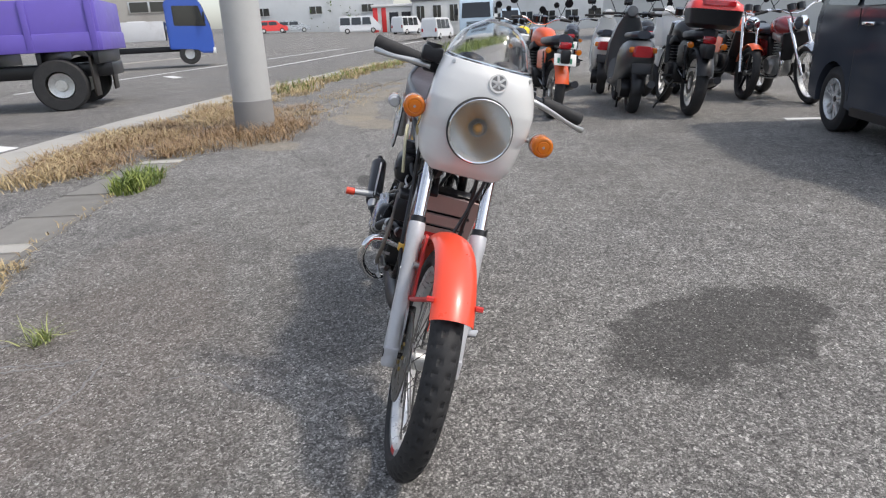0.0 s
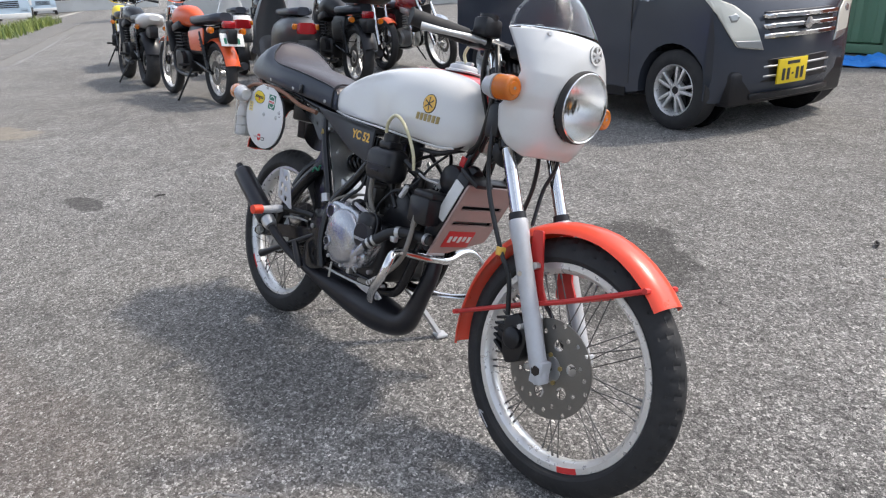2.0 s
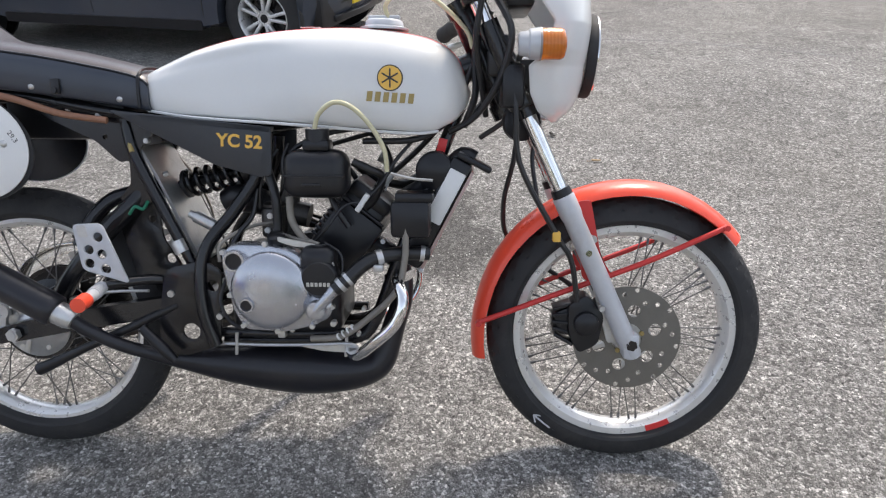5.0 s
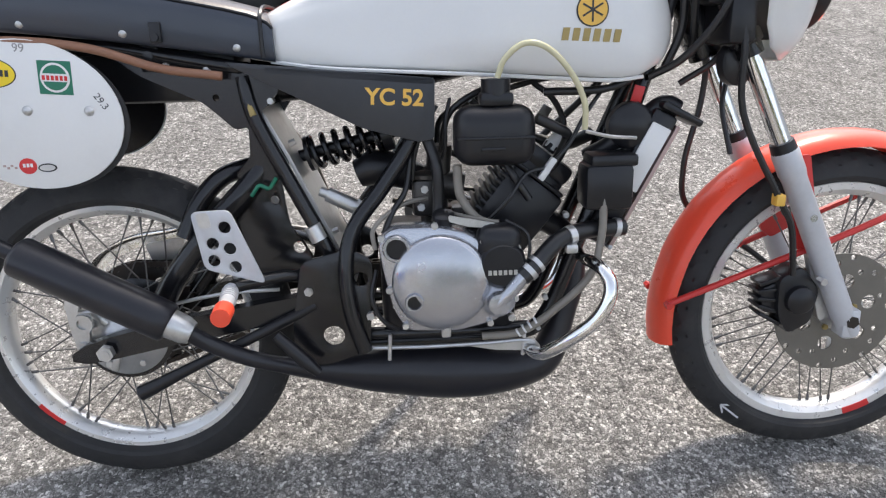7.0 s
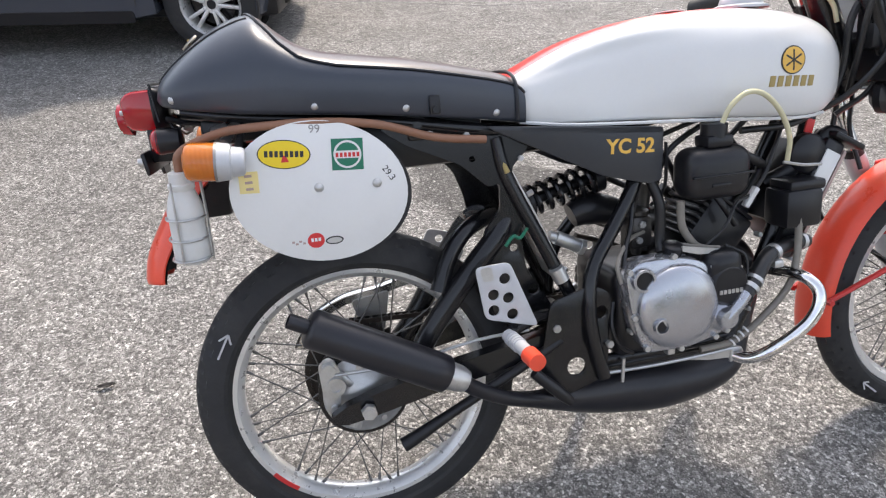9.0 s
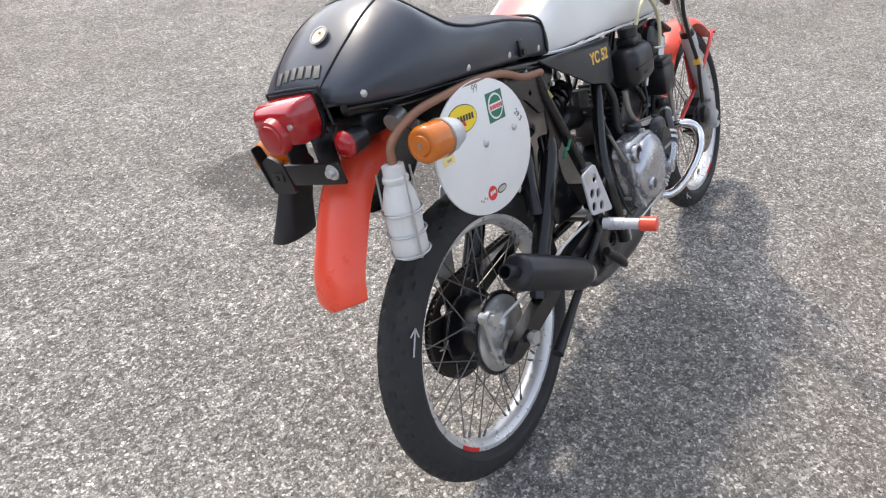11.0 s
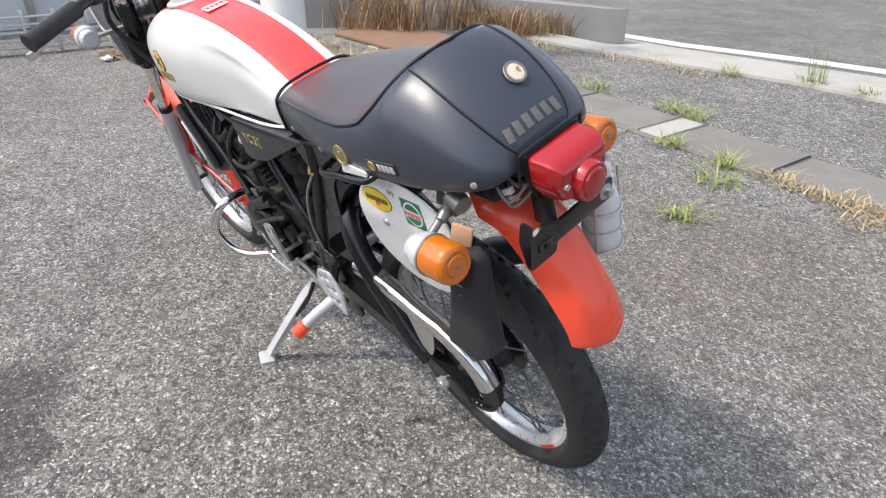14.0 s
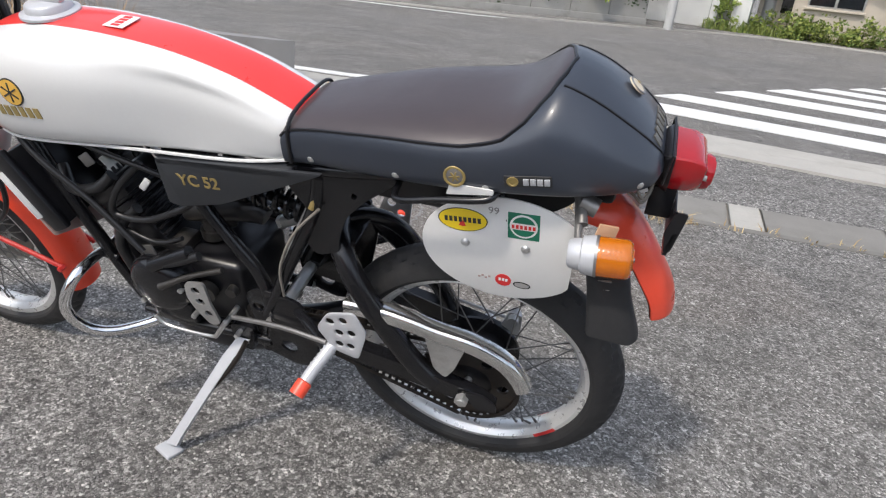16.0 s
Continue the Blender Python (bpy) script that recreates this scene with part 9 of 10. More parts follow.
def truck(m, cab_mat, bed_mat, label, rail_mat=None, length=6.0, front_only=False):
    ob = thing("truck", m, label, "truck", "trucks on the road")
    W = 2.1
    line = [(length - 1.75, 0.62), (length - 1.75, 2.45), (length - 1.6, 2.58), (length - 0.5, 2.58), (length - 0.35, 2.48), (length - 0.04, 1.45), (length, 1.30), (length, 0.42), (length - 0.55, 0.42), (length - 0.6, 0.62)]
    cab = loft([[(x, y, z) for x, z in line] for y in (0.0, W)])
    bmesh.ops.bevel(cab, geom=cab.edges[:], offset=0.05, segments=2, affect='EDGES')
    part("cab", cab, cab_mat, ob)
    part("windscreen", loft([[(length - 0.02, 0.15, 1.48), (length - 0.02, W - 0.15, 1.48), (length - 0.08, W - 0.15, 1.46), (length - 0.08, 0.15, 1.46)], [(length - 0.285, 0.20, 2.36), (length - 0.285, W - 0.20, 2.36), (length - 0.36, W - 0.20, 2.36), (length - 0.36, 0.20, 2.36)]]), M["dark_glass"], ob, "dark windscreen")
    for y in (-0.008, W - 0.010):
        part("side_window", sheet(rounded([(length - 1.45, 1.55), (length - 0.20, 1.50), (length - 0.42, 2.30), (length - 1.45, 2.32)], 0.05), y, y + 0.018), M["dark_glass"], ob)
    for k in range(4):
        part("grille_slat", box(length - 0.01, length + 0.025, 0.45, W - 0.45, 0.92 + 0.09 * k, 0.97 + 0.09 * k, 0.01), M["matt_black"], ob)
    for y in (0.24, W - 0.24):
        part("head_lamp", box(length - 0.03, length + 0.03, y - 0.17, y + 0.17, 0.70, 0.88, 0.03), M["glass"], ob)
        part("mirror", box(length - 0.30, length - 0.22, y - 0.10 + (0.42 if y > 1 else -0.42), y + 0.10 + (0.42 if y > 1 else -0.42), 1.65, 2.05, 0.03), M["matt_black"], ob)
    part("bumper", box(length - 0.08, length + 0.06, 0.02, W - 0.02, 0.40, 0.64, 0.03), M["plate_white"], ob)
    part("chassis", box(0.0, length - 0.7, 0.55, W - 0.55, 0.52, 0.74, 0.02), M["matt_black"], ob)
    part("bed", box(0.0, length - 1.85, 0.0, W, 0.98, 1.75, 0.02), bed_mat, ob)
    if rail_mat:
        part("side_rail", box(-0.02, length - 1.83, -0.03, W + 0.03, 0.95, 1.24, 0.02), rail_mat, ob, "purple painted side rail")
        for k in range(5):
            for y in (-0.04, W + 0.005):
                part("rail_post", box(0.05 + 0.95 * k, 0.15 + 0.95 * k, y, y + 0.035, 0.95, 1.75, 0.01), rail_mat, ob)
            part("cross_member", box(0.10 + 0.85 * k, 0.18 + 0.85 * k, 0.05, W - 0.05, 0.74, 0.95, 0.01), M["matt_black"], ob)
    for x in (0.75, length - 1.0):
        for y, o in ((0.12, -1), (W - 0.12, 1)):
            hub = part("wheel", lathe([(-0.05, 0.001), (-0.05, 0.22), (0.04, 0.20), (0.02, 0.10), (0.06, 0.09), (0.06, 0.001)], (x, y, 0.42), (0, o, 0), 24), M["alloy"], ob)
            part("tyre", lathe([(-0.14, 0.22), (-0.14, 0.40), (-0.10, 0.42), (0.08, 0.42), (0.11, 0.39), (0.11, 0.23)], (x, y, 0.42), (0, o, 0), 32, closed=True), M["rubber"], hub)
    for y in (0.20, W - 0.20):
        part("mud_flap", box(0.22, 0.25, y - 0.20, y + 0.20, 0.22, 0.86, 0.005), M["rust"], ob, "brown rubber mud flap")
    return ob


M["van_white"] = surface("van_white_paint", (0.68, 0.69, 0.70), 0.3, var=0.05, scale=2, coat=0.5)
M["car_silver"] = surface("car_silver_paint", (0.42, 0.44, 0.46), 0.28, 0.5, var=0.05, scale=2, coat=0.5)
M["truck_blue"] = surface("truck_blue_paint", (0.03, 0.09, 0.42), 0.35, var=0.1, scale=2, coat=0.4)
M["truck_pale"] = surface("truck_pale_blue_paint", (0.45, 0.56, 0.66), 0.35, var=0.08, scale=2, coat=0.4)
M["bed_grey"] = surface("truck_bed_grey", (0.50, 0.51, 0.53), 0.5, var=0.12, scale=1.5, dirt=0.3)
M["purple"] = surface("purple_paint", (0.13, 0.09, 0.42), 0.45, var=0.12, scale=3, dirt=0.2)

truck(pose(-21.4, -18.8, ROAD_Z, 0, 0, 119), M["truck_blue"], M["bed_grey"], "blue-cabbed flatbed truck crossing the junction")
truck(pose(-9.45, -7.65, -0.075, 0, 0, -65), M["truck_blue"], M["purple"], "purple-railed flatbed truck crossing the junction", M["purple"])
truck(pose(-46.0, -5.4, ROAD_Z, 0, 0, 2), M["truck_pale"], M["bed_grey"], "pale blue truck waiting on the road")
truck(pose(-78.0, -5.2, ROAD_Z, 0, 0, 2), M["truck_pale"], M["bed_grey"], "pale truck further up the road")

def yard_z(x, y):
    """The yard across the road rises gently away from it."""
    return (0.25 + 0.04 * max(0.0, -13.0 - y)) * min(1.0, max(0.0, (-40.0 - x) / 25.0))


yard = bmesh.new()
bmesh.ops.create_grid(yard, x_segments=40, y_segments=30, size=1.0)
for v in yard.verts:
    v.co = Vector((-95 + v.co.x * 57, -56 + v.co.y * 43, 0))
    v.co.z = yard_z(v.co.x, v.co.y) + 0.012 - 0.3 * (max(abs((v.co.x + 95) / 57), abs((v.co.y + 56) / 43)) > 0.999)
tagged(finish("yard", yard, M["path"], smooth=True), "grey asphalt yard that rises gently across the road", "ground", kind="structure")
for x, y, turn, mat, van, ln, lab in ((-58, -9.6, 170, "van_white", True, 4.6, "white delivery van parked across the road"), (-73.6, -23.6, 106, "van_white", True, 4.8, "long white van parked across the road"),
                                      (-82.6, -34.8, 112, "car_silver", False, 4.2, "silver estate car parked across the road"), (-77.9, -35.4, 113, "red", False, 3.6, "faded red small car parked across the road"),
                                      (-79.2, -38.8, 112, "van_white", False, 4.0, "white hatchback parked across the road"), (-76.6, -52.6, 117, "van_white", False, 4.2, "white saloon parked across the road"), (-80.6, -50.4, 117, "car_silver", False, 4.0, "silver saloon parked across the road"),
                                      (-71.2, -15.6, 160, "van_white", True, 4.2, "white van with dark windows across the road")):
    far_car(pose(x, y, yard_z(x, y) + 0.014 if y < -13 else road_z(y), 0, 0, turn), M[mat], lab, ln, 1.9 if van else 1.5, van)


# ---- buildings ----
def building(name, m, width, depth, height, floors, cols, wall, label, roof_mat, win=(1.2, 1.1), gable=False, door=False, pane="dark_glass"):
    """Walls with storeys of framed windows, a roof and a parapet or gable."""
    ob = thing(name, m, label, "building")
    part("wall", box(0, width, 0, depth, 0, height, 0.02), wall, ob)
    if gable:
        part("roof", loft([[(-0.5, -0.6, height), (-0.5, depth / 2, height + depth * 0.28), (-0.5, depth + 0.6, height), (-0.5, depth + 0.6, height + 0.14), (-0.5, depth / 2, height + depth * 0.28 + 0.16), (-0.5, -0.6, height + 0.14)], [(width + 0.5, -0.6, height), (width + 0.5, depth / 2, height + depth * 0.28), (width + 0.5, depth + 0.6, height), (width + 0.5, depth + 0.6, height + 0.14), (width + 0.5, depth / 2, height + depth * 0.28 + 0.16), (width + 0.5, -0.6, height + 0.14)]]), roof_mat, ob)
    else:
        part("roof", box(-0.15, width + 0.15, -0.15, depth + 0.15, height, height + 0.35, 0.02), roof_mat, ob)
    fh = height / floors
    for f in range(floors):
        for c in range(cols):
            x = width * (c + 0.5) / cols
            z = f * fh + fh * 0.38
            if door and f == 0 and c == cols // 2:
                part("door", box(x - 0.5, x + 0.5, depth - 0.02, depth + 0.05, 0, 2.1, 0.01), M["matt_black"], ob)
                continue
            w = part("window", box(x - win[0] / 2, x + win[0] / 2, depth - 0.02, depth + 0.06, z, z + win[1], 0.01), M["alloy"], ob)
            for h in (-1, 1):
                part("pane", box(x + h * win[0] * 0.245 - win[0] * 0.22, x + h * win[0] * 0.245 + win[0] * 0.22, depth + 0.05, depth + 0.075, z + 0.06, z + win[1] - 0.06, 0), M[pane], w)
            part("sill", box(x - win[0] / 2 - 0.06, x + win[0] / 2 + 0.06, depth, depth + 0.14, z - 0.07, z, 0.01), wall, w)
    return ob


M["wall_drab"] = surface("drab_cladding", (0.34, 0.325, 0.30), 0.8, var=0.2, scale=0.4, grain=40, dirt=0.4)
M["wall_grey"] = surface("grey_cladding", (0.58, 0.60, 0.61), 0.7, var=0.08, scale=0.8, grain=40, dirt=0.2)
M["wall_white"] = surface("white_render", (0.62, 0.62, 0.60), 0.8, var=0.08, scale=0.8, grain=40, dirt=0.2)
M["wall_cream"] = surface("cream_render", (0.52, 0.46, 0.38), 0.8, var=0.08, scale=0.8, grain=40, dirt=0.25)
M["roof_grey"] = surface("grey_roof", (0.16, 0.16, 0.17), 0.7, var=0.15, scale=1.5)
M["roof_brown"] = surface("brown_tile_roof", (0.20, 0.13, 0.10), 0.7, var=0.2, scale=3)
building("warehouse", pose(-112, -64, 1.7, 0, 0, -62), 48, 14, 9.0, 1, 5, M["wall_drab"], "long beige warehouse behind the parked cars", M["roof_grey"], (6.0, 1.6))
building("workshop", pose(-106, -25, 0.6, 0, 0, -75), 22, 12, 7.5, 1, 3, M["wall_grey"], "grey clad workshop with small windows", M["roof_grey"], (1.8, 1.1))
shop = building("roadside_shop", pose(-88, -9, 0, 0, 0, -84), 8, 8, 4.0, 1, 4, M["wall_white"], "white roadside shop with dark doors", M["roof_grey"], (1.0, 2.0))
part("red_banner", box(0.4, 1.2, 8.08, 8.12, 0.5, 3.6, 0.01), M["sticker_red"], shop, "red banner")
building("office_block", pose(-95, 8, 0, 0, 0, -95), 22, 12, 9, 3, 8, M["wall_grey"], "grey office block behind the parked motorcycles", M["roof_grey"], (1.6, 1.2))
building("garage_hall", pose(-34, 30, 0, 0, 0, -120), 24, 12, 6, 1, 6, M["wall_white"], "pale garage hall behind the lot", M["roof_grey"], (2.0, 1.4))
building("house", pose(3.58, -30.72, FAR_Z, 0, 0, 0), 4.2, 7.0, 5.4, 2, 2, M["wall_white"], "white two-storey house across the road", M["roof_grey"], (1.4, 1.2), gable=True)
building("house", pose(-8.05, -32.89, FAR_Z, 0, 0, 2), 9.5, 8.5, 5.2, 2, 4, M["wall_cream"], "cream two-storey house with a brown roof across the road", M["roof_brown"], (1.6, 1.1), gable=True)
building("house", pose(-19.6, -33.27, FAR_Z, 0, 0, 4), 9.5, 8.5, 5.2, 2, 4, M["wall_white"], "pale house further along the road", M["roof_grey"], (1.6, 1.1), gable=True)
building("house", pose(10.8, -38.25, FAR_Z, 0, 0, -3), 10.5, 9.0, 5.6, 2, 4, M["wall_cream"], "cream house behind the hedge", M["roof_grey"], (1.6, 1.1), gable=True)
building("house", pose(30.83, -33.76, FAR_Z, 0, 0, -8), 10.5, 9.0, 5.6, 2, 4, M["wall_white"], "white house at the far corner", M["roof_brown"], (1.6, 1.1), gable=True)
porch = thing("porch", pose(-2.14, -25.59, FAR_Z, 0, 0, 2), "brown tiled porch roof of the cream house", "porch")
part("roof", loft([[(x, 0.0, 2.35 - 0.9 * abs(x - 2.2) / 2.6), (x, 2.0, 2.35 - 0.9 * abs(x - 2.2) / 2.6), (x, 2.0, 2.50 - 0.9 * abs(x - 2.2) / 2.6), (x, 0.0, 2.50 - 0.9 * abs(x - 2.2) / 2.6)] for x in (-0.4, 0.9, 2.2, 3.5, 4.8)]), M["roof_brown"], porch)
part("wall", box(0.0, 4.4, 0.05, 0.6, 0.0, 1.75, 0.02), M["wall_cream"], porch)
for x in (0.6, 2.6):
    part("window", box(x, x + 1.1, 0.58, 0.66, 0.7, 1.6, 0.02), M["dark_glass"], porch)

kiosk = thing("kiosk", pose(-84.5, -22.4, 0.55, 0, 0, 103), "small white kiosk with red corner panels and dark doors", "kiosk")
part("wall", box(0, 5.4, 0, 3.0, -0.4, 3.2, 0.03), M["wall_white"], kiosk)
part("roof", box(-0.2, 5.6, -0.2, 3.2, 3.2, 3.5, 0.03), M["plate_white"], kiosk)
for x in (0.0, 1.1):
    part("red_panel", box(x, x + 0.6, -0.05, 0.02, 0.1, 3.1, 0.01), M["sticker_red"], kiosk, "red panel")
for x in (2.1, 3.7):
    part("door", box(x, x + 1.2, -0.05, 0.02, 0.1, 2.5, 0.01), M["matt_black"], kiosk, "dark door")
board = thing("poster_board", pose(-42, -21.8, 0, 0, 0, 116), "tall poster board with red and green fields on posts", "sign")
for x in (0.1, 2.1):
    part("post", cyl((x, 0, 0), (x, 0, 4.2), 0.06, seg=10), M["alloy"], board)
part("panel", box(0, 2.2, -0.08, -0.04, 0.5, 4.2, 0.01), M["plate_white"], board)
part("red_field", box(0.1, 1.0, -0.09, -0.075, 2.2, 3.6, 0), M["sticker_red"], board)
part("green_field", box(0.2, 2.0, -0.09, -0.075, 0.7, 1.9, 0), M["truck_pale"], board)

# ---- block wall with pierced vents, posts, hedge ----
def wall_run(a, b, h, label):
    a, b = Vector((*a, FAR_Z)), Vector((*b, FAR_Z))
    d = b - a
    m = Matrix.Translation(a) @ Matrix.Rotation(math.atan2(d.y, d.x), 4, 'Z')
    ob = thing("block_wall", m, label, "wall")
    n = max(2, int(d.length / 1.15))
    part("footing", box(0, d.length, -0.10, 0.12, -0.1, 0.18, 0.01), M["old_wall"], ob)
    for k in range(n):
        x0, x1 = d.length * k / n + 0.008, d.length * (k + 1) / n - 0.008
        hole = (x0 + x1) / 2
        bm = sheet([(x0, 0.18), (x1, 0.18), (x1, h), (x0, h)], 0.0, 0.10, [disc_line(hole + dx, h - 0.13 + dz, 0.042, 10) for dx, dz in ((0, 0.05), (-0.085, 0), (0.085, 0), (0, -0.05))])
        part("panel", bm, M["old_wall"], ob)
    part("coping", box(0, d.length, -0.03, 0.13, h, h + 0.05, 0.01), M["slab"], ob)
    return ob


WALL = [(15.9, -13.75), (11.2, -14.55), (4.75, -20.0)]
for a, b in zip(WALL, WALL[1:]):
    wall_run(a, b, 0.92, "weathered grey concrete block wall with pierced vents across the road")
sign = thing("wall_sign", pose(10.05, -15.42, FAR_Z, 0, 0, -139.8), "pale blue and green sign fixed to the block wall", "sign")
part("board", box(-0.55, 0.15, -0.02, 0.0, 0.15, 1.20, 0.005), M["sticker_white"], sign)
part("top_field", box(-0.53, 0.13, 0.0, 0.006, 0.85, 1.18, 0), M["truck_pale"], sign)
part("green_bar", box(-0.53, 0.13, 0.0, 0.006, 0.22, 0.34, 0), M["green"], sign)
for z in (0.45, 0.58, 0.70):
    part("text_bar", box(-0.46, 0.06, 0.0, 0.006, z, z + 0.05, 0), M["pole"], sign)


def post(x, y, r, h, mat, label, lean=0.0):
    ob = thing("post", pose(x, y, FAR_Z, 0, lean, 0), label, "post")
    part("shaft", cyl((0, 0, -0.05), (0, 0, h), r, r * 0.9, 16), mat, ob)
    part("cap", lathe([(0, r), (0.03, r * 0.9), (0.05, 0.001)], (0, 0, h), (0, 0, 1), 16), mat, ob)
    return ob


post(3.95, -19.5, 0.13, 7.5, M["pole"], "slim grey concrete pole across the road")
post(1.90, -24.9, 0.20, 7.5, M["pole"], "grey concrete pole by the houses")
post(16.6, -14.4, 0.17, 7.5, M["pole"], "dark grey pole at the corner")
for x, h in ((3.61, 1.25), (2.62, 1.35)):
    gp = thing("gate_pillar", pose(x, -24.05, FAR_Z), "pale rendered gate pillar", "pillar")
    part("shaft", box(-0.28, 0.28, -0.25, 0.25, 0, h, 0.02), M["wall_white"], gp)
    part("cap", box(-0.33, 0.33, -0.30, 0.30, h, h + 0.08, 0.02), M["concrete"], gp)
far_car(pose(-3.4, -17.6, -0.20, 0, 0, 200), M["van_white"], "white compact car on the far side of the road", 3.6, 1.5)
far_car(pose(19.6, -13.9, -0.19, 0, 0, 10), M["van_white"], "white car parked at the corner", 3.8, 1.45)


# ---- leaves ----
def leaf_material(name, lo, hi):
    n = Nodes(name)
    geo = n.tree.nodes.new("ShaderNodeNewGeometry")
    col = n.mix(geo.outputs["Random Per Island"], lo, hi)
    n.put(Base_Color=col, Roughness=0.6)
    n.put(Subsurface_Weight=0.0)
    return n.mat


M["leaf"] = leaf_material("leaf_green", (0.030, 0.060, 0.014), (0.11, 0.17, 0.045))
M["leaf_light"] = leaf_material("leaf_light", (0.12, 0.19, 0.03), (0.32, 0.38, 0.08))
M["leaf_dark"] = leaf_material("leaf_dark", (0.018, 0.034, 0.012), (0.05, 0.085, 0.028))
M["straw"] = leaf_material("straw", (0.28, 0.19, 0.09), (0.60, 0.48, 0.27))
M["straw_dark"] = leaf_material("straw_dark", (0.17, 0.10, 0.05), (0.45, 0.31, 0.17))
M["weed_pale"] = leaf_material("weed_pale", (0.14, 0.19, 0.05), (0.42, 0.44, 0.16))
M["weed"] = leaf_material("weed", (0.06, 0.11, 0.02), (0.28, 0.32, 0.07))
M["bark"] = surface("bark", (0.10, 0.075, 0.055), 0.9, var=0.3, scale=12, grain=60, bump=0.5, dist=0.01)


def raw(name, verts, faces, mat, parent=None):
    me = bpy.data.meshes.new(name)
    me.from_pydata(verts, [], faces)
    me.materials.append(mat)
    ob = new(name, me)
    if parent is not None:
        ob.parent = parent
    return ob


def leaves(rng, clumps, per, size, spread):
    """Folded leaf blades scattered round clump centres."""
    verts, faces = [], []
    for c in clumps:
        for _ in range(per):
            p = Vector(c) + Vector((rng.gauss(0, spread), rng.gauss(0, spread), rng.gauss(0, spread * 0.8)))
            a = Vector((rng.uniform(-1, 1), rng.uniform(-1, 1), rng.uniform(-0.6, 0.8))).normalized()
            b = a.orthogonal().normalized()
            b.rotate(Matrix.Rotation(rng.uniform(0, 6.28), 3, a))
            s = size * rng.uniform(0.6, 1.3)
            k = len(verts)
            verts += [p, p + a * s * 0.5 + b * s * 0.28, p + a * s, p + a * s * 0.5 - b * s * 0.28]
            faces.append((k, k + 1, k + 2, k + 3))
    return verts, faces


def shrub(x, y, w, d, h, z0, mat, seed, label, clumps=46, per=40, size=0.13, trunk=True):
    rng = random.Random(seed)
    ob = thing("tree" if trunk else "bush", pose(x, y, FAR_Z if y < -12 else 0), label, "tree" if trunk else "bush")
    cs = []
    for _ in range(clumps):
        u, v, q = rng.uniform(-1, 1), rng.uniform(-1, 1), rng.uniform(0, 1)
        f = 1 - 0.55 * q ** 2
        cs.append((u * w * f, v * d * f, z0 + q * h + rng.uniform(-0.15, 0.15)))
    if trunk:
        part("trunk", tube([(0, 0, 0), (0.05, 0.02, z0 * 0.7), (-0.03, 0, z0 + h * 0.5)], [0.11, 0.08, 0.03], 8, 3), M["bark"], ob)
        for k in range(5):
            c = Vector(cs[k * 7 % len(cs)])
            part("limb", tube([(0, 0, z0 * 0.6 + 0.1 * k), Vector((0, 0, z0 * 0.8)) * 0.5 + c * 0.5, c], [0.045, 0.028, 0.01], 6, 3), M["bark"], ob)
    v, f = leaves(rng, cs, per, size, min(w, d, h) * 0.20)
    raw("crown", v, f, M[mat], ob)
    return ob


hedge_rng = random.Random(77)
for a, b in zip(WALL, WALL[1:]):
    a, b = Vector(a), Vector(b)
    back = Vector((b - a).yx) * Vector((-1, 1))
    back = back.normalized() if back.y < 0 else -back.normalized()
    for k in range(int((b - a).length / 1.25)):
        p = a + (b - a) * (k + 0.5) / int((b - a).length / 1.25) + back * hedge_rng.uniform(0.75, 1.1)
        shrub(round(p.x, 2), round(p.y, 2), 1.0, 0.7, hedge_rng.uniform(1.7, 2.6), 0.35, ("leaf_dark", "leaf", "leaf_dark")[k % 3], 60 + k + int(10 * a.x), "dense green garden tree behind the block wall", 60, 46, 0.10)
for k, (x, y) in enumerate(((9.5, -19.6), (12.8, -18.2), (6.6, -22.6), (16.0, -17.2))):
    shrub(x, y, 2.0, 1.2, 4.2, 0.8, "leaf_dark", 90 + k, "tall dark garden tree behind the hedge", 80, 46, 0.16)
shrub(6.05, -18.95, 0.55, 0.35, 0.55, 0.72, "leaf_light", 31, "pale yellow-green bush over the block wall", 20, 40, 0.16, False)
shrub(4.76, -24.46, 0.7, 0.5, 1.2, 0.15, "leaf_dark", 32, "dark clipped bush by the gate", 24, 50, 0.10, False)
shrub(3.12, -23.85, 0.45, 0.35, 0.9, 0.15, "leaf_light", 33, "yellow-green bush between the gate pillars", 20, 50, 0.10, False)
shrub(2.83, -24.29, 0.35, 0.3, 0.5, 1.25, "leaf", 34, "round clipped bush by the gate", 14, 50, 0.09, False)
for kk, (x, y) in enumerate(((1.19, -23.76), (0.31, -23.36), (-1.68, -23.45), (-3.83, -23.17))):
    shrub(x, y, 1.2, 0.5, 0.55, 0.05, "weed", 40 + kk, "overgrown green weeds along the far pavement", 26, 50, 0.12, False)
for kk, (x, y, h) in enumerate(((-100, -2, 6.0), (-104, 6, 7.0), (-70, 14, 6.5), (-60, 22, 6.0), (-96, -30, 6.5))):
    shrub(x, y, 4.0, 3.0, h, 1.5, "leaf", 50 + kk, "distant green roadside tree beside the road", 60, 40, 0.4)


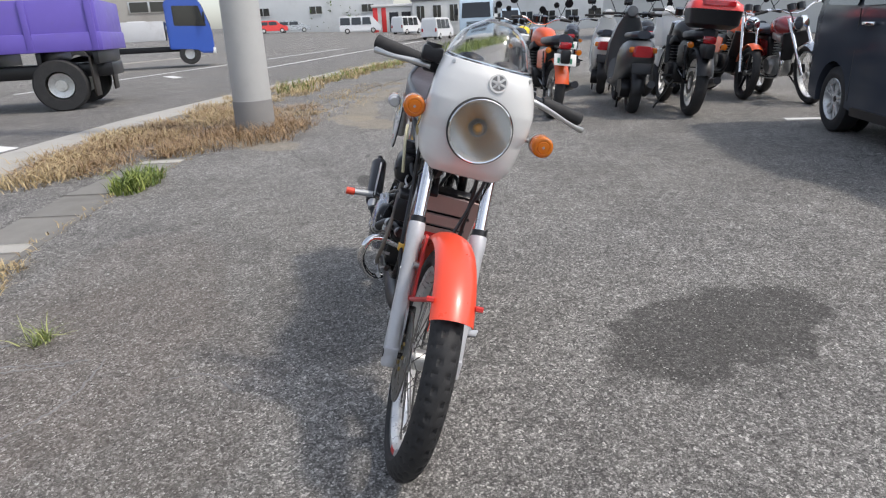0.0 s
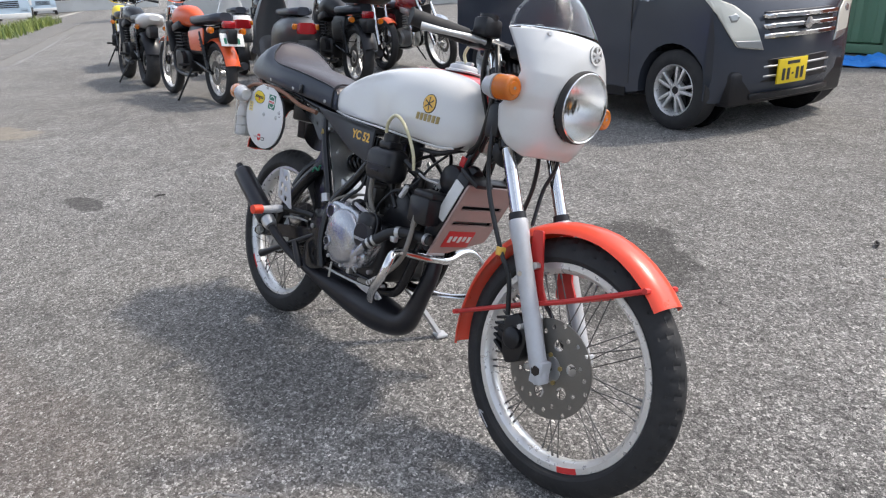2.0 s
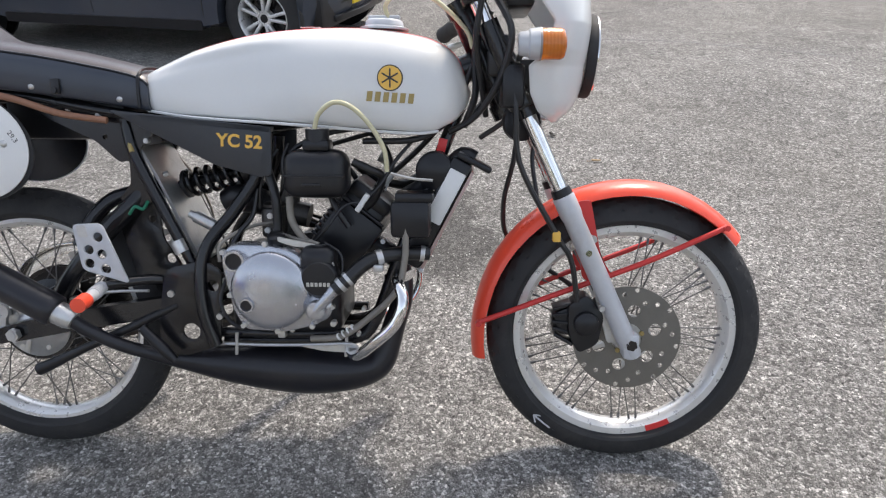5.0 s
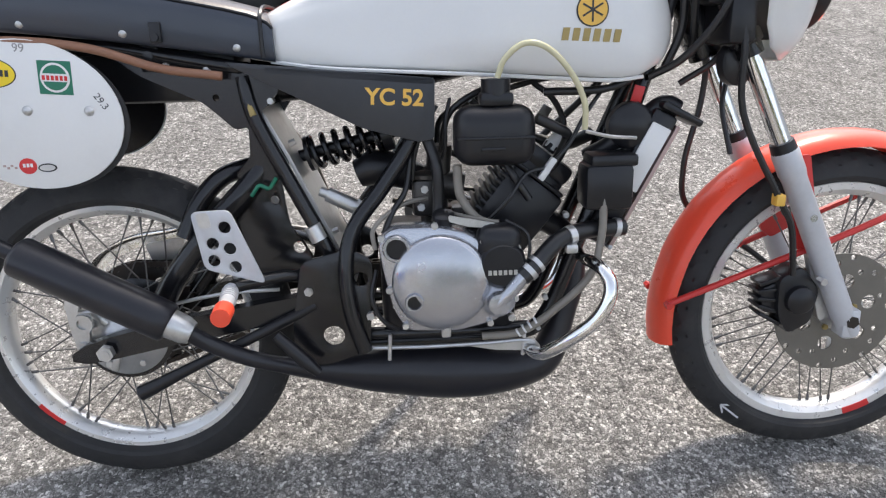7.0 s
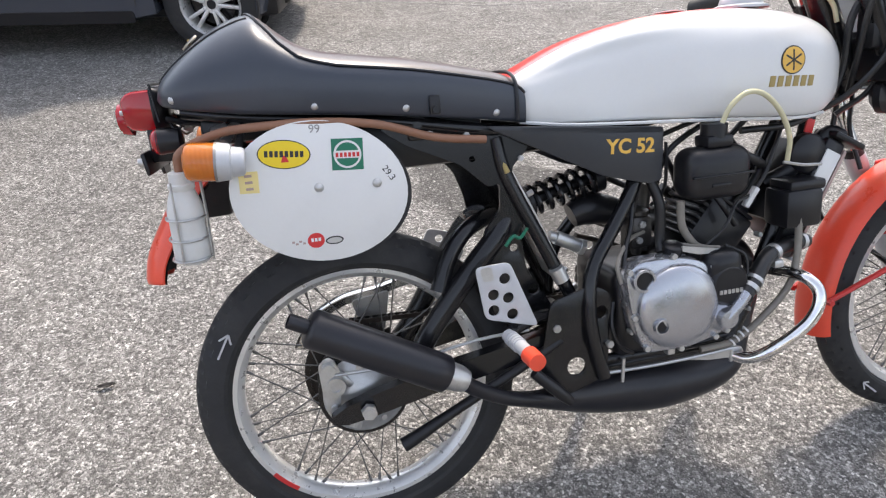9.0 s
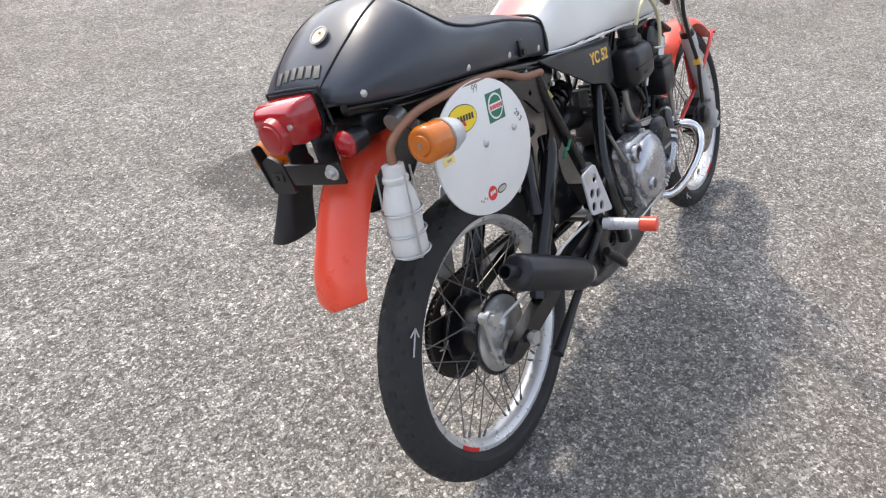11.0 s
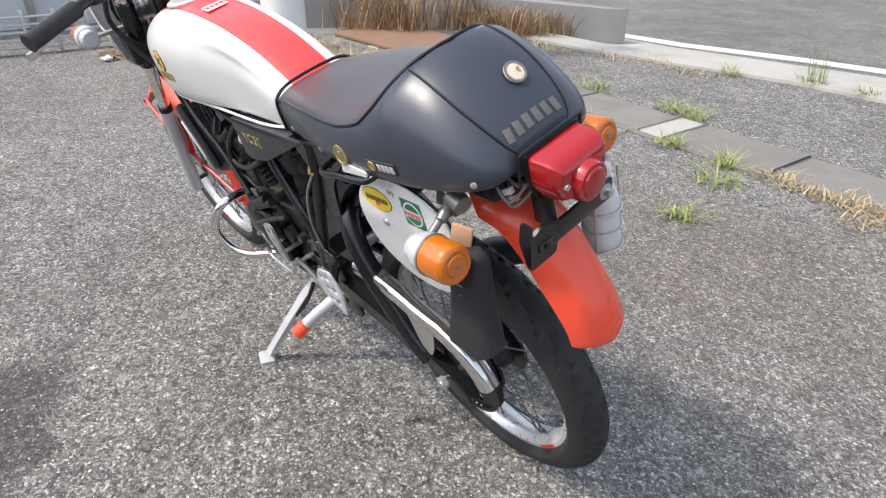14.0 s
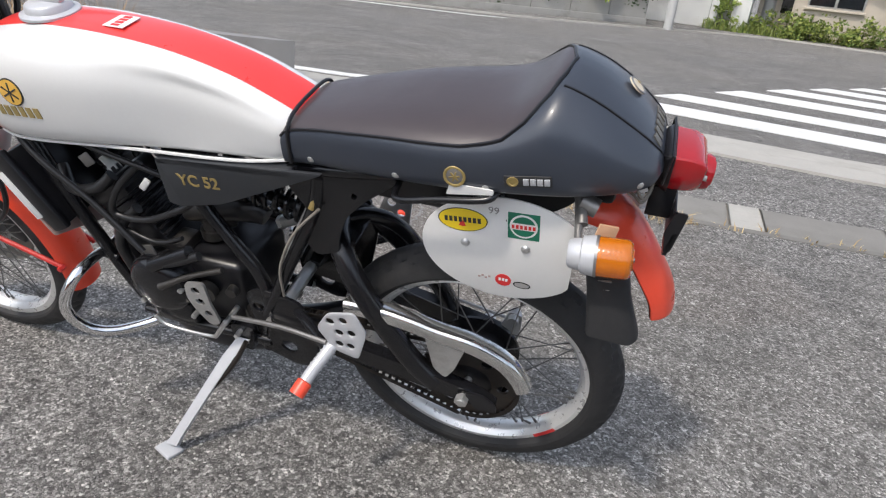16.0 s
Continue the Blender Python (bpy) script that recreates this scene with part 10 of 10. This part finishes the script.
# ---- grass and weeds ----
def blades(rng, spots, n, height, spread, lean=0.5, width=0.005):
    verts, faces = [], []
    for sx, sy, r in spots:
        for _ in range(n):
            a, q = rng.uniform(0, 6.28), r * math.sqrt(rng.random())
            x, y = sx + q * math.cos(a), sy + q * math.sin(a)
            h = height * rng.uniform(0.4, 1.2)
            dr = Vector((rng.gauss(0, 1), rng.gauss(0, 1), 0)).normalized()
            out = dr * h * rng.uniform(0.1, lean) * 1.6
            w = Vector((-dr.y, dr.x, 0)) * width * rng.uniform(0.6, 1.4)
            p = Vector((x, y, -0.01))
            mid, tip = p + Vector((0, 0, h * 0.6)) + out * 0.4, p + Vector((0, 0, h * rng.uniform(0.7, 1.0))) + out
            k = len(verts)
            verts += [p - w, p + w, mid + w * 0.8, mid - w * 0.8, tip]
            faces += [(k, k + 1, k + 2, k + 3), (k + 3, k + 2, k + 4)]
    return verts, faces


def grass(name, spots, n, height, mat, seed, label, lean=0.5, width=0.005):
    v, f = blades(random.Random(seed), spots, n, height, 0.1, lean, width)
    return tagged(raw(name, v, f, M[mat]), label, "grass", kind="stuff")


rng = random.Random(5)
base_spots = [(-4.12 + 0.40 * math.cos(a), -2.66 + 0.36 * math.sin(a), 0.30) for a in (2 * math.pi * k / 10 for k in range(10))]
grass("dry_grass", base_spots + [(-3.2, -2.5, 0.3), (-3.45, -2.2, 0.25), (-2.9, -2.75, 0.3)], 170, 0.15, "straw_dark", 1, "dry brown grass round the pole's foot", 1.9, 0.003)
verge = [(x + rng.uniform(-0.25, 0.25), edge(KERB, x) + 0.22 + rng.uniform(-0.3, 0.75) * min(1.0, (-x) / 5), 0.28) for x in [-1.6 - 0.22 * k for k in range(34)]]
grass("dry_grass", verge, 190, 0.11, "straw", 2, "dry yellow grass along the pavement's edge", 2.0, 0.0035)
patch = []
while len(patch) < 70:
    x = rng.uniform(-6.2, -1.9)
    y = rng.uniform(edge(KERB, x) + 0.15, edge(GUTTER, x) - 0.10)
    if rng.random() < 0.45 + 0.5 * (y < edge(KERB, x) + 0.7):
        patch.append((x, y, 0.26))
grass("dry_grass", patch, 120, 0.085, "straw_dark", 32, "flattened brown straw between kerb and pole", 2.6, 0.0035)
grass("dry_grass", patch[::2], 90, 0.07, "straw", 33, "pale flattened straw between kerb and pole", 2.6, 0.0035)
verge2 = [(x + rng.uniform(-0.3, 0.3), edge(KERB, x) + 0.25 + rng.uniform(-0.25, 0.6), 0.35) for x in [-9 - 0.35 * k for k in range(34)]]
grass("verge_grass", verge2[::3], 90, 0.20, "weed", 3, "patches of green verge grass", 1.2, 0.006)
grass("dry_grass", verge2, 90, 0.14, "straw", 31, "dry yellow verge grass along the kerb", 1.8, 0.006)
grass("verge_grass", [(-24 - 0.8 * k, edge(KERB, -24 - 0.8 * k) + 0.6, 0.7) for k in range(22)], 50, 0.5, "weed", 4, "tall green verge grass by the road", 0.5, 0.015)
grass("green_tuft", [(-1.55, -2.42, 0.16), (-1.75, -2.50, 0.16), (-1.35, -2.36, 0.12)], 190, 0.13, "weed", 6, "bright green grass tuft at the gutter", 0.8)
grass("weed_tuft", [(1.94, -3.40, 0.08), (1.60, -3.47, 0.06), (2.44, -2.12, 0.09), (1.88, -2.20, 0.09), (1.03, -1.62, 0.10), (2.35, -3.16, 0.06), (0.84, -1.24, 0.05), (1.72, -2.20, 0.06), (1.45, -1.78, 0.05), (1.15, -1.80, 0.04)], 80, 0.075, "weed_pale", 7, "small pale green weeds in the pavement joints", 1.8, 0.0025)
grass("weed_stalk", [(1.92, -3.42, 0.05)], 30, 0.30, "weed", 17, "thin tall weed at the kerb", 0.25, 0.002)
grass("straw_line", [(x, edge(GUTTER, x) + rng.uniform(-0.04, 0.06), 0.06) for x in [0.2 + 0.07 * k for k in range(12)]], 40, 0.05, "straw", 8, "dry straw caught along the gutter", 1.2, 0.003)
grass("straw_line", [(x, edge(GUTTER, x) + rng.uniform(-0.05, 0.05), 0.05) for x in [-6 + 0.16 * k for k in range(66)]], 14, 0.04, "straw", 9, "thin straw along the gutter joint", 1.2, 0.003)
grass("dry_grass", [(-7.5 + rng.uniform(-2.5, 3.5), -2.55 + rng.uniform(-0.5, 0.3), 0.30) for k in range(40)], 34, 0.06, "straw", 10, "flattened straw on the pavement", 1.4, 0.003)
grass("dry_grass", [(3.75 + rng.uniform(-0.35, 0.7), -0.75 + rng.uniform(-0.40, 0.22), 0.12) for k in range(26)], 46, 0.07, "straw", 11, "dry straw in front of the white pole", 2.2, 0.003)
grass("leaf_litter", [(4.45 + rng.uniform(-0.25, 0.25), 0.1 + rng.uniform(-0.55, 0.4), 0.12) for k in range(22)], 60, 0.035, "straw_dark", 12, "brown leaf litter along the fence", 1.6, 0.009)
grass("dry_shrub", [(5.0 + rng.uniform(-0.5, 0.5), -1.75 + rng.uniform(-0.8, 0.5), 0.16) for k in range(22)], 60, 0.45, "straw_dark", 13, "tall dry weeds behind the steel plate", 0.6, 0.004)
grass("dry_shrub", [(4.25 + rng.uniform(-0.3, 0.3), -2.75 + rng.uniform(-0.35, 0.35), 0.14) for k in range(16)], 80, 0.26, "straw_dark", 14, "dry brown brush by the kerb", 0.8, 0.003)
grass("kerb_straw", [(x, edge(KERB, x) + rng.uniform(-0.02, 0.22), 0.10) for x in [2.4 + 0.16 * k for k in range(14)]], 30, 0.06, "straw", 15, "dry straw along the kerb", 1.2, 0.003)
grass("verge_grass", [(3.4 - 0.28 * k + rng.uniform(-0.2, 0.2), -22.9 - 0.09 * k + rng.uniform(-0.5, 0.5), 0.4) for k in range(30)], 70, 0.34, "weed", 18, "bright green verge grass across the road", 0.7, 0.012).location.z = FAR_Z
grass("straw_line", [(0.54, -1.86, 0.14), (0.40, -1.90, 0.12), (0.20, -1.97, 0.10)], 120, 0.05, "straw", 19, "dry straw heaped by the gutter", 1.6, 0.003)

# ---- things at the lot's far corner ----
wp = thing("white_pole", pose(3.66, -0.58, 0), "white painted steel pole with a worn foot", "pole")
part("shaft", tube([(0, 0, -0.05), (0, 0, 3.6)], [0.135, 0.130], 32, 1), M["plate_white"], wp)
part("foot_band", tube([(0, 0, -0.05), (0, 0, 0.012), (0, 0, 0.016)], [0.155, 0.150, 0.137], 32, 1), M["concrete"], wp)
base = thing("rubber_base", pose(3.93, -0.22, 0, 0, 0, 12), "black square rubber sign base lying on the lot", "sign base")
part("slab", turned(sheet(rounded([(-0.19, -0.19), (0.19, -0.19), (0.19, 0.19), (-0.19, 0.19)], 0.03), -0.055, 0.0, [disc_line(0, 0, 0.10, 20)], 0.006), pose(0, 0, 0, -90, 0, 0)), M["rubber"], base)
part("collar", lathe([(0.02, 0.13), (0.075, 0.12), (0.075, 0.095), (0.02, 0.10)], (0, 0, 0), (0, 0, 1), 24, closed=True), M["rubber"], base)
paper = thing("paper_scrap", pose(4.40, 0.47, 0.0), "crumpled white paper on the asphalt", "litter")
pv = bmesh.new()
bmesh.ops.create_icosphere(pv, subdivisions=2, radius=0.05)
for v in pv.verts:
    v.co *= 0.7 + 0.5 * noise.noise(v.co * 30)
    v.co.z = max(0.0, v.co.z * 0.5 + 0.02)
part("scrap", pv, M["sticker_white"], paper, angle=15)
plate = thing("steel_plate", pose(0, 0, 0), "rusty brown steel road plate beside the gutter", "plate")
rings = [[(3.57, -1.50, z), (3.74, -2.04, z), (5.1, -1.98, z), (4.66, -1.22, z)] for z in (0.012, 0.030)]
M["brown_plate"] = surface("brown_steel_plate", (0.26, 0.155, 0.10), 0.75, 0.1, var=0.2, scale=4, grain=70, bump=0.3, dirt=0.3, dirt_col=(0.14, 0.09, 0.06))
part("sheet", loft(rings), M["brown_plate"], plate)
fence = thing("pallet_frame", pose(4.95, 0.35, 0, 0, 0, 98), "low galvanised steel grid lying along the lot's edge", "steel grid")
for k in range(5):
    part("long_bar", box(0.0, 2.6, -0.02, 0.02, 0.04 + 0.05 * k, 0.055 + 0.05 * k, 0.004), M["alloy"], fence)
for k in range(14):
    part("upright", box(0.2 * k - 0.01, 0.2 * k + 0.01, -0.024, 0.024, 0.0, 0.29, 0.004), M["alloy"], fence)
wallc = thing("low_wall", pose(0, 0, 0), "dark weathered low concrete wall at the lot's corner", "wall")
rings = [[(5.35, 0.3, z), (5.0, -1.6, z), (4.35, -2.75, z), (3.62, -3.18, z), (3.55, -3.30, z), (4.45, -2.95, z), (5.2, -1.7, z), (5.55, 0.3, z)] for z in (-0.02, 0.24)]
part("body", loft(rings), M["pole_dark"], wallc)
hedge_back = thing("boundary_fence", pose(6.4, -1.0, 0, 0, 0, 100), "grey corrugated boundary fence behind the lot's corner", "fence")
pts = []
for k in range(60):
    pts += [(0.2 * k, 0.0), (0.2 * k + 0.06, 0.0), (0.2 * k + 0.10, 0.03), (0.2 * k + 0.16, 0.03)]
part("sheeting", loft([[(x, y, z) for x, y in pts] + [(12.0, 0.04, z), (0, 0.04, z)] for z in (0.0, 1.9)]), M["wall_grey"], hedge_back, "", 20)
for k in range(7):
    part("fence_post", box(2.0 * k - 0.03, 2.0 * k + 0.03, 0.04, 0.10, 0, 2.0, 0.005), M["alloy"], hedge_back)
tarp = thing("blue_tarp", pose(-1.98, 6.62, 0, 0, 0, 20), "crumpled blue plastic sheet on the ground", "tarpaulin")
tb = bmesh.new()
bmesh.ops.create_grid(tb, x_segments=26, y_segments=18, size=0.5)
for v in tb.verts:
    v.co.x *= 0.9
    v.co.y *= 0.6
    v.co.z = max(0.004, 0.05 + 0.10 * noise.noise(v.co * 5) + 0.05 * noise.noise(v.co * 14)) * (1 - 0.8 * max(abs(v.co.x) / 0.45, abs(v.co.y) / 0.3) ** 4)
    v.co.x += 0.05 * noise.noise(v.co * 3 + Vector((4, 0, 0)))
thicken(part("sheet", tb, M["tarp"], tarp, angle=70), 0.004)
stripe("parking_line", (-4.10, 2.75), (-4.08, 4.6), 0.12, "worn white parking line", 0.0)


# ---- cracks in the asphalt: open dark seams ----
def crack(pts, w, label):
    line = smooth_line([(x, y, 0) for x, y in pts], 14)
    rng = random.Random(len(pts))
    rings = []
    for i, p in enumerate(line):
        j = Vector((rng.uniform(-1, 1), rng.uniform(-1, 1), 0)) * w * 1.6
        ww = w * rng.uniform(0.35, 1.0)
        d = (line[min(i + 1, len(line) - 1)] - line[max(i - 1, 0)]).normalized()
        s = Vector((-d.y, d.x, 0)) * ww
        q = p + j
        rings.append([q + s + Vector((0, 0, 0.0022)), q - s + Vector((0, 0, 0.0022)), q - s * 1.2 + Vector((0, 0, -0.01)), q + s * 1.2 + Vector((0, 0, -0.01))])
    return tagged(finish("asphalt_crack", loft(rings), M["pole_dark"], smooth=False), label, "crack", kind="structure")


crack([(-0.97, 4.03), (-0.4, 4.2), (0.2, 4.1), (0.63, 4.01)], 0.008, "thin dark crack in the lot's asphalt")
crack([(0.63, 4.01), (0.6, 5.2), (0.5, 6.6), (0.46, 8.0)], 0.010, "thin dark crack in the lot's asphalt")
crack([(0.63, 4.01), (1.5, 4.1), (2.6, 3.9)], 0.008, "thin dark crack in the lot's asphalt")
crack([(0.82, -1.50), (0.76, -1.62), (0.70, -1.78), (0.72, -1.92)], 0.006, "thin dark crack beside the gutter")
crack([(0.95, -0.91), (1.2, -0.86), (1.45, -0.93)], 0.004, "thin dark crack in the lot's asphalt")
crack([(-5.6, -2.38), (-8.2, -2.36), (-9.7, -2.2), (-14.7, -1.72), (-24, -1.27)], 0.03, "dark open joint between lot and pavement")
for pts, w in (([(0.95, -0.97), (0.98, -1.05), (1.03, -1.24), (1.10, -1.36), (1.14, -1.49)], 0.005), ([(0.88, -1.33), (0.90, -1.42), (0.87, -1.49)], 0.007), ([(0.83, -1.55), (0.78, -1.62), (0.79, -1.73)], 0.007),
               ([(1.58, -1.54), (1.44, -1.55), (1.31, -1.59)], 0.004), ([(1.28, -1.76), (1.32, -1.86), (1.26, -1.91), (0.89, -2.04)], 0.008), ([(1.01, -1.67), (0.95, -1.68), (0.88, -1.68)], 0.005),
               ([(0.80, -1.58), (0.72, -1.67), (0.69, -1.78), (0.56, -1.84)], 0.005), ([(2.02, -1.52), (2.00, -1.62), (1.93, -1.66), (1.95, -1.77)], 0.006), ([(1.11, -0.37), (1.04, -0.45), (1.01, -0.54), (1.05, -0.62)], 0.004), ([(0.97, -0.99), (1.02, -1.10), (1.06, -1.21), (1.07, -1.26)], 0.005)):
    crack(pts, w, "thin dark crack beside the gutter")


# ---- dry leaves and twigs blown on the lot ----
def dry_leaf(x, y, turn, size, mat, seed):
    ob = thing("dry_leaf", pose(x, y, 0.0, 0, 0, turn), "small curled dry leaf lying on the asphalt" if mat != "sticker_white" else "small white paper scrap lying on the asphalt", "leaf", "leaves on the lot")
    rng = random.Random(seed)
    bm = bmesh.new()
    bmesh.ops.create_grid(bm, x_segments=6, y_segments=4, size=1.0)
    for v in bm.verts:
        u, w = v.co.x, v.co.y
        v.co = Vector((u * size, w * size * 0.42 * max(0.08, 1 - u * u), 0.004 + size * (0.25 * w * w + 0.12 * u * u + 0.10 * rng.random())))
    thicken(part("blade", bm, M[mat], ob), 0.0015)
    part("stalk", tube([(-size, 0, 0.003 + size * 0.12), (-size * 1.5, size * 0.1, 0.003), (-size * 1.8, size * 0.3, 0.003)], 0.0012, 5, 2), M[mat], ob)


for k, (x, y, turn, size, mat) in enumerate(((-0.46, 0.22, 20, 0.019, "rust"), (-1.52, -0.34, 80, 0.022, "rust"), (0.97, 2.01, 130, 0.026, "rust"), (1.19, 1.75, 10, 0.020, "straw_dark"), (-0.75, 7.14, 0, 0.05, "rust"), (0.78, 4.98, 40, 0.04, "rust"), (-0.05, 4.41, 70, 0.045, "sticker_white"), (2.4, 0.9, 50, 0.018, "straw_dark"))):
    dry_leaf(x, y, turn, size, mat, k)


# ---- stone grit that stands proud of the lot's worn asphalt ----
def grit_material():
    n = Nodes("stone_grit")
    geo = n.tree.nodes.new("ShaderNodeNewGeometry")
    col = n.ramp(geo.outputs["Random Per Island"], (0.0, (0.05, 0.049, 0.045)), (0.35, (0.14, 0.137, 0.127)), (0.75, (0.34, 0.333, 0.31)), (1.0, (0.62, 0.61, 0.57)))
    return n.put(Base_Color=n.mix(1.0, col, n.ramp(n.noise(400, 2), (0.3, 0.85), (0.7, 1.1)), 'MULTIPLY'), Roughness=0.8, Specular_IOR_Level=0.3)


def grit(x0, x1, y0, y1, count, seed, label):
    """Thousands of squashed eight-sided stones in one mesh."""
    rs = np.random.RandomState(seed)
    base = np.array([(1, 0, 0), (0, 1, 0), (-1, 0, 0), (0, -1, 0), (0, 0, 1), (0, 0, -1)], float)
    tris = np.array([(0, 1, 4), (1, 2, 4), (2, 3, 4), (3, 0, 4), (1, 0, 5), (2, 1, 5), (3, 2, 5), (0, 3, 5)])
    r = rs.uniform(0.0016, 0.0042, count)
    c = np.stack([rs.uniform(x0, x1, count), rs.uniform(y0, y1, count), rs.uniform(-0.0006, 0.0010, count)], 1)
    a = rs.uniform(0, 6.28, count)
    pts = base[None] * (0.7 + 0.6 * rs.rand(count, 6, 1)) * r[:, None, None]
    pts[:, :, 2] *= 0.55
    ca, sa = np.cos(a)[:, None], np.sin(a)[:, None]
    x, y = pts[:, :, 0] * ca - pts[:, :, 1] * sa, pts[:, :, 0] * sa + pts[:, :, 1] * ca
    pts = np.stack([x, y, pts[:, :, 2]], 2) + c[:, None, :]
    faces = (tris[None] + 6 * np.arange(count)[:, None, None]).reshape(-1, 3)
    me = bpy.data.meshes.new("asphalt_grit")
    me.from_pydata(pts.reshape(-1, 3).tolist(), [], faces.tolist())
    me.materials.append(M["grit"])
    return tagged(new("asphalt_grit", me), label, "grit", kind="stuff")


M["grit"] = grit_material()
grit(-1.4, 2.4, -1.45, 1.8, 26000, 3, "pale and dark stone grit standing proud of the asphalt")
